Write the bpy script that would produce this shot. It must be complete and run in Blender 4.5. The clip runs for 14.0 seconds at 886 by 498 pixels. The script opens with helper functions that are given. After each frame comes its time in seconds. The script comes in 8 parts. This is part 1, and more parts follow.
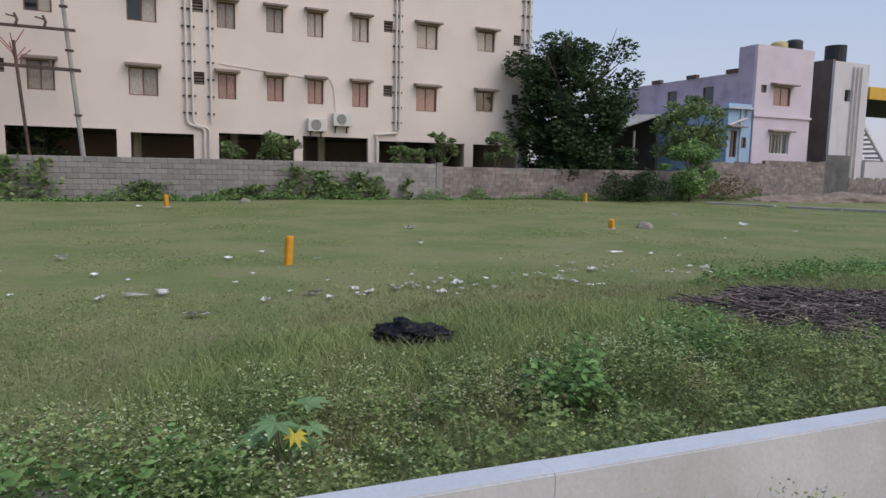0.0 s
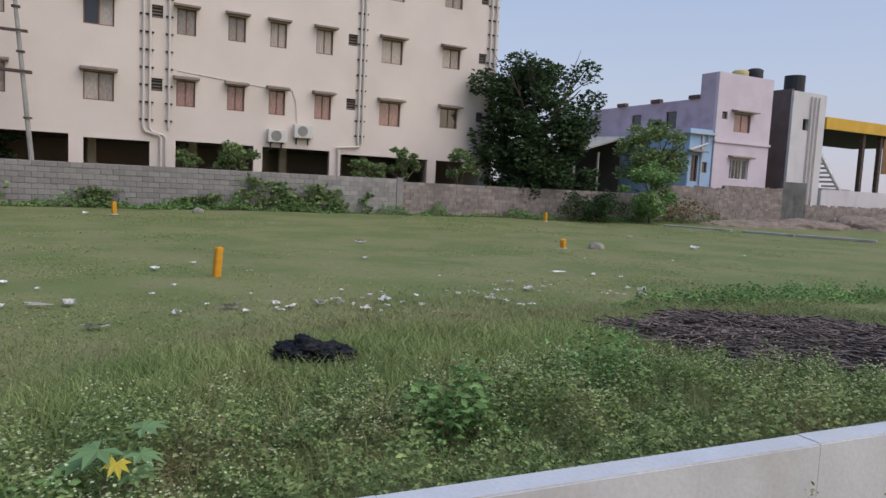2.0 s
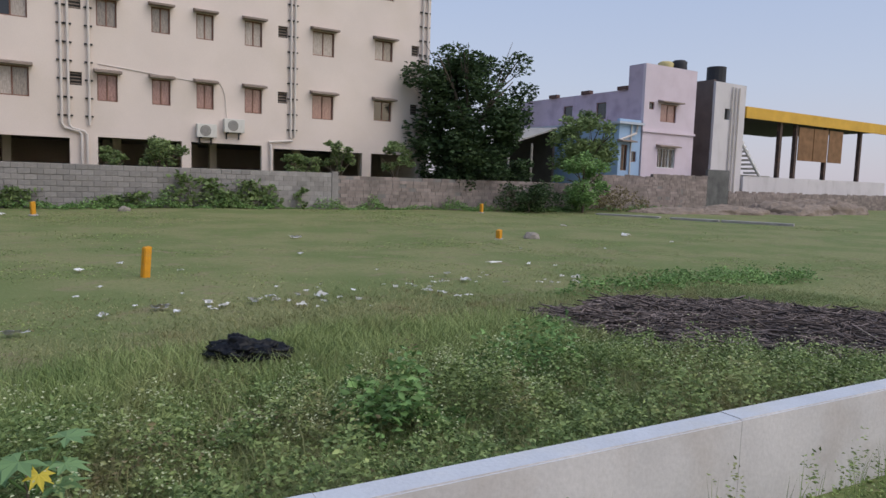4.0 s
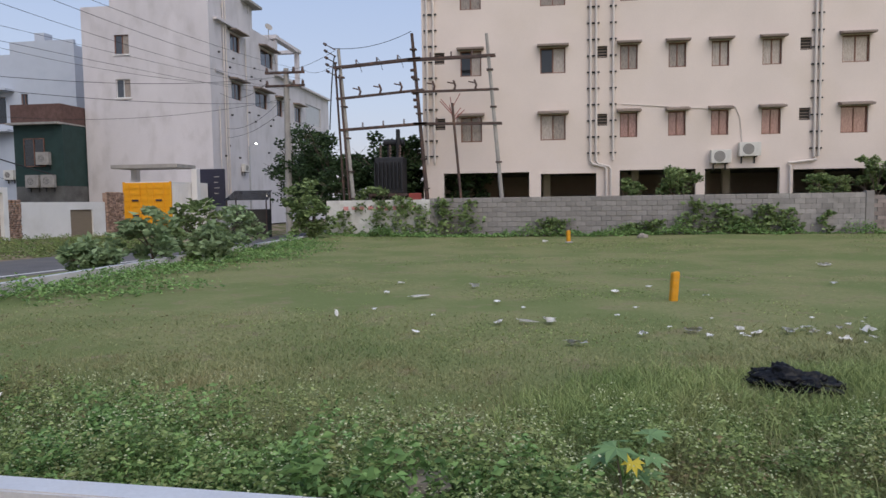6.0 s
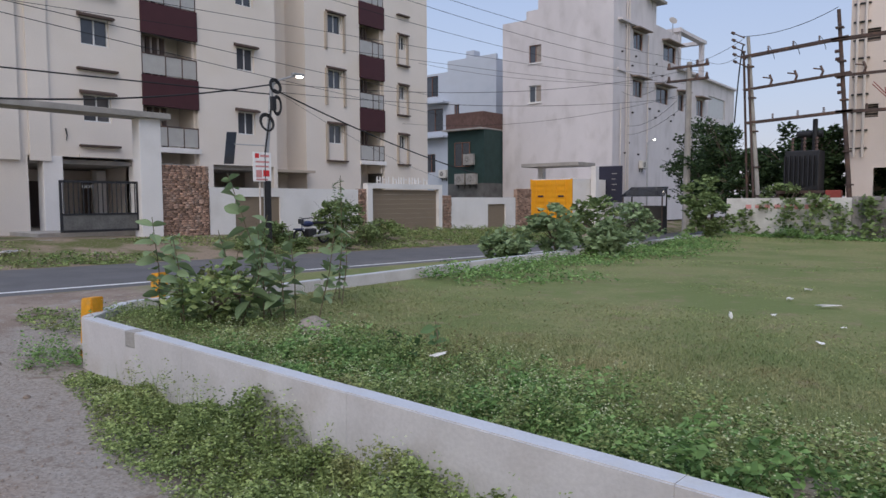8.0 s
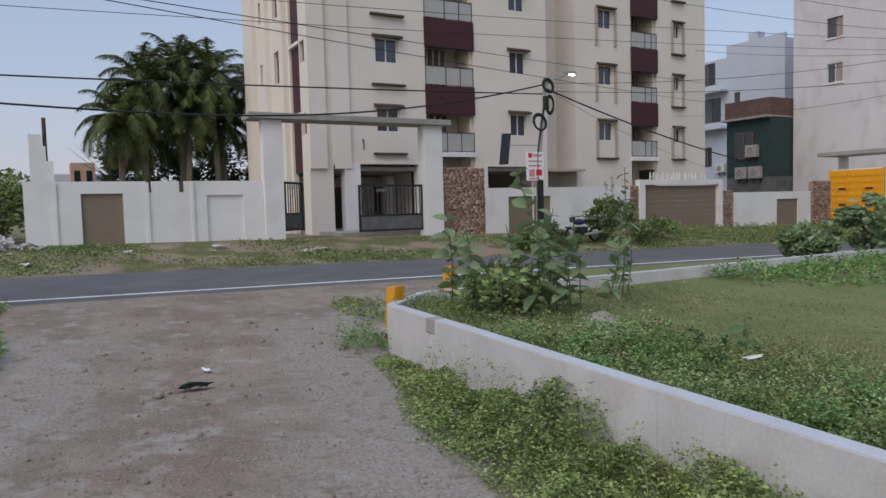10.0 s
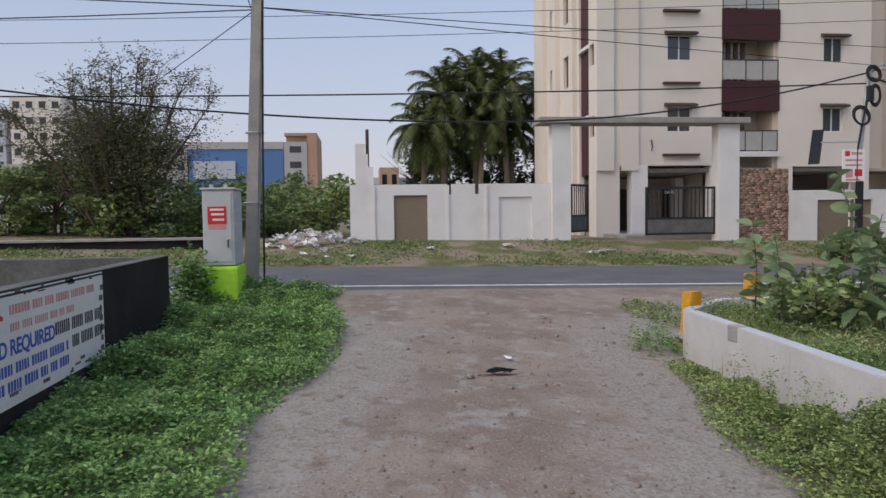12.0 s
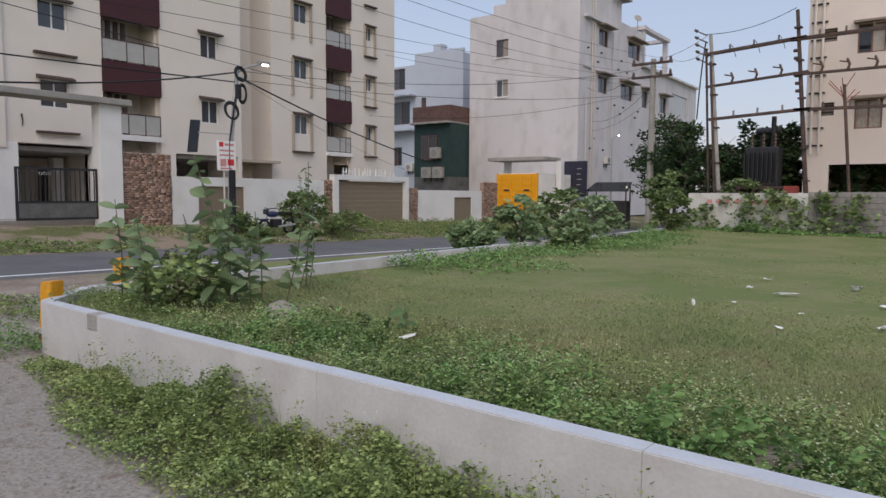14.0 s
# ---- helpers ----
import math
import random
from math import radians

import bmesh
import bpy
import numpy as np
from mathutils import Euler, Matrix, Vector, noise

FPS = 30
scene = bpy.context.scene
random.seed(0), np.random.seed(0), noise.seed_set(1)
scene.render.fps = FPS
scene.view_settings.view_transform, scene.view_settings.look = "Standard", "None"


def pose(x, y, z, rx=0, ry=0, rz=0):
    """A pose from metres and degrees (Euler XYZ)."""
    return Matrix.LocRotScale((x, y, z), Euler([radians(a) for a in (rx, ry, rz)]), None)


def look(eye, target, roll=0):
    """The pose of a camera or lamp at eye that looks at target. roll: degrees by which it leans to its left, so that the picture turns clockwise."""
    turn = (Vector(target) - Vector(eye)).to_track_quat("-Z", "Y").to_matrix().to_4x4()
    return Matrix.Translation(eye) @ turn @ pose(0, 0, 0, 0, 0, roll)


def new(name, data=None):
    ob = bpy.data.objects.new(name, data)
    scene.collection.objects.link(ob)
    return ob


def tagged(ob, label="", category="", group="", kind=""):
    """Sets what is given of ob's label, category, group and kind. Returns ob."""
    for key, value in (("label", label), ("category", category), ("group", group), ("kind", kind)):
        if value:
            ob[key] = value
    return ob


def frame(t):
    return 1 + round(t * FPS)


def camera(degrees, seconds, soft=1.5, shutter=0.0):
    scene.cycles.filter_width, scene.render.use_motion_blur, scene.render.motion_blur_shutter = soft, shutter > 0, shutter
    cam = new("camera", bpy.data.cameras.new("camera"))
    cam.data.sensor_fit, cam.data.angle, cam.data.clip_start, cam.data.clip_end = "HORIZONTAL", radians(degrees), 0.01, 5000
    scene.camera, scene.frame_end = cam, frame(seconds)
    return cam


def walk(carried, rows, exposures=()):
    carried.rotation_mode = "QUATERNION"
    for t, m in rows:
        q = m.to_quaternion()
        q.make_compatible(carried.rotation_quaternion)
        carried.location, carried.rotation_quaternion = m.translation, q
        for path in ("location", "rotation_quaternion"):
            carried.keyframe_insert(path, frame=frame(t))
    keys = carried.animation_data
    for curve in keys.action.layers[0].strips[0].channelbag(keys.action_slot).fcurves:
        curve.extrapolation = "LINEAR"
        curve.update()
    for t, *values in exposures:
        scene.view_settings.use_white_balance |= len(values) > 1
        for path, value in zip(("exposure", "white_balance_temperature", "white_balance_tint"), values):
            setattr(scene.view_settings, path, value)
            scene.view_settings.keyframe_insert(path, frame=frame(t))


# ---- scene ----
cam = camera(65.0, 14.0)
METRES, EYE, TILT, LEAN, TURN = 2.7, 1.62, 0.0, 0.0, -22.6
PATH = [
    (0, (0.335, -0.434, 1.655), (1.174, 1.367, 1.424), 1.1),
    (0.5, (0.511, -0.408, 1.654), (1.366, 1.386, 1.434), 1.3),
    (1, (0.7, -0.441, 1.663), (1.519, 1.372, 1.454), 2.1),
    (1.5, (0.808, -0.458, 1.648), (1.575, 1.379, 1.457), 2.3),
    (2, (0.91, -0.471, 1.649), (1.825, 1.298, 1.467), 2.8),
    (2.2, (0.94, -0.457, 1.638), (1.941, 1.265, 1.461), 2.9),
    (4.3, (0.924, -0.494, 1.664), (1.993, 1.185, 1.468), 1.8),
    (4.5, (0.905, -0.486, 1.67), (1.892, 1.242, 1.472), 1.6),
    (5, (0.881, -0.451, 1.649), (1.548, 1.426, 1.466), 1.1),
    (5.5, (0.69, -0.543, 1.68), (0.864, 1.443, 1.517), -0.1),
    (5.6, (0.641, -0.556, 1.682), (0.71, 1.437, 1.526), -0.2),
    (6, (0.573, -0.718, 1.685), (0.309, 1.26, 1.55), -0.8),
    (6.5, (0.556, -0.87, 1.715), (0.05, 1.06, 1.585), -1.3),
    (7, (0.605, -0.98, 1.731), (-0.183, 0.854, 1.606), -1.1),
    (7.5, (0.706, -1.093, 1.746), (-0.354, 0.598, 1.614), -0.5),
    (7.7, (0.738, -1.132, 1.745), (-0.419, 0.493, 1.61), -0.4),
    (9.8, (0.417, -1.182, 1.64), (-1.242, -0.072, 1.516), -1.1),
    (10, (0.396, -1.244, 1.638), (-1.346, -0.269, 1.515), -1.5),
    (10.5, (0.398, -1.387, 1.638), (-1.501, -0.77, 1.521), -2.1),
    (11, (0.467, -1.496, 1.65), (-1.505, -1.18, 1.545), -1.6),
    (11.5, (0.569, -1.593, 1.657), (-1.425, -1.465, 1.559), -1.4),
    (12, (0.646, -1.583, 1.649), (-1.338, -1.351, 1.547), -0.8),
    (12.5, (0.657, -1.455, 1.641), (-1.244, -0.846, 1.525), -0.2),
    (13, (0.697, -1.35, 1.633), (-1.04, -0.366, 1.507), 0.3),
    (13.5, (0.71, -1.256, 1.632), (-0.783, 0.068, 1.495), 0.5),
    (14, (0.708, -1.192, 1.624), (-0.475, 0.413, 1.472), 0.3),
]
walk(cam, [(t, look(eye, target, roll)) for t, eye, target, roll in PATH],
     [(0, 0.18, 6450, 10), (2.2, 0.17, 6450, 10), (4.5, 0.17, 6500, 11), (5.5, 0.20, 6500, 12), (6.5, 0.16, 6450, 10), (7.5, 0.17, 6350, 12), (8.8, 0.09, 6400, 10), (10, 0.05, 6500, 8), (10.5, 0.12, 6500, 8),
      (11, 0.20, 6500, 9), (12, 0.21, 6800, 11), (12.5, 0.22, 6900, 12), (13, 0.17, 6750, 10), (13.5, 0.14, 6650, 9), (14, 0.16, 6750, 10)])

# ---- world and light ----
world = bpy.data.worlds.new("world")
scene.world = world
world.use_nodes = True
wn, wl = world.node_tree.nodes, world.node_tree.links
bg = wn["Background"]
sky = wn.new("ShaderNodeTexSky")
sky.sky_type = "NISHITA"
sky.sun_disc = False
sky.sun_elevation = radians(14)
sky.sun_rotation = radians(150)
sky.air_density, sky.dust_density, sky.ozone_density = 1.0, 1.6, 2.0
SKY, HAZE = 0.085, 0.65
dim = wn.new("ShaderNodeVectorMath")
dim.operation = "SCALE"
dim.inputs["Scale"].default_value = SKY
wl.new(sky.outputs[0], dim.inputs[0])
# thin high cloud whitens the sky, a little rosy towards the horizon
geo = wn.new("ShaderNodeTexCoord")
sep = wn.new("ShaderNodeSeparateXYZ")
wl.new(geo.outputs["Generated"], sep.inputs[0])
ramp = wn.new("ShaderNodeValToRGB")
ramp.color_ramp.elements[0].position, ramp.color_ramp.elements[0].color = 0.0, (0.69, 0.65, 0.75, 1)
ramp.color_ramp.elements[1].position, ramp.color_ramp.elements[1].color = 0.42, (0.41, 0.55, 0.85, 1)
mid = ramp.color_ramp.elements.new(0.14)
mid.color = (0.60, 0.66, 0.84, 1)
wl.new(sep.outputs["Z"], ramp.inputs[0])
blend = wn.new("ShaderNodeMix")
blend.data_type = "RGBA"
blend.inputs[0].default_value = HAZE
wl.new(dim.outputs[0], blend.inputs[6])
wl.new(ramp.outputs[0], blend.inputs[7])
wl.new(blend.outputs[2], bg.inputs[0])
bg.inputs[1].default_value = 1.0
sun = new("sun", bpy.data.lights.new("sun", "SUN"))
sun.data.energy, sun.data.angle, sun.data.color = 1.9, radians(60), (1.0, 0.92, 0.83)
sun.matrix_basis = look((9, -16, 24), (0, 0, 0))


# ---- materials ----
def mat(name, color, rough=0.8, var=0.12, scale=6.0, fine=60.0, bump=0.15, metal=0.0, stain=None, stain_amt=0.0,
        stain_scale=0.8, island=0.0, obj_random=0.0, spec=0.3, stretch=None):
    """Base colour with variation at two scales, optional stains of another colour and a fine relief."""
    m = bpy.data.materials.new(name)
    m.use_nodes = True
    n, l = m.node_tree.nodes, m.node_tree.links
    b = n["Principled BSDF"]
    b.inputs["Roughness"].default_value = rough
    b.inputs["Metallic"].default_value = metal
    b.inputs["Specular IOR Level"].default_value = spec
    tc = n.new("ShaderNodeTexCoord")
    src = tc.outputs["Object"]
    if stretch:
        mp = n.new("ShaderNodeMapping")
        mp.inputs["Scale"].default_value = stretch
        l.new(src, mp.inputs[0])
        src = mp.outputs[0]

    def noise_tex(sc, detail):
        t = n.new("ShaderNodeTexNoise")
        t.inputs["Scale"].default_value = sc
        t.inputs["Detail"].default_value = detail
        l.new(src, t.inputs["Vector"])
        return t.outputs[0]

    def value_map(sock, lo, hi):
        r = n.new("ShaderNodeMapRange")
        r.inputs[1].default_value, r.inputs[2].default_value = 0.3, 0.7
        r.inputs[3].default_value, r.inputs[4].default_value = lo, hi
        l.new(sock, r.inputs[0])
        return r.outputs[0]

    def times(a, bsock):
        k = n.new("ShaderNodeMath")
        k.operation = "MULTIPLY"
        l.new(a, k.inputs[0])
        l.new(bsock, k.inputs[1])
        return k.outputs[0]

    value = times(value_map(noise_tex(scale, 4), 1 - var, 1 + var), value_map(noise_tex(fine, 2), 1 - var * 0.6, 1 + var * 0.6))
    if island:
        g = n.new("ShaderNodeNewGeometry")
        r = n.new("ShaderNodeMapRange")
        r.inputs[3].default_value, r.inputs[4].default_value = 1 - island, 1 + island
        l.new(g.outputs["Random Per Island"], r.inputs[0])
        value = times(value, r.outputs[0])
    if obj_random:
        g = n.new("ShaderNodeObjectInfo")
        r = n.new("ShaderNodeMapRange")
        r.inputs[3].default_value, r.inputs[4].default_value = 1 - obj_random, 1 + obj_random
        l.new(g.outputs["Random"], r.inputs[0])
        value = times(value, r.outputs[0])
    base = n.new("ShaderNodeRGB")
    base.outputs[0].default_value = (*color, 1)
    col = base.outputs[0]
    if stain:
        mx = n.new("ShaderNodeMix")
        mx.data_type = "RGBA"
        r = n.new("ShaderNodeMapRange")
        r.inputs[1].default_value, r.inputs[2].default_value = 0.5, 0.72
        r.inputs[4].default_value = stain_amt
        l.new(noise_tex(stain_scale, 6), r.inputs[0])
        l.new(r.outputs[0], mx.inputs[0])
        l.new(col, mx.inputs[6])
        mx.inputs[7].default_value = (*stain, 1)
        col = mx.outputs[2]
    sc = n.new("ShaderNodeVectorMath")
    sc.operation = "SCALE"
    l.new(col, sc.inputs[0])
    l.new(value, sc.inputs["Scale"])
    l.new(sc.outputs[0], b.inputs["Base Color"])
    if bump:
        bp = n.new("ShaderNodeBump")
        bp.inputs["Strength"].default_value = bump
        bp.inputs["Distance"].default_value = 0.02
        l.new(noise_tex(fine, 5), bp.inputs["Height"])
        l.new(bp.outputs[0], b.inputs["Normal"])
    return m


def leaf_mat(name, color, other, var=0.35, rough=0.6, place=0.6, size=0.9, withered=0.0):
    """Leaves: each island takes a shade between two greens, drifting with place, and lets some light through."""
    m = bpy.data.materials.new(name)
    m.use_nodes = True
    n, l = m.node_tree.nodes, m.node_tree.links
    b = n["Principled BSDF"]
    b.inputs["Roughness"].default_value = rough
    b.inputs["Specular IOR Level"].default_value = 0.25
    g = n.new("ShaderNodeNewGeometry")
    t = n.new("ShaderNodeTexNoise")
    t.inputs["Scale"].default_value = size
    t.inputs["Detail"].default_value = 3
    l.new(g.outputs["Position"], t.inputs["Vector"])
    r0 = n.new("ShaderNodeMapRange")
    r0.inputs[1].default_value, r0.inputs[2].default_value = 0.32, 0.68
    l.new(t.outputs[0], r0.inputs[0])
    add = n.new("ShaderNodeMath")
    add.operation = "MULTIPLY_ADD"
    l.new(g.outputs["Random Per Island"], add.inputs[0])
    add.inputs[1].default_value = 1 - place
    half = n.new("ShaderNodeMath")
    half.operation = "MULTIPLY"
    half.inputs[1].default_value = place
    l.new(r0.outputs[0], half.inputs[0])
    l.new(half.outputs[0], add.inputs[2])
    mx = n.new("ShaderNodeMix")
    mx.data_type = "RGBA"
    mx.inputs[6].default_value, mx.inputs[7].default_value = (*color, 1), (*other, 1)
    l.new(add.outputs[0], mx.inputs[0])
    r = n.new("ShaderNodeMapRange")
    r.inputs[3].default_value, r.inputs[4].default_value = 1 - var, 1 + var
    l.new(g.outputs["Random Per Island"], r.inputs[0])
    sc = n.new("ShaderNodeVectorMath")
    sc.operation = "SCALE"
    shade = mx.outputs[2]
    if withered:
        t2 = n.new("ShaderNodeTexNoise")
        t2.inputs["Scale"].default_value, t2.inputs["Detail"].default_value = 1.7, 4
        l.new(g.outputs["Position"], t2.inputs["Vector"])
        r2 = n.new("ShaderNodeMapRange")
        r2.inputs[1].default_value, r2.inputs[2].default_value, r2.inputs[4].default_value = 0.54, 0.68, withered
        l.new(t2.outputs[0], r2.inputs[0])
        dry = n.new("ShaderNodeMix")
        dry.data_type = "RGBA"
        dry.inputs[7].default_value = (0.26, 0.22, 0.11, 1)
        l.new(r2.outputs[0], dry.inputs[0])
        l.new(shade, dry.inputs[6])
        shade = dry.outputs[2]
    l.new(shade, sc.inputs[0])
    l.new(r.outputs[0], sc.inputs["Scale"])
    l.new(sc.outputs[0], b.inputs["Base Color"])
    tr = n.new("ShaderNodeBsdfTranslucent")
    l.new(sc.outputs[0], tr.inputs[0])
    ms = n.new("ShaderNodeMixShader")
    ms.inputs[0].default_value = 0.25
    l.new(b.outputs[0], ms.inputs[1])
    l.new(tr.outputs[0], ms.inputs[2])
    l.new(ms.outputs[0], n["Material Output"].inputs[0])
    return m


def glow(name, color, strength):
    m = bpy.data.materials.new(name)
    m.use_nodes = True
    b = m.node_tree.nodes["Principled BSDF"]
    b.inputs["Emission Color"].default_value = (*color, 1)
    b.inputs["Emission Strength"].default_value = strength
    return m


def ground_mat():
    """Soil under the grass, the worn dirt track with its pale gravel edge, and the bare verge across the road."""
    m = bpy.data.materials.new("soil")
    m.use_nodes = True
    n, l = m.node_tree.nodes, m.node_tree.links
    b = n["Principled BSDF"]
    b.inputs["Roughness"].default_value = 0.95
    b.inputs["Specular IOR Level"].default_value = 0.15
    tc = n.new("ShaderNodeTexCoord")
    xyz = n.new("ShaderNodeSeparateXYZ")
    l.new(tc.outputs["Object"], xyz.inputs[0])

    def tex(sc, detail=5.0):
        t = n.new("ShaderNodeTexNoise")
        t.inputs["Scale"].default_value, t.inputs["Detail"].default_value = sc, detail
        l.new(tc.outputs["Object"], t.inputs["Vector"])
        return t.outputs[0]

    def math(op, a, c, d=None):
        k = n.new("ShaderNodeMath")
        k.operation = op
        for i, v in enumerate((a, c, d)):
            if v is None:
                continue
            if isinstance(v, (int, float)):
                k.inputs[i].default_value = v
            else:
                l.new(v, k.inputs[i])
        return k.outputs[0]

    def step(sock, lo, hi):
        r = n.new("ShaderNodeMapRange")
        r.interpolation_type = "SMOOTHSTEP"
        r.inputs[1].default_value, r.inputs[2].default_value = lo, hi
        l.new(sock, r.inputs[0])
        return r.outputs[0]

    def mix(f, a, c):
        k = n.new("ShaderNodeMix")
        k.data_type = "RGBA"
        l.new(f, k.inputs[0])
        for i, v in ((6, a), (7, c)):
            if isinstance(v, tuple):
                k.inputs[i].default_value = (*v, 1)
            else:
                l.new(v, k.inputs[i])
        return k.outputs[2]

    wob = math("MULTIPLY_ADD", tex(1.3), 1.1, -0.55)
    grass = mix(step(tex(0.45), 0.4, 0.6), (0.145, 0.18, 0.068), (0.215, 0.217, 0.102))
    grass = mix(step(tex(2.4), 0.54, 0.70), grass, (0.225, 0.195, 0.115))
    grass = mix(step(tex(14.0), 0.45, 0.7), grass, (0.15, 0.178, 0.07))
    # the track runs towards the road, a little askew
    middle = math("MULTIPLY_ADD", xyz.outputs["X"], -0.22, -1.6)
    off = math("ABSOLUTE", math("SUBTRACT", xyz.outputs["Y"], middle), 0.0)
    widen = math("MULTIPLY", step(math("MULTIPLY", xyz.outputs["X"], -1.0), 9.0, 13.0), 5.0)
    inside = math("SUBTRACT", math("ADD", math("ADD", off, wob), 0.0), widen)
    track = math("SUBTRACT", 1.0, step(inside, 2.6, 3.0))
    mp = n.new("ShaderNodeMapping")
    mp.inputs["Scale"].default_value, mp.inputs["Rotation"].default_value = (0.35, 2.6, 1.0), (0, 0, -0.22)
    l.new(tc.outputs["Object"], mp.inputs[0])
    rut = n.new("ShaderNodeTexNoise")
    rut.inputs["Scale"].default_value, rut.inputs["Detail"].default_value = 0.8, 4.0
    l.new(mp.outputs[0], rut.inputs["Vector"])
    red = mix(step(tex(1.1), 0.38, 0.62), (0.215, 0.166, 0.136), (0.282, 0.228, 0.190))
    pale = mix(step(tex(26.0), 0.4, 0.62), (0.31, 0.277, 0.247), (0.24, 0.208, 0.182))
    soil = mix(step(math("ADD", inside, math("MULTIPLY_ADD", rut.outputs[0], 2.4, -1.2)), 0.5, 1.5), red, pale)
    soil = mix(step(tex(40.0, 2.0), 0.60, 0.70), soil, (0.34, 0.31, 0.285))
    soil = mix(step(tex(3.2), 0.52, 0.72), soil, (0.315, 0.288, 0.262))
    soil = mix(step(tex(5.0), 0.56, 0.72), soil, (0.20, 0.158, 0.13))
    soil = mix(step(tex(38.0, 3.0), 0.62, 0.70), soil, (0.16, 0.13, 0.11))
    dirtside = math("MULTIPLY", track, step(math("MULTIPLY", xyz.outputs["Y"], -1.0), -6.5, -5.0))
    col = mix(dirtside, grass, soil)
    # verge beyond the road: dust and thin grass
    west = step(math("MULTIPLY", xyz.outputs["X"], -1.0), 12.6, 13.0)
    dust = mix(step(tex(0.8), 0.42, 0.58), (0.27, 0.21, 0.16), (0.11, 0.12, 0.045))
    dust = mix(step(tex(12.0), 0.5, 0.7), dust, (0.20, 0.17, 0.12))
    col = mix(west, col, dust)
    l.new(col, b.inputs["Base Color"])
    bp = n.new("ShaderNodeBump")
    bp.inputs["Strength"].default_value, bp.inputs["Distance"].default_value = 0.55, 0.03
    l.new(math("ADD", tex(30.0), math("MULTIPLY", tex(5.0), 1.5)), bp.inputs["Height"])
    l.new(bp.outputs[0], b.inputs["Normal"])
    return m


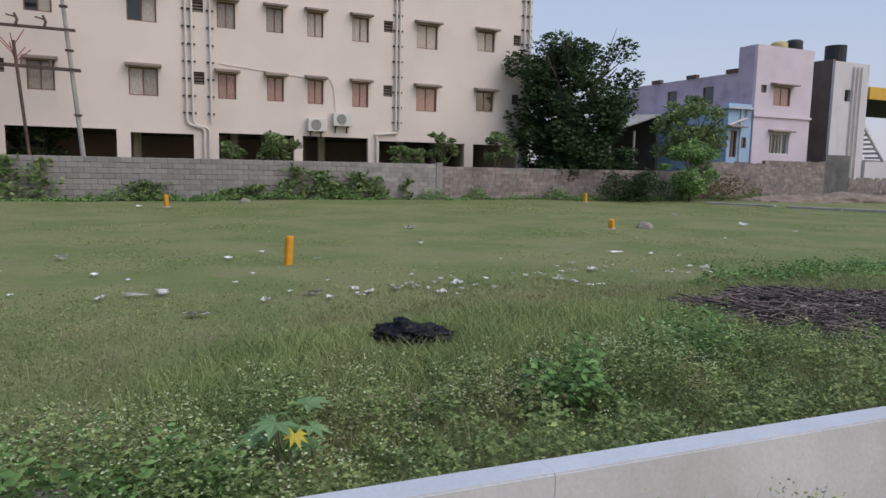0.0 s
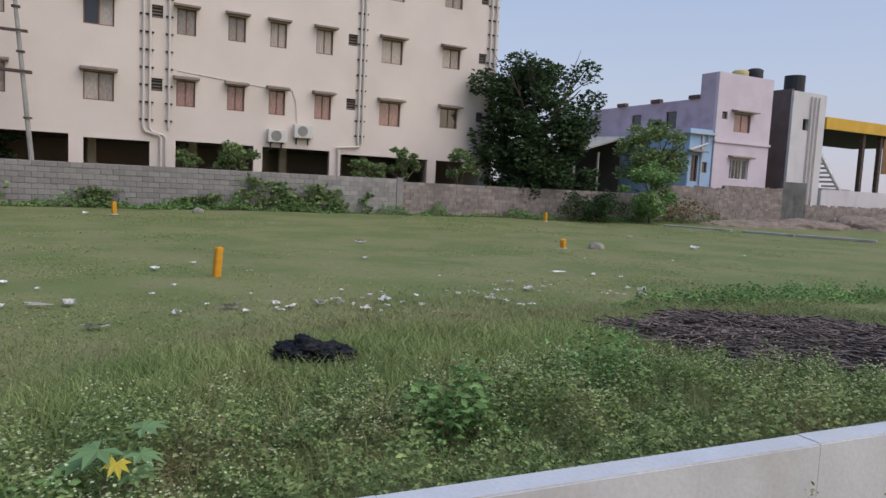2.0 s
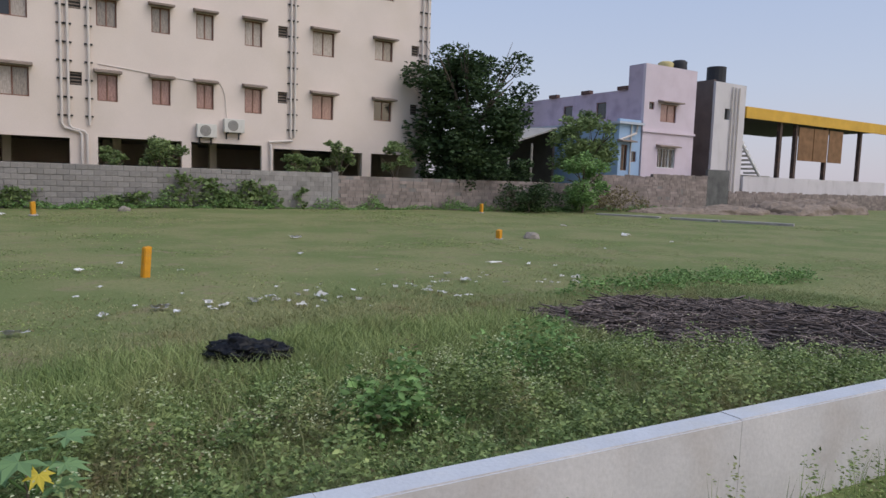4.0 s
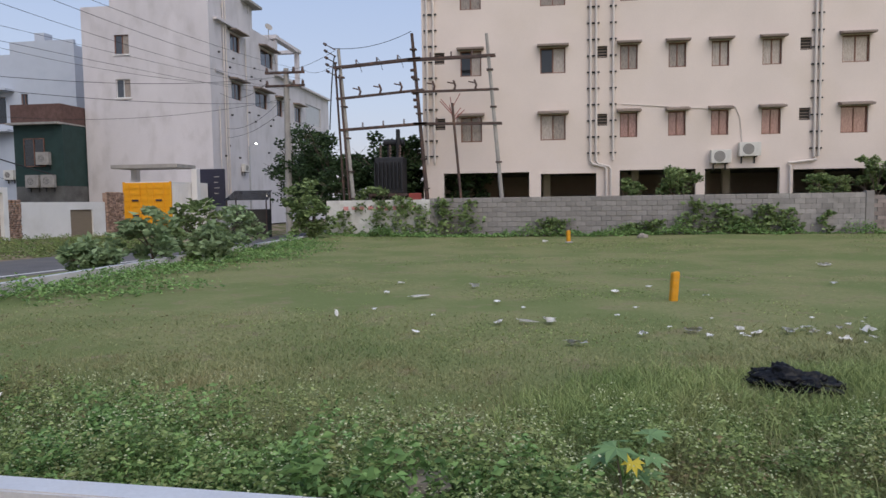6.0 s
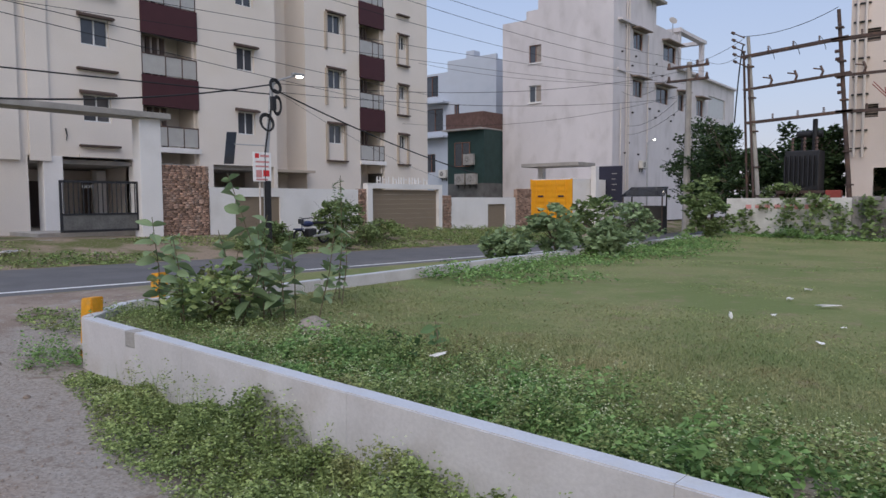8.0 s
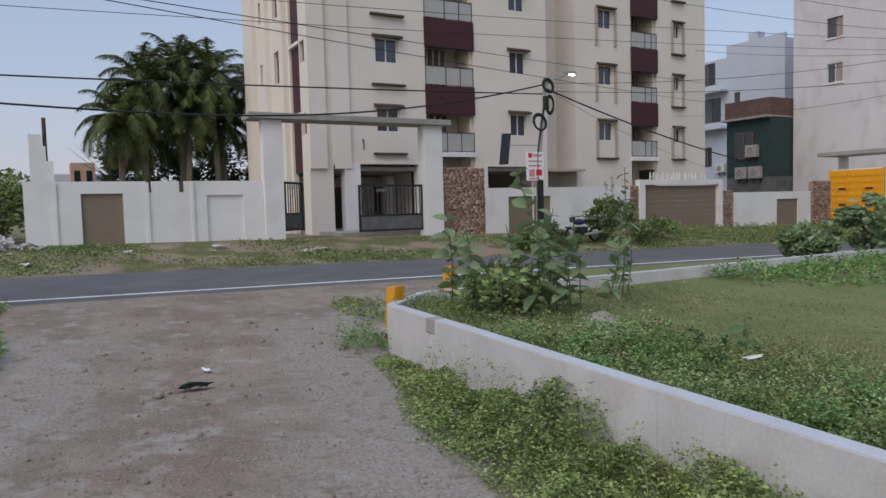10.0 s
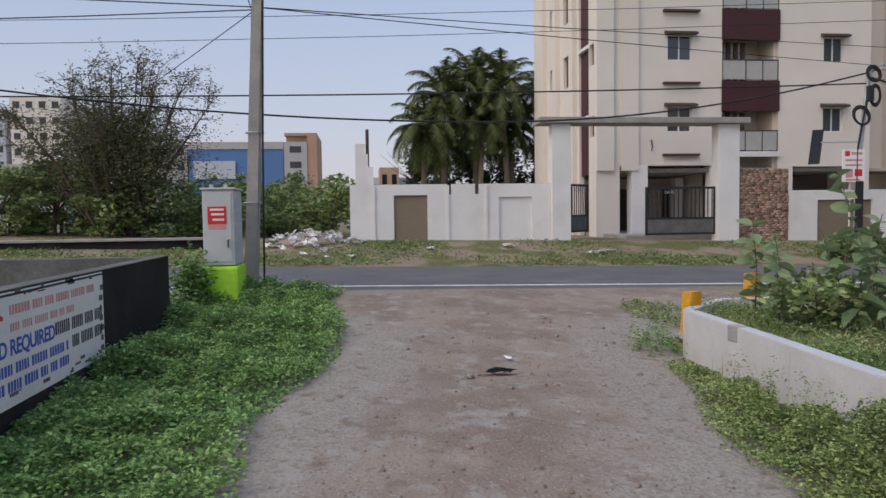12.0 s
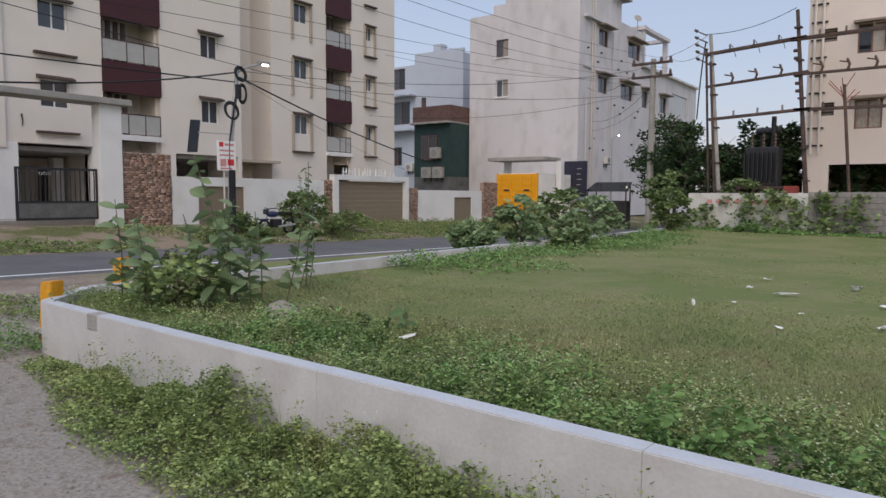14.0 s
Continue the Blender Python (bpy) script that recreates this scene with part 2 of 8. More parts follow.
M = dict(
    soil=ground_mat(),
    asphalt=mat("asphalt", (0.115, 0.113, 0.118), 0.85, 0.12, 1.2, 45, 0.3, stain=(0.17, 0.16, 0.15), stain_amt=0.5, stain_scale=0.5),
    line=mat("road_paint", (0.72, 0.72, 0.72), 0.7, 0.12, 8, 60, 0.1, stain=(0.3, 0.29, 0.28), stain_amt=0.6, stain_scale=3),
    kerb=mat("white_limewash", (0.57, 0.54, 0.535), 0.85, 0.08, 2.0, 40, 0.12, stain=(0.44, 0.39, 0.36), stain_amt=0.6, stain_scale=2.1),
    # the limewash again, with the sky's blue reflection mixed into its colour
    kerbtop_skytint=mat("limewash_sky_tinted", (0.50, 0.52, 0.565), 0.55, 0.06, 3, 40, 0.2, stain=(0.55, 0.53, 0.50), stain_amt=0.4, stain_scale=4),
    yellow=mat("yellow_paint", (0.66, 0.30, 0.02), 0.6, 0.12, 10, 60, 0.2, stain=(0.45, 0.30, 0.12), stain_amt=0.5, stain_scale=9),
    cream=mat("cream_plaster", (0.71, 0.61, 0.555), 0.85, 0.035, 0.5, 22, 0.08, stain=(0.60, 0.51, 0.42), stain_amt=0.35, stain_scale=0.35),
    ivory=mat("ivory_plaster", (0.725, 0.66, 0.60), 0.85, 0.035, 0.5, 22, 0.08, stain=(0.66, 0.57, 0.44), stain_amt=0.3, stain_scale=0.4),
    tan=mat("tan_plaster", (0.43, 0.365, 0.30), 0.85, 0.04, 0.8, 25, 0.08),
    white=mat("white_plaster", (0.76, 0.74, 0.73), 0.85, 0.04, 0.8, 25, 0.08, stain=(0.55, 0.52, 0.48), stain_amt=0.4, stain_scale=0.7),
    aged=mat("weathered_white_plaster", (0.60, 0.565, 0.575), 0.88, 0.06, 0.6, 20, 0.12, stain=(0.40, 0.37, 0.36), stain_amt=0.45, stain_scale=1.1, stretch=(1, 1, 0.5)),
    bluewhite=mat("pale_blue_plaster", (0.48, 0.515, 0.58), 0.85, 0.05, 0.8, 25, 0.1, stain=(0.36, 0.40, 0.46), stain_amt=0.5),
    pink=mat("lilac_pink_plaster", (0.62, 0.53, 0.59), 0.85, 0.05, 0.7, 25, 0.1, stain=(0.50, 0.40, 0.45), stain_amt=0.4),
    mauve=mat("darker_lilac_plaster", (0.48, 0.39, 0.47), 0.85, 0.06, 0.7, 25, 0.1, stain=(0.25, 0.2, 0.25), stain_amt=0.5),
    blue=mat("sky_blue_plaster", (0.33, 0.46, 0.64), 0.8, 0.05, 0.8, 25, 0.1, stain=(0.28, 0.39, 0.54), stain_amt=0.5),
    brownwall=mat("bare_brown_plaster", (0.14, 0.11, 0.10), 0.9, 0.15, 1.0, 15, 0.2),
    maroon=mat("maroon_paint", (0.062, 0.021, 0.025), 0.55, 0.06, 2, 30, 0.05),
    khaki=mat("khaki_panel", (0.235, 0.185, 0.135), 0.6, 0.05, 2, 40, 0.05, stretch=(1, 1, 8)),
    concrete=mat("concrete", (0.34, 0.32, 0.30), 0.9, 0.12, 2.0, 30, 0.3, stain=(0.2, 0.19, 0.18), stain_amt=0.5, stain_scale=1.5),
    block=mat("concrete_block", (0.27, 0.25, 0.24), 0.95, 0.14, 3.0, 35, 0.4, stain=(0.17, 0.158, 0.148), stain_amt=0.7, stain_scale=0.9, obj_random=0.14, island=0.14),
    oldbrick=mat("weathered_brick", (0.27, 0.222, 0.205), 0.95, 0.16, 3.0, 35, 0.4, stain=(0.16, 0.14, 0.13), stain_amt=0.7, stain_scale=0.8, island=0.22),
    mortar=mat("mortar", (0.215, 0.20, 0.192), 0.95, 0.12, 3.0, 35, 0.3, stain=(0.13, 0.12, 0.11), stain_amt=0.5),
    limestone=mat("whitewashed_block", (0.60, 0.58, 0.56), 0.9, 0.1, 1.5, 25, 0.25, stain=(0.33, 0.30, 0.27), stain_amt=0.6, stain_scale=1.2),
    blackwall=mat("black_weathered_plaster", (0.017, 0.016, 0.017), 0.9, 0.3, 1.5, 20, 0.3, stain=(0.05, 0.05, 0.048), stain_amt=0.6, stain_scale=1.2),
    greywall=mat("mildewed_grey_plaster", (0.13, 0.128, 0.125), 0.9, 0.25, 1.2, 20, 0.3, stain=(0.06, 0.06, 0.06), stain_amt=0.7, stain_scale=1.0),
    brick=mat("cladding_brick", (0.36, 0.235, 0.18), 0.9, 0.12, 6, 40, 0.3, island=0.42, stain=(0.42, 0.34, 0.29), stain_amt=0.5, stain_scale=3),
    redbrick=mat("red_brick", (0.125, 0.075, 0.065), 0.9, 0.2, 4, 40, 0.3),
    dark=mat("dark_interior", (0.05, 0.047, 0.045), 0.9, 0.15, 1.5, 20, 0.1),
    iron=mat("black_iron", (0.035, 0.035, 0.040), 0.5, 0.15, 6, 40, 0.1, metal=0.3),
    rust=mat("rusty_steel", (0.095, 0.068, 0.062), 0.75, 0.25, 4, 40, 0.3, metal=0.3, stain=(0.22, 0.12, 0.08), stain_amt=0.5, stain_scale=3),
    steel=mat("galvanised_steel", (0.42, 0.42, 0.43), 0.5, 0.1, 4, 40, 0.1, metal=0.5),
    redpaint=mat("red_oxide_paint", (0.27, 0.055, 0.045), 0.6, 0.2, 5, 40, 0.1),
    pvc=mat("grey_white_pvc", (0.62, 0.56, 0.52), 0.5, 0.06, 3, 40, 0.05),
    clamp=mat("black_clamp", (0.03, 0.03, 0.03), 0.6, 0.1, 5, 40, 0.0),
    hood=mat("hood_concrete", (0.25, 0.20, 0.17), 0.9, 0.15, 2, 25, 0.2),
    brownhood=mat("brown_painted_hood", (0.085, 0.06, 0.052), 0.8, 0.12, 2, 25, 0.15),
    frame=mat("brown_window_frame", (0.21, 0.105, 0.075), 0.5, 0.1, 5, 40, 0.05),
    whiteframe=mat("white_window_frame", (0.70, 0.70, 0.70), 0.45, 0.04, 5, 40, 0.0),
    curtain_pink=mat("curtained_pane_pink", (0.36, 0.20, 0.17), 0.15, 0.25, 5, 20, 0.0, spec=0.6, stretch=(5, 5, 1)),
    curtain_grey=mat("curtained_pane_grey", (0.30, 0.25, 0.21), 0.12, 0.25, 5, 20, 0.0, spec=0.6, stretch=(5, 5, 1)),
    curtain_pale=mat("curtained_pane_pale", (0.45, 0.38, 0.33), 0.15, 0.2, 6, 20, 0.0, spec=0.6, stretch=(5, 5, 1)),
    darkpane=mat("dark_glass", (0.02, 0.022, 0.025), 0.06, 0.1, 3, 20, 0.0, spec=0.7),
    greypane=mat("grey_glass", (0.05, 0.055, 0.065), 0.06, 0.15, 2, 20, 0.0, spec=0.8),
    railglass=mat("frosted_rail_glass", (0.40, 0.395, 0.38), 0.15, 0.05, 3, 20, 0.0, spec=0.6),
    acwhite=mat("ac_casing", (0.62, 0.60, 0.56), 0.5, 0.06, 4, 40, 0.0, stain=(0.4, 0.36, 0.3), stain_amt=0.4, stain_scale=3),
    acdusty=mat("dusty_ac_casing", (0.34, 0.32, 0.30), 0.7, 0.12, 4, 40, 0.1, stain=(0.2, 0.18, 0.15), stain_amt=0.5, stain_scale=3),
    orange=mat("orange_container_paint", (0.78, 0.36, 0.015), 0.55, 0.08, 2, 30, 0.05, stain=(0.5, 0.26, 0.05), stain_amt=0.4, stain_scale=2),
    green=mat("dark_green_sheet", (0.026, 0.052, 0.048), 0.7, 0.15, 2, 20, 0.1),
    lime=mat("lime_green_paint", (0.42, 0.74, 0.05), 0.7, 0.1, 4, 30, 0.15, stain=(0.3, 0.45, 0.1), stain_amt=0.4, stain_scale=5),
    cabinet=mat("light_grey_enamel", (0.50, 0.51, 0.52), 0.5, 0.04, 2, 40, 0.02, stain=(0.36, 0.35, 0.33), stain_amt=0.4, stain_scale=2.5),
    red=mat("red_print", (0.62, 0.035, 0.04), 0.5, 0.1, 6, 40, 0.0),
    bluep=mat("blue_print", (0.05, 0.10, 0.45), 0.6, 0.1, 8, 40, 0.0),
    blackp=mat("black_print", (0.03, 0.03, 0.05), 0.6, 0.1, 8, 40, 0.0),
    pinkp=mat("faded_red_print", (0.62, 0.28, 0.27), 0.6, 0.1, 8, 40, 0.0),
    paper=mat("white_paper", (0.78, 0.76, 0.75), 0.7, 0.08, 8, 50, 0.1, island=0.15),
    plastic=mat("white_plastic", (0.72, 0.71, 0.72), 0.4, 0.1, 8, 50, 0.2, island=0.2),
    blackbag=mat("black_polythene", (0.006, 0.006, 0.008), 0.42, 0.2, 8, 30, 0.6, spec=0.25),
    rubber=mat("black_rubber", (0.02, 0.02, 0.02), 0.8, 0.1, 8, 40, 0.1),
    bluebody=mat("dark_blue_enamel", (0.02, 0.03, 0.09), 0.3, 0.1, 4, 30, 0.0, spec=0.6),
    bark=mat("bark", (0.12, 0.095, 0.075), 0.95, 0.25, 4, 30, 0.6, stretch=(1, 1, 0.3)),
    palebark=mat("pale_bark", (0.22, 0.18, 0.14), 0.95, 0.25, 4, 30, 0.6, stretch=(1, 1, 0.3)),
    twig=mat("dry_stalks", (0.135, 0.108, 0.10), 0.95, 0.3, 3, 30, 0.4, island=0.75),
    ash=mat("grey_ash", (0.065, 0.055, 0.053), 0.98, 0.25, 3, 25, 0.5),
    rubble=mat("rubble", (0.24, 0.19, 0.155), 0.95, 0.25, 1.5, 15, 0.6, island=0.25),
    stone=mat("grey_stone", (0.26, 0.23, 0.20), 0.95, 0.2, 5, 30, 0.6),
    cable=mat("black_cable", (0.02, 0.02, 0.022), 0.6, 0.05, 3, 30, 0.0),
    porcelain=mat("brown_porcelain", (0.10, 0.06, 0.05), 0.3, 0.1, 4, 30, 0.0),
    tank_yellow=mat("yellow_tank", (0.52, 0.43, 0.20), 0.6, 0.1, 3, 30, 0.0),
    tank_black=mat("black_tank", (0.03, 0.03, 0.035), 0.6, 0.1, 3, 30, 0.0),
    yroof=mat("yellow_sheet", (0.62, 0.36, 0.05), 0.6, 0.1, 1, 20, 0.1),
    board=mat("brown_boards", (0.22, 0.12, 0.06), 0.8, 0.2, 2, 20, 0.2),
    farblue=mat("blue_cladding", (0.10, 0.20, 0.42), 0.5, 0.06, 0.1, 3, 0.0),
    fargrey=mat("far_grey_concrete", (0.45, 0.43, 0.43), 0.9, 0.06, 0.1, 3, 0.0),
    farorange=mat("terracotta_render", (0.46, 0.29, 0.21), 0.9, 0.06, 0.1, 3, 0.0),
    tubelight=glow("tube_light_glow", (0.95, 0.97, 1.0), 4.0),
    lamp=glow("lamp_glow", (1.0, 0.93, 0.80), 14.0),
    grass=leaf_mat("grass_blades", (0.145, 0.215, 0.076), (0.39, 0.37, 0.19), 0.24, place=0.75, size=0.7, withered=0.75),
    weed=leaf_mat("weed_leaves", (0.125, 0.205, 0.066), (0.315, 0.375, 0.15), 0.42, size=1.6, withered=0.65),
    tallgrass=leaf_mat("rank_grass_blades", (0.185, 0.27, 0.09), (0.37, 0.42, 0.175), 0.25, size=1.5, withered=0.4),
    olive=leaf_mat("olive_weed_leaves", (0.13, 0.195, 0.064), (0.36, 0.43, 0.165), 0.42, size=1.8, withered=0.5),
    lush=leaf_mat("lush_weed_leaves", (0.155, 0.28, 0.095), (0.30, 0.45, 0.16), 0.45),
    castorleaf=leaf_mat("castor_leaves", (0.09, 0.17, 0.065), (0.17, 0.27, 0.12), 0.3),
    redstem=mat("brownish_plant_stem", (0.15, 0.125, 0.08), 0.8, 0.2, 8, 40, 0.1),
    creeper=leaf_mat("creeper_leaves", (0.115, 0.225, 0.07), (0.255, 0.39, 0.14), 0.38),
    flower=leaf_mat("pale_flowers", (0.44, 0.48, 0.26), (0.58, 0.60, 0.38), 0.2),
    treeleaf=leaf_mat("dark_tree_leaves", (0.030, 0.058, 0.024), (0.070, 0.112, 0.045), 0.45),
    bushleaf=leaf_mat("bush_leaves", (0.125, 0.19, 0.072), (0.25, 0.32, 0.135), 0.42),
    thinleaf=leaf_mat("thin_olive_leaves", (0.095, 0.105, 0.05), (0.17, 0.165, 0.085), 0.4),
    palmleaf=leaf_mat("palm_leaflets", (0.05, 0.08, 0.03), (0.16, 0.18, 0.065), 0.5),
    milkleaf=leaf_mat("grey_green_leaves", (0.175, 0.255, 0.125), (0.29, 0.375, 0.205), 0.28),
    yellowleaf=leaf_mat("yellowed_leaves", (0.46, 0.36, 0.03), (0.52, 0.42, 0.06), 0.15),
    straw=leaf_mat("dry_straw", (0.31, 0.27, 0.15), (0.40, 0.35, 0.20), 0.2),
    dryleaf=leaf_mat("dry_leaves", (0.17, 0.145, 0.07), (0.24, 0.20, 0.11), 0.3),
)


# ---- building blocks ----
def thing(name, loc, label, category="", group="", kind=""):
    """A top-level Empty at the base of a thing. Parts are given in world places."""
    ob = new(name)
    ob.location = loc
    ob.empty_display_size = 0.2
    return tagged(ob, label, category, group, kind)


def base_of(ob):
    while ob.parent:
        ob = ob.parent
    return ob.location.copy()


def part(name, bm, material, parent=None, label="", smooth=False):
    """Links a bmesh as one mesh object under a thing or a part."""
    if parent is not None:
        bmesh.ops.translate(bm, verts=bm.verts, vec=-base_of(parent))
    me = bpy.data.meshes.new(name)
    bm.to_mesh(me)
    bm.free()
    if smooth:
        me.polygons.foreach_set("use_smooth", [True] * len(me.polygons))
    me.materials.append(material)
    ob = new(name, me)
    ob.parent = parent
    return tagged(ob, label)


def box(bm, a, b):
    """An axis-aligned box between two corners."""
    x0, x1 = sorted((a[0], b[0]))
    y0, y1 = sorted((a[1], b[1]))
    z0, z1 = sorted((a[2], b[2]))
    v = [bm.verts.new(p) for p in ((x0, y0, z0), (x1, y0, z0), (x1, y1, z0), (x0, y1, z0), (x0, y0, z1), (x1, y0, z1), (x1, y1, z1), (x0, y1, z1))]
    for f in ((3, 2, 1, 0), (4, 5, 6, 7), (0, 1, 5, 4), (1, 2, 6, 5), (2, 3, 7, 6), (3, 0, 4, 7)):
        bm.faces.new([v[i] for i in f])


def soft_box(a, b, r=0.02):
    bm = bmesh.new()
    box(bm, a, b)
    bmesh.ops.bevel(bm, geom=bm.edges[:], offset=r, segments=2, affect="EDGES", profile=0.6)
    return bm


def tube(bm, points, r0, r1=None, sides=7):
    """A tapered tube through points, closed at both ends."""
    r1 = r0 if r1 is None else r1
    pts = [Vector(p) for p in points]
    rings = []
    for i, p in enumerate(pts):
        d = (pts[min(i + 1, len(pts) - 1)] - pts[max(i - 1, 0)]).normalized()
        side = d.cross(Vector((0.31, 0.17, 0.93)))
        if side.length < 0.05:
            side = d.cross(Vector((1, 0, 0)))
        side.normalize()
        up = side.cross(d)
        r = r0 + (r1 - r0) * i / (len(pts) - 1)
        rings.append([bm.verts.new(p + (side * math.cos(k * math.tau / sides) + up * math.sin(k * math.tau / sides)) * r) for k in range(sides)])
    for a, b in zip(rings, rings[1:]):
        for k in range(sides):
            bm.faces.new((a[k], a[(k + 1) % sides], b[(k + 1) % sides], b[k]))
    bm.faces.new(rings[0][::-1])
    bm.faces.new(rings[-1])


def sag(a, b, drop, n=14):
    a, b = Vector(a), Vector(b)
    return [a.lerp(b, i / n) - Vector((0, 0, drop * 4 * (i / n) * (1 - i / n))) for i in range(n + 1)]


def ring(bm, centre, axis, radius, r, n=18):
    """A closed hoop."""
    q = Vector(axis).to_track_quat("Z", "Y")
    c = Vector(centre)
    pts = [c + q @ Vector((math.cos(i * math.tau / n) * radius, math.sin(i * math.tau / n) * radius, 0)) for i in range(n + 1)]
    tube(bm, pts, r, sides=6)


class Face:
    """An upright facade plane: u along it, w outwards, z up."""

    def __init__(self, axis, plane, sign):
        self.axis, self.plane, self.sign = axis, plane, sign

    def p(self, u, w, z):
        n = self.plane + self.sign * w
        return (u, n, z) if self.axis == "y" else (n, u, z)

    def box(self, bm, u0, u1, w0, w1, z0, z1):
        box(bm, self.p(u0, w0, z0), self.p(u1, w1, z1))

    def wall(self, bm, u0, u1, z0, z1, holes, thick=0.23, w=0.0):
        """One closed wall of that thickness with openings (u0, u1, z0, z1) through it."""
        holes = [h for h in holes if h[1] > u0 and h[0] < u1 and h[3] > z0 and h[2] < z1]
        us = sorted({u0, u1, *[min(max(h[k], u0), u1) for h in holes for k in (0, 1)]})
        zs = sorted({z0, z1, *[min(max(h[k], z0), z1) for h in holes for k in (2, 3)]})
        full = {}
        for i in range(len(us) - 1):
            for j in range(len(zs) - 1):
                u, z = (us[i] + us[i + 1]) / 2, (zs[j] + zs[j + 1]) / 2
                full[i, j] = not any(h[0] < u < h[1] and h[2] < z < h[3] for h in holes)
        made = {}

        def v(i, j, k):
            if (i, j, k) not in made:
                made[i, j, k] = bm.verts.new(self.p(us[i], w - thick * k, zs[j]))
            return made[i, j, k]
        for (i, j), solid in full.items():
            if not solid:
                continue
            for k in (0, 1):
                bm.faces.new((v(i, j, k), v(i + 1, j, k), v(i + 1, j + 1, k), v(i, j + 1, k)))
            for di, dj, a, b in ((0, -1, (0, 0), (1, 0)), (0, 1, (0, 1), (1, 1)), (-1, 0, (0, 0), (0, 1)), (1, 0, (1, 0), (1, 1))):
                if not full.get((i + di, j + dj), False):
                    bm.faces.new((v(i + a[0], j + a[1], 0), v(i + b[0], j + b[1], 0), v(i + b[0], j + b[1], 1), v(i + a[0], j + a[1], 1)))
        bmesh.ops.recalc_face_normals(bm, faces=bm.faces)


def window(face, house, u0, u1, z0, z1, frame_mat, pane_mats, hood=None, back=0.10, name="window", label="", bars=0, hood_mat="hood"):
    """A two-leaf window in an opening: frame, panes, and a concrete hood over it."""
    bm = bmesh.new()
    t = 0.05
    for a, b, c, d in ((u0, u1, z0, z0 + t), (u0, u1, z1 - t, z1), (u0, u0 + t, z0 + t, z1 - t), (u1 - t, u1, z0 + t, z1 - t)):
        face.box(bm, a, b, -back - 0.05, -back + 0.02, c, d)
    k = len(pane_mats)
    for i in range(1, k):
        m = u0 + (u1 - u0) * i / k
        face.box(bm, m - 0.025, m + 0.025, -back - 0.05, -back + 0.01, z0 + t, z1 - t)
    for i in range(bars):
        m = u0 + t + (u1 - u0 - 2 * t) * (i + 0.5) / bars
        face.box(bm, m - 0.01, m + 0.01, -back + 0.03, -back + 0.05, z0 + t, z1 - t)
    win = part(name, bm, frame_mat, house, label)
    for i, pm in enumerate(pane_mats):
        bm = bmesh.new()
        a, b = u0 + t + (u1 - u0 - 2 * t) * i / k, u0 + t + (u1 - u0 - 2 * t) * (i + 1) / k
        face.box(bm, a + 0.03 * (i > 0), b - 0.03 * (i < k - 1), -back - 0.035 - 0.02 * i, -back - 0.015 - 0.02 * i, z0 + t, z1 - t)
        part("pane", bm, pm, win)
    if hood:
        bm = bmesh.new()
        over, out, zt = hood
        q = [face.p(u, w, z) for u, w, z in (
            (u0 - over, -0.02, zt), (u1 + over, -0.02, zt), (u1 + over, out, zt - 0.10), (u0 - over, out, zt - 0.10),
            (u0 - over, -0.02, zt - 0.16), (u1 + over, -0.02, zt - 0.16), (u1 + over, out, zt - 0.18), (u0 - over, out, zt - 0.18))]
        v = [bm.verts.new(p) for p in q]
        for f in ((0, 1, 2, 3), (7, 6, 5, 4), (3, 2, 6, 7), (1, 0, 4, 5), (0, 3, 7, 4), (2, 1, 5, 6)):
            bm.faces.new([v[i] for i in f])
        bmesh.ops.recalc_face_normals(bm, faces=bm.faces)
        part("sunshade", bm, M[hood_mat], win)
    return win


def from_arrays(name, verts, faces, material, parent=None, loc=(0, 0, 0)):
    """A mesh from arrays of places and of faces with one number of corners."""
    verts, faces = np.asarray(verts, dtype=np.float32), np.asarray(faces, dtype=np.int32)
    me = bpy.data.meshes.new(name)
    me.vertices.add(len(verts))
    me.vertices.foreach_set("co", verts.ravel())
    k = faces.shape[1]
    me.loops.add(faces.size)
    me.loops.foreach_set("vertex_index", faces.ravel())
    me.polygons.add(len(faces))
    me.polygons.foreach_set("loop_start", np.arange(0, faces.size, k, dtype=np.int32))
    me.polygons.foreach_set("loop_total", np.full(len(faces), k, dtype=np.int32))
    me.update(calc_edges=True)
    me.materials.append(material)
    ob = new(name, me)
    ob.location = loc
    ob.parent = parent
    return ob


def unit(v):
    return v / np.maximum(np.linalg.norm(v, axis=1, keepdims=True), 1e-6)


def leaf_cloud(pts, size, rng, up=0.5, slim=0.5):
    """Folded leaves at the points: four corners, two triangles, turned at random."""
    n = len(pts)
    along = rng.normal(size=(n, 3))
    along[:, 2] = np.abs(along[:, 2]) * 0.4 - 0.1
    along = unit(along)
    normal = rng.normal(size=(n, 3)) * (1 - up) + np.array([0, 0, up])
    side = unit(np.cross(along, normal))
    normal = np.cross(side, along)
    s = (size * rng.uniform(0.65, 1.35, n))[:, None]
    v = np.empty((n, 4, 3))
    v[:, 0] = pts
    v[:, 1] = pts + along * s * 0.5 + side * s * slim * 0.5 + normal * s * 0.12
    v[:, 2] = pts + along * s - normal * s * 0.1
    v[:, 3] = pts + along * s * 0.5 - side * s * slim * 0.5 + normal * s * 0.12
    i = np.arange(n)[:, None] * 4
    f = np.concatenate([i + np.array([0, 1, 2]), i + np.array([0, 2, 3])])
    return v.reshape(-1, 3), f


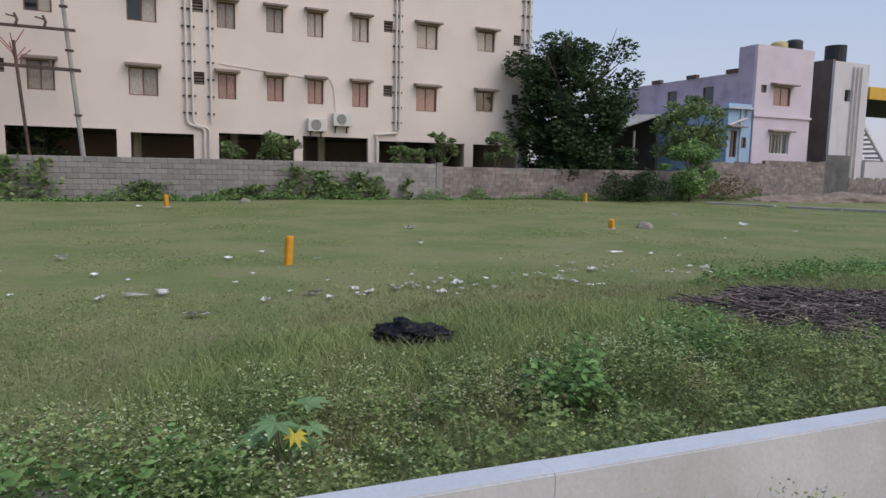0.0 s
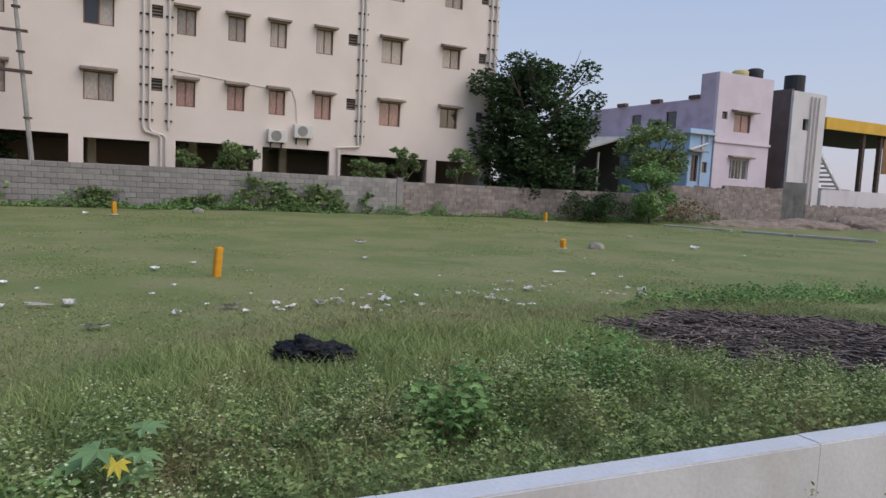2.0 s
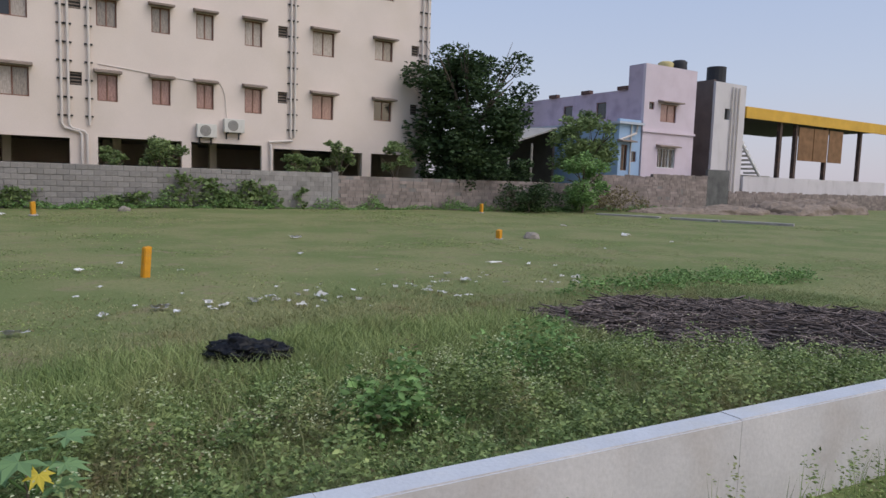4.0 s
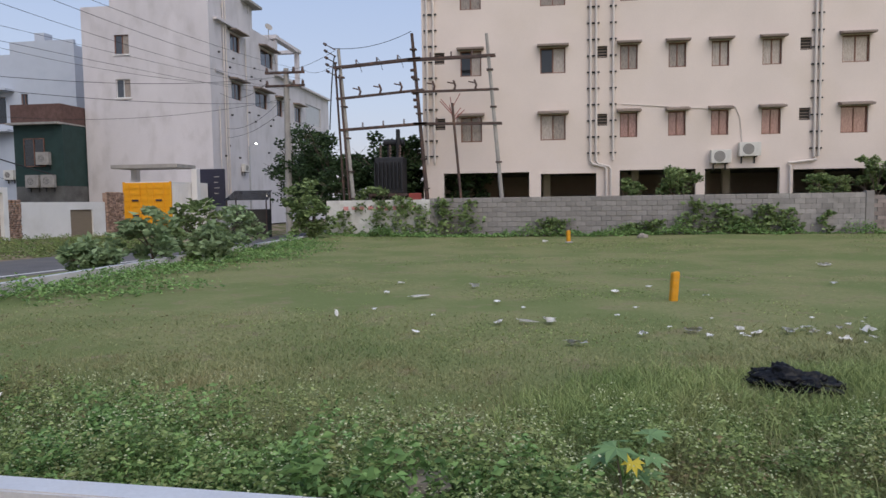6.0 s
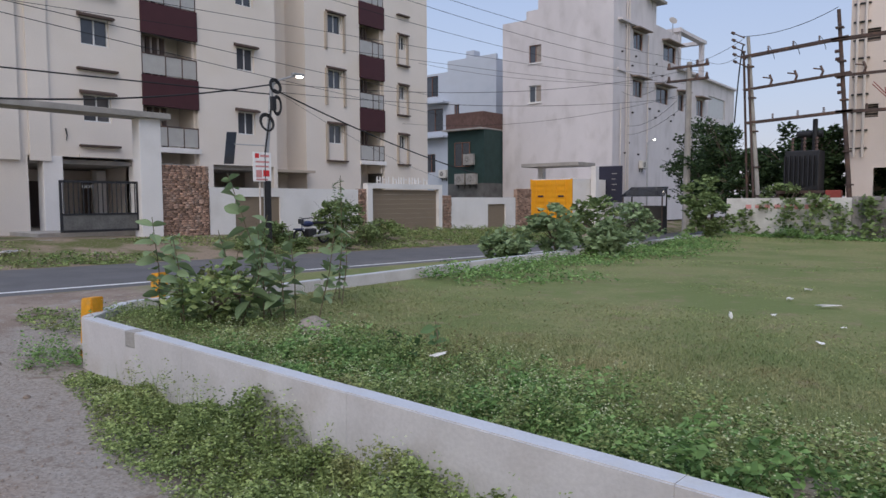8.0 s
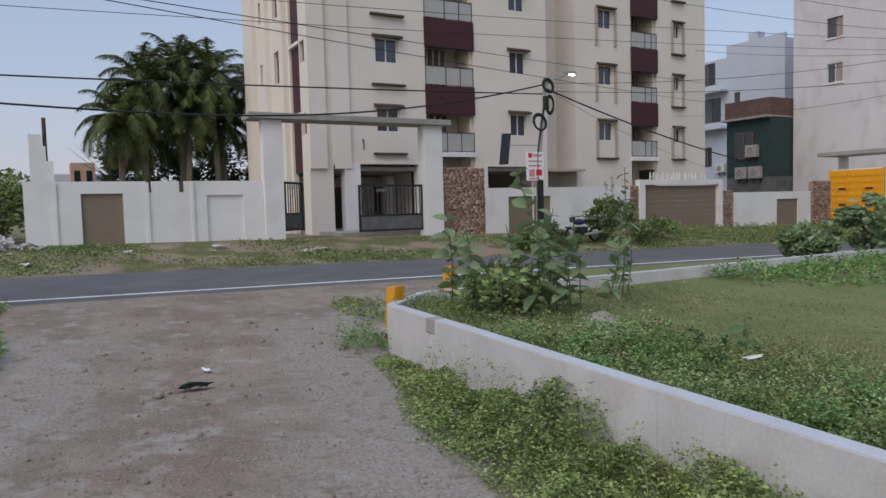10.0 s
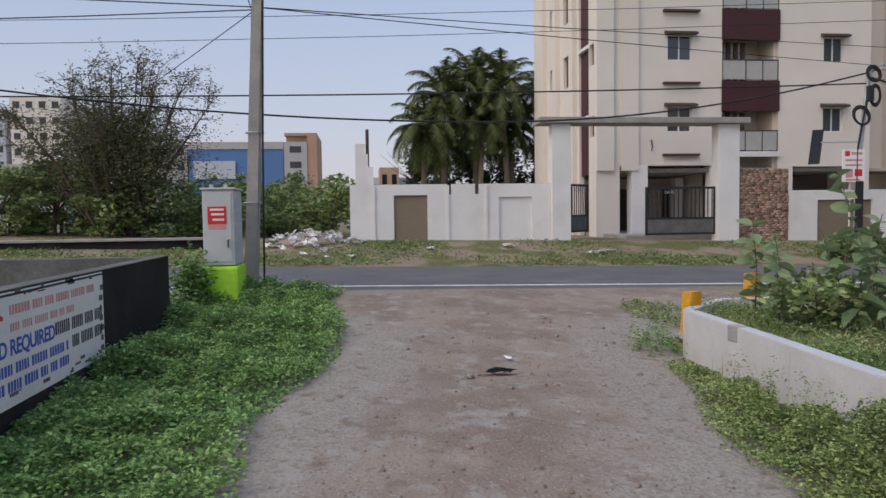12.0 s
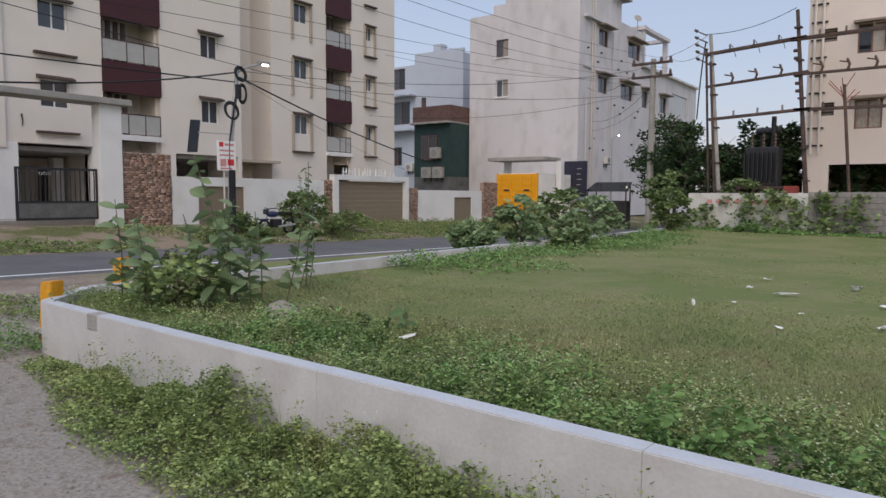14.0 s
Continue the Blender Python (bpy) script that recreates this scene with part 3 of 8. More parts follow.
def blade_cloud(pts, height, width, rng, lean=0.5):
    """Grass blades: a bent blade of three triangles each."""
    n = len(pts)
    a = rng.uniform(0, math.tau, n)
    side = np.stack([np.cos(a), np.sin(a), np.zeros(n)], 1)
    b = rng.uniform(0, math.tau, n)
    tip = np.stack([np.cos(b), np.sin(b), np.zeros(n)], 1) * (rng.uniform(0.1, 1, n) * lean)[:, None]
    h = (height * rng.uniform(0.5, 1.2, n))[:, None]
    w = width * rng.uniform(0.6, 1.3, n)[:, None]
    up = np.array([0, 0, 1.0])
    v = np.empty((n, 5, 3))
    v[:, 0], v[:, 1] = pts - side * w, pts + side * w
    m = pts + up * h * 0.55 + tip * h * 0.3
    v[:, 2], v[:, 3] = m - side * w * 0.8, m + side * w * 0.8
    v[:, 4] = pts + up * h * 0.9 + tip * h
    i = np.arange(n)[:, None] * 5
    f = np.concatenate([i + np.array(t) for t in ((0, 1, 3), (0, 3, 2), (2, 3, 4))])
    return v.reshape(-1, 3), f


def lumps(x, y, scale, seed=0):
    """A cheap smooth pattern from -1 to 1."""
    r = np.random.default_rng(seed)
    out = np.zeros_like(x)
    for k in range(7):
        a, f, p = r.uniform(0, math.tau), r.uniform(0.6, 2.2) / scale, r.uniform(0, math.tau)
        out += np.sin((x * np.cos(a) + y * np.sin(a)) * f + p)
    return out / 3.5


# ---- the lie of the land ----
def kerb_y(x):
    """The plot's low wall along the track, its inner face."""
    return 2.09 - 0.055 * x


def road_z(y):
    return 0.2 - 0.019 * np.clip(y, -30.0, 45.0)


def ground_z(x, y):
    x, y = np.asarray(x, dtype=float), np.asarray(y, dtype=float)
    rz = road_z(y)
    inner = (x > -8.37) & (y > kerb_y(x) - 0.07) & (x > -7.57 - (y - 2.5) * 0.9)
    plot = 0.12 + 0.05 * lumps(x, y, 2.5, 3) + np.clip((y - 20) / 8, 0, 1) * 0.12 + np.clip(1 - (y - kerb_y(x)) / 2.5, 0, 1) * 0.10 + np.clip(1 - (x + 8.37) / 2.2, 0, 1) * 0.13
    low = -0.15 + 0.025 * lumps(x, y, 1.2, 5) + np.clip(-(y + 2.6) / 1.5, 0, 1) * 0.05
    z = np.where(inner, plot, low)
    k = np.clip((-x - 7.5) / 5.5, 0, 1)
    outside = ~inner
    z = np.where(outside, low * (1 - k) + rz * k, z)
    z = np.where(x < -12.9, rz - 0.03, z)
    verge = np.clip((-x - 18.5) / 4.2, 0, 1)
    z = np.where(x < -18.4, rz - 0.03 + 0.58 * verge ** 1.2, z)
    return z


def ground():
    xs = np.concatenate([[-900, -400, -200, -110, -70, -50, -40, -32], np.arange(-28, -19, 0.6), np.arange(-19, -8.4, 0.5), [-8.39, -8.35], np.arange(-8.2, 12, 0.2),
                         np.arange(12, 34, 0.8), [36, 40, 46, 55, 70, 110, 200, 400, 900]])
    vs = np.concatenate([[-900, -400, -200, -100, -60, -40, -25, -15, -10], np.arange(-8, -0.3, 0.25), [-0.08, -0.06], np.arange(0.2, 10, 0.25), np.arange(10, 32, 0.8),
                         [33, 36, 40, 46, 55, 70, 110, 200, 400, 900]])
    X, V = np.meshgrid(xs, vs)
    Y = V + kerb_y(np.clip(X, -10, 20))
    Z = ground_z(X, Y)
    n, m = X.shape
    idx = np.arange(n * m).reshape(n, m)
    f = np.stack([idx[:-1, :-1], idx[:-1, 1:], idx[1:, 1:], idx[1:, :-1]], -1).reshape(-1, 4)
    ob = from_arrays("ground", np.stack([X, Y, Z], -1).reshape(-1, 3), f, M["soil"])
    tagged(ob, "brown soil with thin grass and a worn dirt track", "ground", kind="structure")


ground()


def road():
    ys = np.concatenate([[-300, -120, -60], np.arange(-32, 50, 2.0), [60, 120, 300]])
    v, f = [], []
    for y in ys:
        z = float(road_z(y))
        for x, dz in ((-18.6, -0.05), (-18.35, 0.0), (-15.7, 0.05), (-13.05, 0.0), (-12.7, -0.06)):
            v.append((x, y, z + dz))
    for j in range(len(ys) - 1):
        for i in range(4):
            f.append((j * 5 + i, j * 5 + i + 1, j * 5 + i + 6, j * 5 + i + 5))
    tagged(from_arrays("road", v, f, M["asphalt"]), "grey asphalt road with worn edges", "road", kind="structure")
    v, f = [], []
    for y in ys:
        z = float(road_z(y))
        v += [(-13.24, y, z + 0.009), (-13.10, y, z + 0.006)]
    for j in range(len(ys) - 1):
        f.append((j * 2, j * 2 + 1, j * 2 + 3, j * 2 + 2))
    tagged(from_arrays("road_edge_line", v, f, M["line"]), "white painted line along the road edge", "road marking", kind="structure")


road()


def low_wall():
    """The whitewashed dwarf wall round the plot: along the track, across its cut corner, along the road."""
    wall = thing("boundary_kerb", (-7.8, 2.5, -0.2), "whitewashed low masonry wall edging the grass plot", "low wall", kind="structure")
    corner = (-7.50, kerb_y(-7.50))
    runs = [((9.0, kerb_y(9.0)), corner), (corner, (-8.30, 3.35)), ((-8.30, 3.35), (-8.36, 27.6))]
    for i, (a, b) in enumerate(runs):
        a, b = Vector(a), Vector(b)
        d = (b - a).normalized()
        out = Vector((d.y, -d.x)) * -1.0      # towards the track or the road
        length = (b - a).length
        n = max(1, round(length / 2.4))
        z = 0.42
        for k in range(n):
            p, q = a + d * length * k / n, a + d * length * (k + 1) / n
            bm = bmesh.new()
            g = 0.0015
            c = [p + d * g, q - d * g, q - d * g + out * 0.15, p + d * g + out * 0.15]
            zz = z - 0.016 + 0.002 * math.sin(k * 2.1 + i)
            v = [bm.verts.new((t.x, t.y, h)) for h in (-0.55, zz) for t in c]
            for f in ((0, 1, 2, 3), (4, 5, 6, 7), (0, 1, 5, 4), (1, 2, 6, 5), (2, 3, 7, 6), (3, 0, 4, 7)):
                bm.faces.new([v[j] for j in f])
            bmesh.ops.recalc_face_normals(bm, faces=bm.faces)
            panel = part("wall_panel", bm, M["kerb"], wall)
            bm = bmesh.new()
            v = [bm.verts.new((t.x, t.y, h)) for h in (zz + 0.0002, zz + 0.017) for t in c]
            for f in ((3, 2, 1, 0), (4, 5, 6, 7), (0, 1, 5, 4), (1, 2, 6, 5), (2, 3, 7, 6), (3, 0, 4, 7)):
                bm.faces.new([v[j] for j in f])
            bmesh.ops.recalc_face_normals(bm, faces=bm.faces)
            rim = [e for e in bm.edges if min(x.co.z for x in e.verts) > zz + 0.01 and abs((e.verts[0].co - e.verts[1].co).normalized().xy.dot(d)) > 0.9]
            bmesh.ops.bevel(bm, geom=rim, offset=0.008, segments=2, affect="EDGES")
            # upward faces take the whitewash with painted-in sky blue, sides the plain one
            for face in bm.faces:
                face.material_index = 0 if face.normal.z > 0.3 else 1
            part("coping", bm, M["kerbtop_skytint"], panel).data.materials.append(M["kerb"])
    # a raw cement patch where the coping broke away
    bm = soft_box((-6.32, kerb_y(-6.2) - 0.158, 0.26), (-6.12, kerb_y(-6.2) - 0.02, 0.424), 0.01)
    part("cement_patch", bm, M["concrete"], wall, "bare grey cement patch")


low_wall()


# ---- the cream apartment block behind the plot ----
def pipe_run(face, house, u, z0, z1, w=0.11, r=0.055, foot=None):
    """A rain pipe with black clamps; foot: where it turns aside above the ground floor."""
    bm = bmesh.new()
    pts = [face.p(u, w, z1), face.p(u, w, z0 + 0.15)]
    if foot:
        pts += [face.p(u + 0.1, w, z0), face.p(foot - 0.1, w, z0 - 0.12), face.p(foot, w, z0 - 0.25), face.p(foot, w, 0.4)]
    tube(bm, pts, r, sides=8)
    pipe = part("drain_pipe", bm, M["pvc"], house, "grey-white plastic drain pipe")
    z = z0 + 0.5
    while z < z1:
        bm = bmesh.new()
        face.box(bm, u - 0.15, u + 0.15, 0.0, 0.07, z - 0.03, z + 0.03)
        part("clamp", bm, M["clamp"], pipe)
        z += 0.72


def ac_unit(face, u, z, label, wide=0.85, high=0.58, casing="acwhite"):
    """An outdoor air conditioner unit on a wall bracket, with its fan grille."""
    unit_ob = thing("air_conditioner", face.p(u + wide / 2, 0.2, z), label, "air conditioner", "wall air conditioners")
    a, b = face.p(u, 0.06, z), face.p(u + wide, 0.38, z + high)
    part("casing", soft_box(a, b, 0.02), M[casing], unit_ob)
    c = face.p(u + wide * 0.42, 0.385, z + high / 2)
    bm = bmesh.new()
    axis = Vector(face.p(u, 1.0, z)) - Vector(face.p(u, 0.0, z))
    for rr in (0.08, 0.15, 0.22):
        ring(bm, c, axis, rr, 0.010, 16)
    part("fan_grille", bm, M["clamp"], unit_ob)
    bm = bmesh.new()
    q = axis.to_track_quat("Z", "Y").to_matrix().to_4x4()
    bmesh.ops.create_cone(bm, cap_ends=True, segments=20, radius1=0.235, radius2=0.235, depth=0.02, matrix=Matrix.Translation(Vector(c) - axis * 0.006) @ q)
    part("fan_opening", bm, M["acdusty"], unit_ob)
    for k in (0.15, wide - 0.2):
        bm = bmesh.new()
        face.box(bm, u + k, u + k + 0.05, 0.05, 0.36, z - 0.05, z)
        face.box(bm, u + k, u + k + 0.05, 0.0, 0.05, z - 0.30, z)
        part("bracket", bm, M["iron"], unit_ob)
    return unit_ob


def cream_block():
    f = Face("y", 31.6, -1)
    house = thing("apartment_building", (8, 37, 0.2), "cream plastered apartment block on stilts with brown sliding windows", "building")
    holes = [(-3.65, 0.30, 0.0, 3.0), (0.83, 3.32, 0.0, 2.9), (4.35, 7.65, 0.0, 3.0), (8.05, 11.2, 0.0, 3.0), (11.75, 16.35, 0.0, 2.9), (16.85, 19.5, 0.0, 2.9)]
    # window columns: left, right, height, which curtains on each storey
    cols = [(-2.82, -1.85, 1.15), (0.82, 1.95, 1.15), (4.35, 5.12, 1.10), (6.45, 7.2, 1.08), (8.28, 9.02, 1.10), (10.4, 11.2, 1.12), (13.65, 14.75, 1.15), (16.95, 17.95, 1.0)]
    vents = [(-4.05, -3.55), (3.32, 3.80), (11.95, 12.42), (19.05, 19.50)]
    storeys = (5.57, 8.57, 11.57)
    for top in storeys:
        holes += [(a, b, top - h, top) for a, b, h in cols]
        holes += [(a, b, top - 0.55, top - 0.02) for a, b in vents]
    bm = bmesh.new()
    f.wall(bm, -4.6, 20.15, 0.0, 15.5, holes)
    part("front_wall", bm, M["cream"], house)
    for x in (-4.6, 19.92):
        bm = bmesh.new()
        box(bm, (x, 31.83, 0.0), (x + 0.23, 44, 15.5))
        part("side_wall", bm, M["cream"], house)
    bm = bmesh.new()
    box(bm, (-4.37, 43.77, 0.0), (19.92, 44, 15.5))
    part("rear_wall", bm, M["cream"], house)
    bm = bmesh.new()
    for z in (3.2, 6.2, 9.2, 12.2, 15.3):
        box(bm, (-4.37, 31.83, z), (19.92, 43.77, z + 0.15))
    part("floor_slab", bm, M["concrete"], house)
    bm = bmesh.new()
    box(bm, (-4.37, 31.83, -0.1), (19.92, 43.77, 0.22))
    part("parking_floor", bm, M["concrete"], house)
    for x in (1.0, 5.4, 9.8, 14.2, 18.0):
        for y in (35.5, 39.5):
            part("column", soft_box((x, y, 0.22), (x + 0.35, y + 0.35, 3.2), 0.01), M["cream"], house)
    pink = (M["curtain_pink"], M["curtain_pink"])
    grey = (M["curtain_grey"], M["curtain_grey"])
    pale = (M["curtain_pale"], M["curtain_pale"])
    dark = (M["darkpane"], M["darkpane"])
    opened = (M["darkpane"], M["curtain_pale"])
    rows = [[grey, (M["curtain_pale"], M["curtain_grey"]), pink, pink, pink, pink, pink, dark],
            [opened, opened, grey, grey, pale, pale, pale, (M["curtain_pale"], M["curtain_grey"])],
            [grey, grey, grey, pale, grey, grey, pale, grey]]
    for top, kinds in zip(storeys, rows):
        for (a, b, h), panes in zip(cols, kinds):
            window(f, house, a, b, top - h, top, M["frame"], panes, (0.13, 0.42, top + 0.19))
        for a, b in vents:
            bm = bmesh.new()
            f.box(bm, a, b, -0.2, -0.16, top - 0.55, top - 0.02)
            v = part("ventilator", bm, M["dark"], house)
            bm = bmesh.new()
            for k in range(4):
                f.box(bm, a, b, -0.15, -0.11, top - 0.50 + 0.13 * k, top - 0.46 + 0.13 * k)
            part("louvre", bm, M["hood"], v)
    for u, foot in ((3.05, 3.75), (3.30, 3.95), (4.05, None), (12.55, 11.6), (12.75, None), (19.65, None), (19.95, None), (-4.35, None), (-4.05, None)):
        pipe_run(f, house, u, 3.3, 15.4, foot=foot)
    bm = bmesh.new()
    tube(bm, [f.p(4.4, 0.02, 5.95), f.p(6.4, 0.03, 5.78), f.p(8.3, 0.02, 5.62), f.p(9.3, 0.03, 5.66), f.p(9.5, 0.04, 5.2), f.p(9.6, 0.05, 4.1)], 0.018, sides=5)
    part("wall_cable", bm, M["pvc"], house)
    ac_unit(f, 8.22, 3.22, "white outdoor air conditioner on the cream wall")
    ac_unit(f, 9.40, 3.50, "white outdoor air conditioner with a hose up the wall", 0.9, 0.6)


cream_block()


# ---- the ivory apartment block across the road ----
def ivory_block():
    P, Q, S = -27.0, -27.8, 8.0          # front plane, set-back front plane, south plane
    f, q, s = Face("x", P, 1), Face("x", Q, 1), Face("y", S, -1)
    house = thing("apartment_building", (-32, 20, 0.5), "ivory apartment block with maroon balcony fronts and brown window hoods", "building")
    top = 16.5
    sills = (4.88, 7.81, 10.74, 13.67)
    # window columns: face, left, right, height, tan side strips
    bays = [(f, 11.05, 12.12, 1.05, False), (f, 17.95, 18.88, 1.05, False), (q, 24.18, 25.15, 1.02, True), (q, 29.74, 30.28, 0.82, True)]
    holes = [(a, b, z, z + h) for _, a, b, h, _ in bays for z in sills]
    for face, a, b, z, more in ((f, 9.0, 13.42, 3.5, []), (f, 8.0, 9.0, 0.3, []), (f, 15.92, 20.11, 0.3, [(16.6, 19.9, 1.9, 3.43)]), (q, 22.6, 26.48, 0.3, []), (q, 28.42, 32.3, 0.3, [])):
        bm = bmesh.new()
        face.wall(bm, a, b, z, top, holes + more)
        part("front_wall", bm, M["ivory"], house)
    # shallow piers at the south end of the front
    for a, b, w in ((8.0, 8.72, 0.14), (9.06, 9.78, 0.10)):
        bm = bmesh.new()
        f.box(bm, a, b, 0.002, w, 3.3, top)
        part("pier", bm, M["ivory"], house)
    bm = bmesh.new()
    f.box(bm, 10.8, 12.42, 0.002, 0.10, 3.5, 3.62)
    part("lintel_band", bm, M["ivory"], house)
    # walls behind the balconies and in the recess
    for face, a, b, d in ((f, 13.42, 15.92, 1.4), (q, 26.48, 28.42, 1.4)):
        g = Face("x", face.plane - d, 1)
        bm = bmesh.new()
        g.wall(bm, a, b, 0.3, top, [])
        part("inner_wall", bm, M["ivory"], house)
        for u in (a, b):
            bm = bmesh.new()
            box(bm, (face.plane - d, u - 0.1, 3.4), (face.plane - 0.232, u + 0.1, top))
            part("balcony_cheek", bm, M["ivory"], house)
    bm = bmesh.new()
    box(bm, (P - 2.6, 20.2, 0.3), (P - 2.4, 22.7, top))
    part("recess_wall", bm, M["ivory"], house)
    for x0, y in ((P - 2.4, 19.9), (P - 2.4, 22.602)):
        bm = bmesh.new()
        box(bm, (x0, y, 0.3), (P - 0.232 if y < 20 else Q - 0.232, y + 0.2, top))
        part("recess_wall", bm, M["ivory"], house)
    bm = bmesh.new()
    box(bm, (P - 2.39, 20.12, 3.22), (P - 0.1, 22.59, 3.34))
    part("canopy", bm, M["tan"], house)
    bm = bmesh.new()
    box(bm, (Q - 10, 32.1, 0.3), (Q - 0.232, 32.3, top))
    part("side_wall", bm, M["ivory"], house)
    # south side: windows, maroon stair band with white ledges
    sh = [(-27.82, -27.1, z - 0.15, z + 0.72) for z in sills] + [(-31.5, -30.45, z - 0.45, z + 1.0) for z in sills] + [(-33.9, -33.4, z - 0.1, z + 0.9) for z in sills]
    for a, b, z in ((-27.9, P - 0.232, 0.4), (-37.1, -29.2, 0.4)):
        bm = bmesh.new()
        s.wall(bm, a, b, z, top, sh)
        part("side_wall", bm, M["ivory"], house)
    bm = bmesh.new()
    s.box(bm, -29.2, -27.9, -0.35, -0.10, 3.2, top)
    part("stair_band", bm, M["maroon"], house, "maroon painted band")
    for z in sills:
        bm = bmesh.new()
        s.box(bm, -29.2, -27.9, -0.10, 0.06, z + 0.66, z + 0.80)
        part("ledge", bm, M["white"], house)
        for a, b, lo, hi in ((-27.82, -27.1, -0.15, 0.72), (-31.5, -30.45, -0.45, 1.0), (-33.9, -33.4, -0.1, 0.9)):
            window(s, house, a, b, z + lo, z + hi, M["frame"], (M["greypane"],), None, 0.16)
    for x in (-29.75, -32.4, -34.8):
        bm = bmesh.new()
        s.box(bm, x - 0.3, x + 0.3, 0.002, 0.22, 0.5, top)
        part("rib", bm, M["ivory"], house)
    # open car park under the south end, with two dark doorways in its rear wall
    part("column", soft_box((P - 0.5, 9.5, 0.5), (P + 0.04, 10.19, 3.498), 0.01), M["white"], house)
    part("column", soft_box((P - 0.5, 12.97, 0.5), (P + 0.02, 13.42, 3.498), 0.01), M["white"], house)
    for x, y in ((-30.2, 9.6), (-30.2, 13.0), (-33.0, 13.2)):
        part("column", soft_box((x - 0.2, y - 0.2, 0.5), (x + 0.2, y + 0.2, 3.12), 0.01), M["white"], house)
    g = Face("x", P - 5.0, 1)
    bm = bmesh.new()
    g.wall(bm, 8.25, 19.85, 0.5, 3.2, [(10.6, 12.1, 0.5, 2.7), (13.0, 14.4, 0.5, 2.7)], 0.2)
    part("car_park_wall", bm, M["ivory"], house)
    for a, b in ((10.6, 12.1), (13.0, 14.4)):
        bm = bmesh.new()
        g.box(bm, a, b, -0.18, -0.12, 0.5, 2.7)
        part("door", bm, M["brownwall"], house, "dark brown door")
    bm = bmesh.new()
    box(bm, (P - 5.0, 13.42, 0.5), (P - 0.3, 13.6, 3.3))
    part("car_park_wall", bm, M["ivory"], house)
    for x0, y1, z in ((-36.9, 19.8, 3.24), (-36.9, 16.0, sills[1] - 1.0), (-36.9, 16.0, sills[2] - 1.0), (-36.9, 16.0, sills[3] - 1.0), (-36.9, 32.0, top - 0.2)):
        bm = bmesh.new()
        box(bm, (x0, 8.24, z), (P - 1.8 if z > 3.3 else P - 0.25, y1, z + 0.16))
        part("floor_slab", bm, M["concrete"], house)
    bm = bmesh.new()
    box(bm, (-36.0, 8.3, 0.3), (-24.5, 19.8, 0.72))
    part("car_park_floor", bm, M["concrete"], house)
    bm = bmesh.new()
    box(bm, (-37.1, 32.0, 0.3), (-36.9, 8.25, top))
    part("rear_wall", bm, M["ivory"], house)
    # windows with brown hoods and sill ledges; tan strips beside the northern columns
    for k, (face, a, b, h, strips) in enumerate(bays):
        for z in sills:
            window(face, house, a, b, z, z + h, M["whiteframe"], (M["greypane"], M["greypane"]), (0.14, 0.26, z + h + 0.16), 0.12, hood_mat="brownhood")
            if k in (0, 3) or (k == 2 and z == sills[0]):
                bm = bmesh.new()
                face.box(bm, a - 0.22, b + 0.26, 0.0, 0.20, z - 0.98, z - 0.90)
                part("sill_ledge", bm, M["brownhood"], house, "brown ledge below a window")
        if strips:
            for lo, hi in ((sills[0] - 0.9, sills[0] + h), (sills[1] - 0.9, sills[1] + h), (sills[2] - 0.9, sills[2] + h)):
                for u in (a - 0.24, b + 0.10):
                    bm = bmesh.new()
                    face.box(bm, u, u + 0.14, 0.002, 0.10, lo, hi)
                    part("bay_strip", bm, M["tan"], house, "tan painted strip")
    # balconies: maroon fascia hanging below each floor, frosted glass above it
    for face, a, b in ((f, 13.42, 15.92), (q, 26.48, 28.42)):
        g = Face("x", face.plane - 1.4, 1)
        for k, z in enumerate(sills):
            floor = z - 0.81
            bm = bmesh.new()
            face.box(bm, a + 0.1, b - 0.1, -1.39, -0.11, floor - 0.15, floor)
            bal = part("balcony", bm, M["white"], house)
            bm = bmesh.new()
            if k:
                face.box(bm, a - 0.02, b + 0.02, -0.10, 0.07, floor - 1.25, floor)
                part("balcony_front", bm, M["maroon"], bal, "maroon painted balcony front")
            else:
                face.box(bm, a - 0.02, b + 0.06, -0.10, 0.10, floor - 0.22, floor)
                part("balcony_edge", bm, M["white"], bal)
            bm = bmesh.new()
            face.box(bm, a + 0.05, b - 0.03, -0.03, -0.01, floor + 0.06, floor + 0.84)
            part("glass_railing", bm, M["railglass"], bal, "frosted glass railing")
            bm = bmesh.new()
            face.box(bm, a, b, -0.045, 0.005, floor + 0.84, floor + 0.89)
            for u in (a + 0.02, a + 1.05, (a + b) / 2 + 0.55, b - 0.02):
                face.box(bm, u - 0.02, u + 0.02, -0.045, 0.005, floor, floor + 0.84)
            part("handrail", bm, M["rust"], bal)
            bm = bmesh.new()
            face.box(bm, a + 0.1, a + 0.1 + (b - a) * 0.5, -0.62, -0.56, floor, floor + 1.70)
            door = part("balcony_screen", bm, M["curtain_pale"], bal)
            for i in range(4):
                u = a + 0.14 + i * (b - a) * 0.128
                bm = bmesh.new()
                face.box(bm, u, u + (b - a) * 0.07, -0.55, -0.48, floor + 0.02, floor + 1.68)
                part("screen_slat", bm, M["brownhood"], door, "dark brown upright slat")
    # a short wall cable and the sockets where a lamp was
    bm = bmesh.new()
    tube(bm, [f.p(10.35, 0.03, 4.55), f.p(10.38, 0.05, 4.3), f.p(10.36, 0.03, 4.1)], 0.03, 0.015, sides=5)
    part("wall_hook", bm, M["clamp"], house)

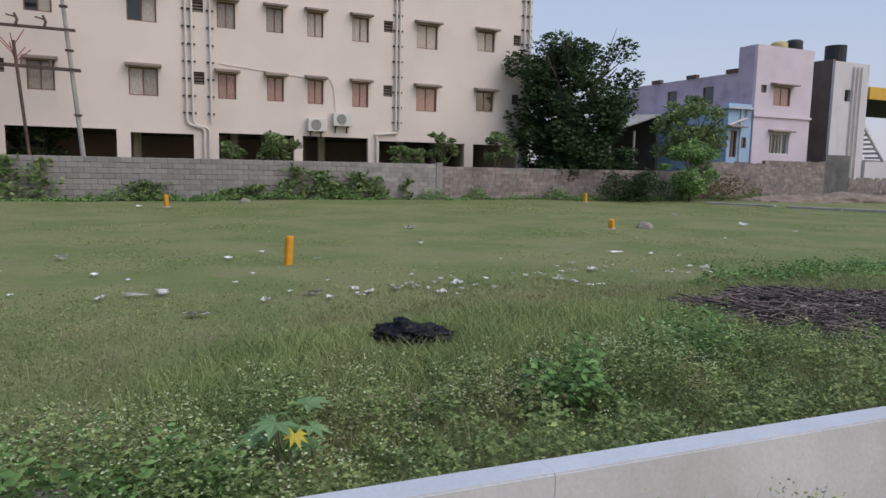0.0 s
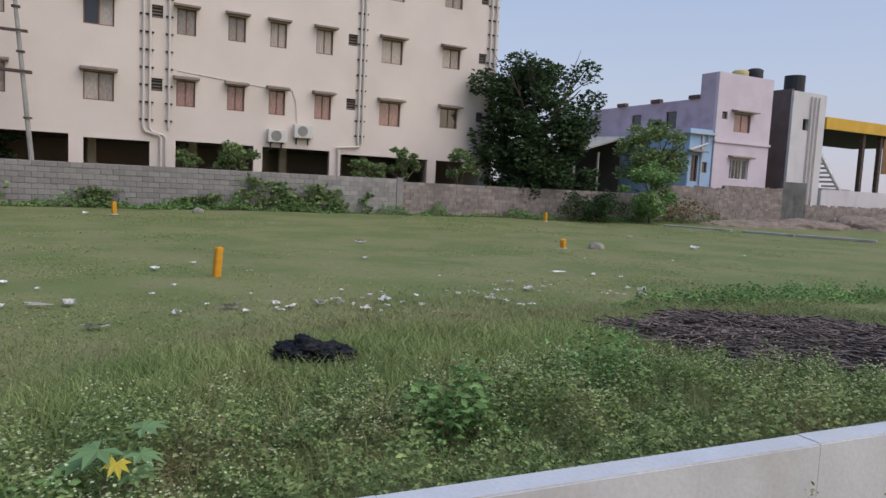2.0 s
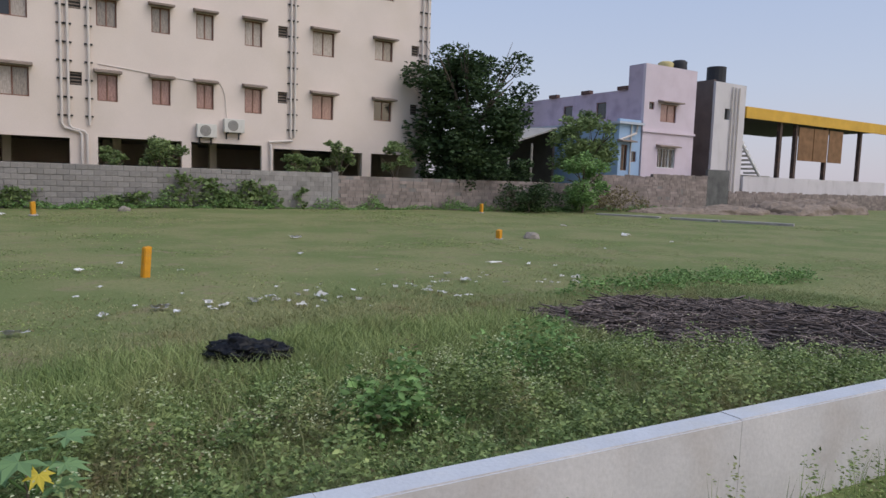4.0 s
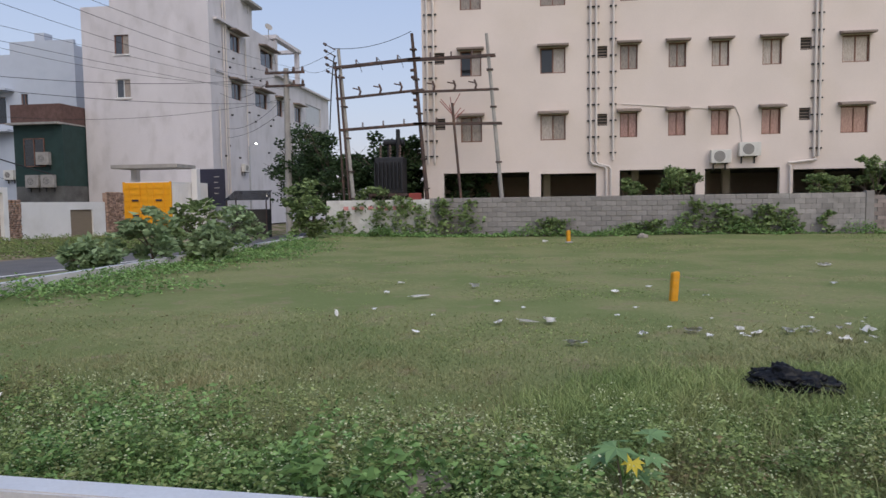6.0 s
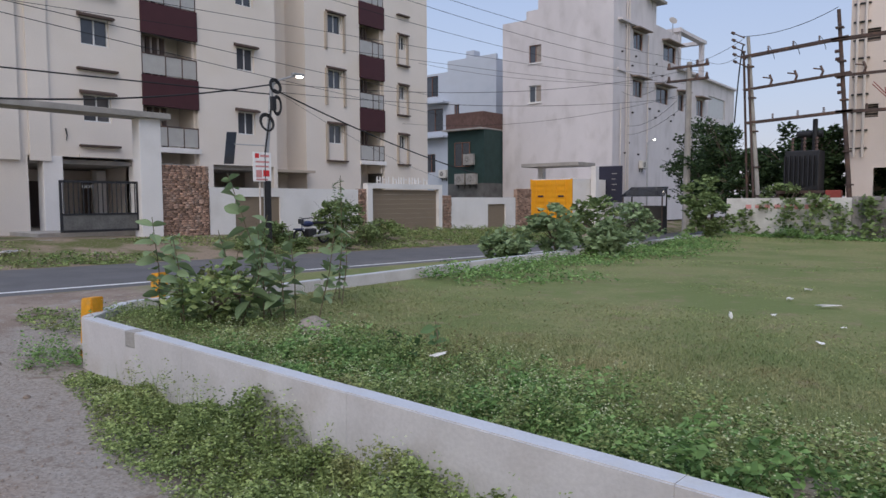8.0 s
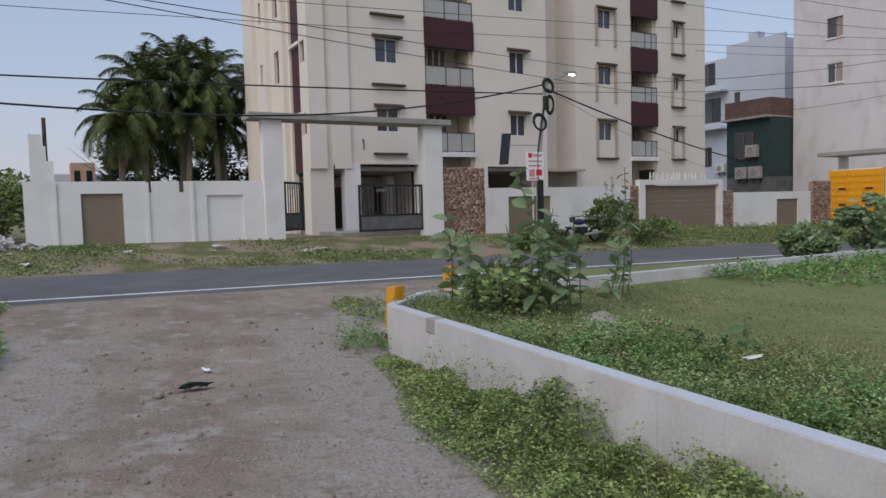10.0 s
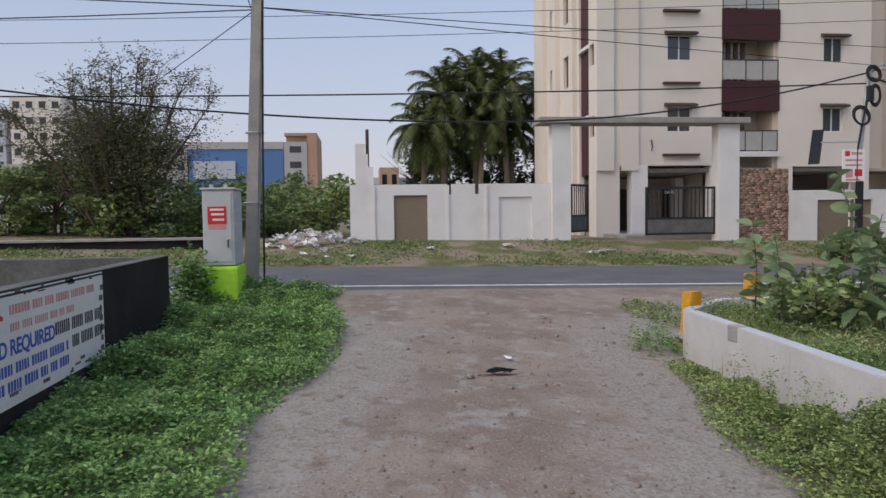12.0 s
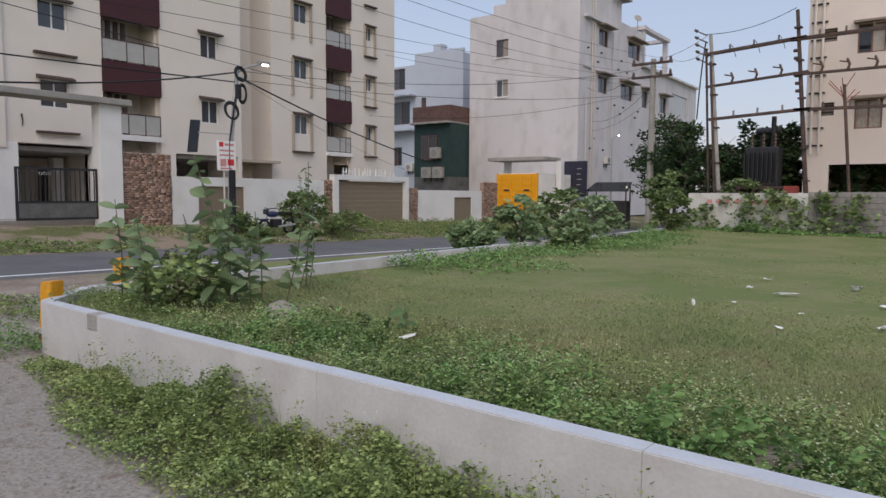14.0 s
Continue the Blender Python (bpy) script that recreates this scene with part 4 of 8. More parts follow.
    tl = thing("tube_light", (-31.2, 9.6, 3.0), "lit tube light under the car park ceiling", "lamp")
    part("batten", soft_box((-31.25, 9.2, 3.18), (-31.15, 9.9, 3.239), 0.01), M["white"], tl)
    bm = bmesh.new()
    tube(bm, [(-31.2, 9.25, 3.15), (-31.2, 9.85, 3.15)], 0.014, sides=8)
    part("tube", bm, M["tubelight"], tl, "glowing white tube")


ivory_block()


# ---- the compound wall, gate and panels in front of it ----
def compound():
    f = Face("x", -23.27, 1)
    zb = lambda y: float(road_z(y)) + 0.45
    wall = thing("wall_compound", (-23.3, 12, 0.3), "white compound wall with recessed khaki and white panels", "wall", kind="structure")
    tops = [(-1.95, 5.05, 2.66), (14.0, 21.9, 2.32), (28.2, 35.4, 1.95)]
    panels = [(-0.46, 0.70, 2.29), (3.20, 4.38, 2.20), (15.15, 17.35, 1.96), (32.45, 34.3, 1.55)]
    for a, b, z in tops:
        bm = bmesh.new()
        gaps = [(g, g + 0.16, z - 0.35, z + 1) for g in (1.38, 2.36) if a < g < b]
        f.wall(bm, a, b, -0.6, z, [(p, q, zb(p) + 0.05, t) for p, q, t in panels if a < p < b] + gaps, 0.2)
        part("wall", bm, M["white"], wall)
    for i, (a, b, z) in enumerate(panels):
        bm = bmesh.new()
        f.box(bm, a, b, -0.16, -0.08, zb(a), z)
        part("panel", bm, M["white"] if i == 1 else M["khaki"], wall, "recessed white panel" if i == 1 else "recessed khaki panel")
    # upright strips that break the long wall
    for y in (-1.2, 1.35, 2.7):
        bm = bmesh.new()
        f.box(bm, y, y + 0.10, 0, 0.05, -0.5, 2.62)
        part("strip", bm, M["white"], wall)
    # the tall stub and its post beyond the wall's end
    bm = bmesh.new()
    for k, (w, z0, z1) in enumerate(((0.62, 2.4, 3.3), (0.44, 3.3, 3.75), (0.34, 3.75, 4.10))):
        box(bm, (-24.2, -1.75, z0), (-23.8, -1.75 + w, z1))
    part("wall_stub", bm, M["white"], wall)
    bm = bmesh.new()
    tube(bm, [(-24.0, -1.32, 3.1), (-24.0, -1.32, 4.62)], 0.06)
    part("iron_post", bm, M["rust"], wall)
    # gate pillars and the beam over them
    bm = soft_box((-23.50, 5.06, -0.5), (-23.1, 5.74, 4.72), 0.02)
    part("gate_pillar", bm, M["white"], wall)
    bm = soft_box((-23.62, 11.20, -0.5), (-23.1, 12.0, 4.72), 0.02)
    part("gate_pillar", bm, M["white"], wall)
    bm = soft_box((-23.95, 4.60, 4.724), (-22.90, 12.30, 4.93), 0.02)
    part("gate_beam", bm, M["concrete"], wall, "grey concrete beam over the gate")
    # brick-faced panels, each stone tile its own
    rng = random.Random(4)
    for a, b, z in ((12.04, 13.98, 3.08), (21.92, 22.42, 2.35), (28.05, 28.95, 2.05), (35.5, 37.2, 2.46)):
        bm = bmesh.new()
        f.box(bm, a, b, -0.2, -0.02, -0.5, z)
        core = part("cladding_core", bm, M["brick"], wall, "stone-faced wall panel")
        verts, faces = [], []
        zz, row = zb(a) - 0.1, 0
        while zz < z - 0.03:
            h = 0.085
            u = a - (row % 2) * 0.12
            while u < b:
                w = rng.uniform(0.16, 0.30)
                u0, u1, d = max(u, a) + 0.006, min(u + w, b) - 0.006, rng.uniform(0.012, 0.05)
                if u1 - u0 > 0.03:
                    k = len(verts)
                    verts += [f.p(uu, ww, hh) for ww in (-0.02, d) for uu, hh in ((u0, zz + 0.006), (u1, zz + 0.006), (u1, zz + h - 0.004), (u0, zz + h - 0.004))]
                    faces += [[k + i for i in q] for q in ((4, 5, 6, 7), (0, 1, 5, 4), (1, 2, 6, 5), (2, 3, 7, 6), (3, 0, 4, 7))]
                u += w
            zz += h
            row += 1
        v = np.array(verts) - np.array(wall.location)
        ob = from_arrays("cladding_tile", v, faces, M["brick"], core)
        tagged(ob, kind="stuff")
    # the long garage panel with its frame
    bm = bmesh.new()
    f.wall(bm, 22.42, 28.05, -0.6, 2.62, [(22.75, 27.75, zb(22) - 0.25, 2.38)], 0.3, 0.12)
    part("panel_frame", bm, M["white"], wall)
    bm = bmesh.new()
    for k in range(10):
        f.box(bm, 22.7, 27.8, -0.16, -0.08 + 0.004 * (k % 2), zb(22) - 0.3 + k * 0.24, zb(22) - 0.3 + k * 0.24 + 0.235)
    part("panel", bm, M["khaki"], wall, "long khaki sheet panel")
    # cut-out sign shapes standing on the panel's frame
    sign = thing("cut_out_sign", (-23.3, 24.6, 2.62), "row of white cut-out sign shapes on the wall", "sign")
    u = 23.15
    for k, w in enumerate((0.26, 0.30, 0.18, 0.30, 0.24, 0.30, 0.28, 0.16, 0.30, 0.30)):
        bm = bmesh.new()
        f.box(bm, u, u + 0.05, -0.02, 0.02, 2.622, 2.96)
        if k % 3 != 2:
            f.box(bm, u + w - 0.05, u + w, -0.02, 0.02, 2.622, 2.96 - 0.1 * (k % 2))
        f.box(bm, u + 0.05, u + w - 0.05, -0.02, 0.02, 2.74 + 0.08 * (k % 2), 2.79 + 0.08 * (k % 2))
        part("sign_shape", bm, M["white"], sign)
        u += w + 0.13
    # footpath along the wall
    for k in range(20):
        y = -2.0 + k * 2.0
        bm = bmesh.new()
        box(bm, (-23.25, y + 0.005, zb(y) - 0.6), (-22.55, y + 1.995, zb(y) + 0.05))
        part("footpath_slab", bm, M["concrete"], wall)
    # two gate leaves, one folded back
    def leaf(name, hinge, along, label):
        g = thing(name, hinge, label, "gate", "iron gate leaves")
        d = Vector(along).normalized()
        L = Vector(along).length
        h = Vector(hinge)
        def bar(bm, u0, u1, z0, z1, t=0.025):
            n = Vector((-d.y, d.x, 0)) * t
            c = [h + d * u0 - n, h + d * u1 - n, h + d * u1 + n, h + d * u0 + n]
            v = [bm.verts.new((p.x, p.y, h.z + zz)) for zz in (z0, z1) for p in c]
            for q in ((3, 2, 1, 0), (4, 5, 6, 7), (0, 1, 5, 4), (1, 2, 6, 5), (2, 3, 7, 6), (3, 0, 4, 7)):
                bm.faces.new([v[i] for i in q])
        bm = bmesh.new()
        for u0, u1, z0, z1 in ((0, L, 0.05, 0.13), (0, L, 1.70, 1.78), (0, 0.08, 0.13, 1.70), (L - 0.08, L, 0.13, 1.70), (0.08, L - 0.08, 0.62, 0.68)):
            bar(bm, u0, u1, z0, z1)
        part("gate_frame", bm, M["iron"], g)
        bm = bmesh.new()
        bar(bm, 0.08, L - 0.08, 0.13, 0.62, 0.012)
        part("sheet_panel", bm, M["greywall"], g)
        n = int(L / 0.16)
        for i in range(n):
            bm = bmesh.new()
            bar(bm, 0.12 + i * 0.16, 0.15 + i * 0.16, 0.68, 1.70, 0.012)
            part("upright_bar", bm, M["iron"], g)
        for k in range(3):
            bm = bmesh.new()
            u = 0.6 * L + 0.14 * k if L > 1.5 else L * 0.3 + 0.14 * k
            c = h + d * u + Vector((0, 0, 1.58))
            ring(bm, c, Vector((-d.y, d.x, 0)), 0.05, 0.012, 10)
            part("scroll", bm, M["steel"], g)
        return g
    leaf("gate_leaf", (-23.35, 11.22, zb(11) + 0.27), (0, -2.66, 0), "black iron gate leaf, shut, beside a white pillar")
    leaf("gate_leaf", (-23.40, 5.80, zb(6) + 0.32), (-0.9, 0.95, 0), "black iron gate leaf folded open against its pillar")


compound()


# ---- the block wall at the back of the plot ----
def block_wall():
    f = Face("y", 28.4, -1)
    wall = thing("wall_back", (5, 28.5, 0.1), "grey concrete block wall with creepers at its foot", "wall", kind="structure")
    bm = bmesh.new()
    f.box(bm, -3.85, 13.55, -0.19, -0.012, -0.3, 1.84)
    part("mortar_core", bm, M["mortar"], wall)
    bm = bmesh.new()
    f.box(bm, 13.55, 37.0, -0.19, -0.012, -0.3, 1.72)
    part("mortar_core", bm, M["mortar"], wall)
    part("pier", soft_box((13.35, 28.36, -0.3), (13.65, 28.62, 1.90), 0.015), M["block"], wall)
    rng = random.Random(9)
    # full blocks as objects of their own on shared meshes
    shapes = []
    for k in range(4):
        bm = bmesh.new()
        e = 0.005 * k
        box(bm, (0, -0.012 - e, 0), (0.395, 0.05, 0.193))
        bmesh.ops.bevel(bm, geom=[q for q in bm.edges if abs(q.verts[0].co.y - q.verts[1].co.y) < 1e-4 and q.verts[0].co.y < 0], offset=0.012, segments=1, affect="EDGES")
        me = bpy.data.meshes.new("block")
        bm.to_mesh(me)
        bm.free()
        me.materials.append(M["block"])
        shapes.append(me)
    rest = bmesh.new()
    for r in range(9):
        z = 0.0 + r * 0.205
        x = -3.85 + (r % 2) * 0.2 - 0.2
        while x < 13.2:
            if 0 < r and -3.84 < x < 9.6 and r < 9 and x > -3.86:
                ob = new("block", shapes[rng.randrange(4)])
                ob.parent = wall
                ob.location = Vector((x + 0.004, 28.412, z)) - wall.location
                ob.rotation_euler = (rng.uniform(-0.012, 0.012), 0, rng.uniform(-0.01, 0.01))
            else:
                a, b = max(x, -3.84), min(x + 0.395, 13.34)
                if b - a > 0.05:
                    d = rng.uniform(0.0, 0.012)
                    box(rest, (a, 28.398 - d, z), (b, 28.45, z + 0.193))
            x += 0.405
    tagged(part("block_remainder", rest, M["block"], wall), kind="stuff")
    small = bmesh.new()
    for r in range(11):
        z = -0.05 + r * 0.163
        x = 13.66 + (r % 2) * 0.12
        while x < 36.8:
            w = rng.uniform(0.34, 0.44)
            if rng.random() > 0.03 and not (r > 9 and rng.random() < 0.2):
                box(small, (x, 28.398 - rng.uniform(0, 0.022), z), (x + w - 0.014, 28.45, z + 0.148))
            x += w
    tagged(part("brick_remainder", small, M["oldbrick"], wall), kind="stuff")
    # the whitewashed stretch at the road end, with faded painted letters
    white = thing("wall_whitewashed", (-6.2, 28.5, 0.1), "whitewashed block wall with faded painted marks", "wall", kind="structure")
    bm = bmesh.new()
    f.box(bm, -8.35, -3.86, -0.19, -0.006, -0.3, 1.80)
    part("wall", bm, M["limestone"], white)
    for r in range(8):
        for k in range(11):
            a = -8.33 + k * 0.405 + (r % 2) * 0.2
            b = min(a + 0.398, -3.87)
            if b - a > 0.08:
                bm = bmesh.new()
                f.box(bm, a, b, -0.012, rng.uniform(0.0, 0.006), 0.16 + r * 0.205, 0.355 + r * 0.205)
                part("block", bm, M["limestone"], white)
    for k in range(9):
        a = -7.6 + k * 0.36
        bm = bmesh.new()
        f.box(bm, a, a + rng.uniform(0.16, 0.28), 0.007, 0.009, 1.38 + 0.02 * math.sin(k), 1.54)
        part("painted_mark", bm, M["pinkp"], white, "faded red painted bar")


block_wall()


# ---- transformer yard ----
def transformer_yard():
    yard = thing("transformer_structure", (-4.5, 30, 0.2), "rusty steel pole structure with insulators and cross beams", "power structure")
    poles = {"a": ((-8.12, 8.55), (-7.42, 0.2)), "b": ((-4.78, 9.1), (-4.05, 0.2)), "c": ((-1.5, 8.95), (-0.72, 0.2))}

    def at(k, z, dy=0.0):
        (x1, z1), (x0, z0) = poles[k]
        return (x0 + (x1 - x0) * (z - z0) / (z1 - z0), 30.0 + dy, z)
    for k, ((x1, z1), (x0, z0)) in poles.items():
        bm = bmesh.new()
        tube(bm, [(x0, 30.0, z0 - 0.3), (x1, 30.0, z1)], 0.105, 0.07, 8)
        part("pole", bm, M["rust"] if k == "b" else M["concrete"], yard)
    for k, zs in (("a", (1.9, 3.1, 4.6, 6.0, 7.3)), ("b", (2.3, 3.6, 5.6, 7.1, 8.4)), ("c", (3.4, 5.8, 7.4))):
        for z in zs:
            bm = bmesh.new()
            x, y, _ = at(k, z)
            box(bm, (x - 0.14, y - 0.13, z - 0.03), (x + 0.14, y + 0.13, z + 0.03))
            part("pole_band", bm, M["rust"], yard)
    for z in (5.9, 6.2, 6.5, 7.2, 7.5):
        bm = bmesh.new()
        x, y, _ = at("b", z)
        for u in (0.04, 0.10, 0.16):
            tube(bm, [(x - u, y, z), (x - u - 0.06, y, z)], 0.08, 0.06)
        part("string_insulator", bm, M["porcelain"], yard, "brown disc insulator")
    for k in range(5):
        bm = bmesh.new()
        x, y, _ = at("a", 7.3 + 0.3 * k)
        tube(bm, [(x - 0.1, y - 0.15, 7.3 + 0.3 * k), (x - 0.55, y - 0.2, 7.55 + 0.3 * k)], 0.03, 0.02)
        tube(bm, [(x - 0.5, y - 0.2, 7.52 + 0.3 * k), (x - 0.62, y - 0.2, 7.60 + 0.3 * k)], 0.07, 0.05)
        part("side_bracket", bm, M["rust"], yard)
    bm = bmesh.new()
    tube(bm, [(-7.62, 29.85, 0.2), (-8.05, 29.85, 7.4)], 0.05)
    part("conduit", bm, M["rust"], yard)
    bm = bmesh.new()
    tube(bm, [(-7.95, 30.05, 0.2), (-8.3, 30.05, 8.0)], 0.05)
    part("conduit", bm, M["rust"], yard)
    bm = bmesh.new()
    tube(bm, [(-2.55, 29.9, 0.2), (-3.02, 29.9, 6.0)], 0.06)
    part("strut", bm, M["rust"], yard)
    for k in range(7):
        a = k * 0.9
        bm = bmesh.new()
        tube(bm, [(-3.02, 29.9, 5.2 + 0.1 * k), (-3.02 + 0.55 * math.cos(a), 29.9 + 0.3 * math.sin(a * 1.7), 5.7 + 0.12 * k)], 0.017)
        part("spike", bm, M["redpaint"], yard, "red painted iron spike")
    beams = [("a", "b", 7.75, 7.98), ("b", "c", 7.95, 8.0), ("a", "b", 6.38, 6.62), ("b", "c", 6.55, 6.55), ("a", "b", 4.98, 5.15), ("b", "c", 5.15, 5.08)]
    for i, (p, q, z0, z1) in enumerate(beams):
        bm = bmesh.new()
        a, b = Vector(at(p, z0)), Vector(at(q, z1))
        over = (b - a).normalized() * 0.3
        for dy in (-0.15, 0.15):
            v = []
            deep = 0.032 if i in (2, 3) else 0.048
            for e in (a - over, b + over):
                for dz in (-deep, deep):
                    v.append(bm.verts.new(e + Vector((0, dy - 0.02, dz))))
                    v.append(bm.verts.new(e + Vector((0, dy + 0.02, dz))))
            for f in ((0, 1, 3, 2), (4, 6, 7, 5), (0, 4, 5, 1), (2, 3, 7, 6), (0, 2, 6, 4), (1, 5, 7, 3)):
                bm.faces.new([v[j] for j in f])
        bmesh.ops.recalc_face_normals(bm, faces=bm.faces)
        beam = part("cross_beam", bm, M["rust"], yard)
        for k in range(3):
            c = a.lerp(b, 0.22 + 0.28 * k)
            bm = bmesh.new()
            if i in (2, 3):
                tube(bm, [c + Vector((0, 0, 0.05)), c + Vector((0.05, 0, 0.22)), c + Vector((-0.04, 0, 0.45))], 0.06, 0.045)
                tube(bm, [c + Vector((-0.3, 0, 0.38)), c + Vector((0.05, 0, 0.30))], 0.03)
            else:
                for zz in (0.08, 0.15, 0.22):
                    tube(bm, [c + Vector((0, 0, zz)), c + Vector((0, 0, zz + 0.05))], 0.055, 0.03)
            part("insulator", bm, M["porcelain"], beam, "brown porcelain insulator")
    # jumpers
    for k in range(3):
        bm = bmesh.new()
        a, b = Vector(at("a", 7.75)), Vector(at("b", 7.98))
        c = a.lerp(b, 0.22 + 0.28 * k)
        tube(bm, sag(c + Vector((0, 0, 0.25)), c + Vector((0.25, 0, -0.3)), -0.12, 6), 0.012, sides=4)
        part("jumper_wire", bm, M["cable"], yard)
    bm = bmesh.new()
    tube(bm, sag((-8.3, 30, 8.6), (-4.8, 30, 9.2), 0.25), 0.014, sides=4)
    part("top_wire", bm, M["cable"], yard)
    bm = bmesh.new()
    tube(bm, sag((-8.3, 30, 8.3), (-8.6, 30, 5.0), -0.5, 8), 0.03, sides=5)
    part("cable_loop", bm, M["cable"], yard)
    # transformer between the poles
    tr = thing("transformer", (-6.0, 30.4, 0.2), "dark grey power transformer with cooling fins behind the wall", "transformer")
    part("tank", soft_box((-6.6, 30.1, 2.1), (-5.3, 31.1, 3.72), 0.04), M["iron"], tr)
    for k in range(8):
        bm = bmesh.new()
        box(bm, (-6.57 + k * 0.175, 29.9, 2.3), (-6.53 + k * 0.175, 30.1, 3.5))
        part("cooling_fin", bm, M["iron"], tr)
    for k in range(3):
        bm = bmesh.new()
        for j in range(4):
            tube(bm, [(-6.4 + k * 0.45, 30.5, 3.72 + j * 0.15), (-6.4 + k * 0.45, 30.5, 3.84 + j * 0.15)], 0.07, 0.04)
        part("bushing", bm, M["porcelain"], tr)
    bm = bmesh.new()
    tube(bm, [(-6.3, 30.8, 4.42), (-5.35, 30.8, 4.42)], 0.15, sides=12)
    tube(bm, [(-6.1, 30.8, 3.7), (-6.1, 30.8, 4.35)], 0.06)
    tube(bm, [(-5.6, 30.6, 3.7), (-5.6, 30.6, 5.0)], 0.10)
    part("conservator", bm, M["iron"], tr)
    bm = bmesh.new()
    for x in (-6.9, -5.2):
        box(bm, (x, 30.2, 0.1), (x + 0.1, 31.0, 1.98))
    box(bm, (-6.9, 30.1, 1.98), (-5.1, 31.1, 2.098))
    part("stand", bm, M["rust"], tr)
    box_ob = thing("distribution_box", (-4.9, 30.2, 0.2), "red oxide painted distribution box beside the transformer", "electric box")
    part("body", soft_box((-5.05, 30.0, 1.3), (-4.5, 30.4, 2.1), 0.03), M["redpaint"], box_ob)
    part("plinth", soft_box((-5.2, 30.02, 0.1), (-4.55, 30.38, 1.3), 0.02), M["concrete"], box_ob)


transformer_yard()


# ---- buildings up the road ----
def white_block():
    house = thing("apartment_building", (-27, 60, 0), "weathered white four-storey block with hooded windows and roof terrace", "building")
    s = Face("y", 47.5, -1)
    e = Face("x", -22.6, 1)
    wins_s = [(-29.95, -28.8, 12.8, 14.2), (-29.95, -28.8, 9.65, 11.0)]
    bm = bmesh.new()
    s.wall(bm, -32.5, -22.6, 0, 16.3, wins_s, 0.25)
    part("front_wall", bm, M["aged"], house)
    bm = bmesh.new()
    s.box(bm, -30.2, -22.6, -0.25, 0, 16.3, 16.95)
    s.box(bm, -29.1, -22.6, -0.25, 0, 16.95, 17.7)
    s.box(bm, -26.5, -22.6, -0.25, 0, 17.7, 18.3)
    part("parapet", bm, M["aged"], house)
    wins_e = [(51.0, 52.8, 13.6, 14.9), (51.0, 52.8, 9.9, 11.2), (55.6, 58.2, 9.9, 11.2), (60.5, 61.9, 9.7, 11.2), (65.2, 67.0, 9.7, 11.2), (57.0, 59.8, 13.6, 15.0)]
    for a, b, z, hs in ((47.75, 55.4, 17.9, wins_e), (55.4, 60.3, 16.2, wins_e), (60.3, 67.2, 13.6, wins_e), (67.2, 76.5, 13.2, [(68.5, 73.5, 9.9, 11.9)])):
        bm = bmesh.new()
        e.wall(bm, a, b, 0, z, hs, 0.25)
        part("side_wall", bm, M["aged"], house)
    bm = bmesh.new()
    box(bm, (-32.5, 47.75, 0), (-32.25, 76.5, 16))
    part("side_wall", bm, M["aged"], house)
    bm = bmesh.new()
    for z in (3, 6.3, 9.3, 12.6, 15.8):
        box(bm, (-32.2, 47.76, z), (-22.86, 76.4 if z < 13 else 60, z + 0.15))
    part("floor_slab", bm, M["concrete"], house)
    for a, b, c, d in wins_s:
        window(s, house, a, b, c, d, M["whiteframe"] if c < 11 else M["frame"], (M["greypane"], M["curtain_grey"]), None, 0.12)
        bm = bmesh.new()
        s.box(bm, a - 0.1, b + 0.1, 0, 0.08, c - 0.1, c)
        part("sill", bm, M["white"], house)
    for a, b, c, d in wins_e:
        window(e, house, a, b, c, d, M["frame"], (M["greypane"], M["darkpane"]), (0.35, 0.7, d + 0.3), 0.12)
    # open roof frame
    for x, y in ((-22.85, 61.0), (-22.85, 67.0), (-28, 61.0), (-28, 67.0)):
        bm = bmesh.new()
        box(bm, (x - 0.2, y - 0.2, 13.6), (x + 0.2, y + 0.2, 16.6))
        part("roof_post", bm, M["aged"], house)
    bm = bmesh.new()
    for p, q in (((-28.3, 60.6, 16.6), (-22.5, 61.3, 16.95)), ((-28.3, 66.8, 16.6), (-22.5, 67.4, 16.9)), ((-23.1, 61.32, 16.6), (-22.5, 66.78, 16.9)), ((-28.3, 61.32, 16.6), (-27.7, 66.78, 16.9))):
        box(bm, p, q)
    part("roof_frame", bm, M["aged"], house)
    bm = bmesh.new()
    box(bm, (-24.6, 53.2, 17.9), (-22.0, 56.2, 18.1))
    part("stair_canopy", bm, M["concrete"], house)
    # glazed top floor at the far end
    bm = bmesh.new()
    e.box(bm, 68.5, 73.5, -0.2, -0.1, 9.9, 11.9)
    part("glazing", bm, M["railglass"], house)
    # extra stacks, elbows and overflow spouts on the road side
    for y, z0, z1 in ((53.6, 5.0, 15.0), (48.6, 2.5, 9.0), (63.5, 3.0, 12.0)):
        bm = bmesh.new()
        tube(bm, [e.p(y, 0.12, z1), e.p(y, 0.12, z0)], 0.05, sides=6)
        part("drain_pipe", bm, M["pvc"], house)
    for k in range(16):
        y, z = (48.9, 50.6, 53.9, 55.0, 57.6)[k % 5] + 0.13 * k, (13.0, 12.2, 9.2, 8.6, 6.2, 5.4)[k % 6]
        bm = bmesh.new()
        tube(bm, [e.p(y, -0.05, z), e.p(y, 0.14, z - 0.02)], 0.075, sides=8)
        part("spout", bm, M["dark"], house, "dark drain spout")
    for y0, y1, z in ((48.2, 53.4, 15.2), (48.2, 53.4, 11.5), (60.0, 76.4, 13.2)):
        bm = bmesh.new()
        e.box(bm, y0, y1, 0, 0.12 if z < 13 else 0.35, z, z + 0.18)
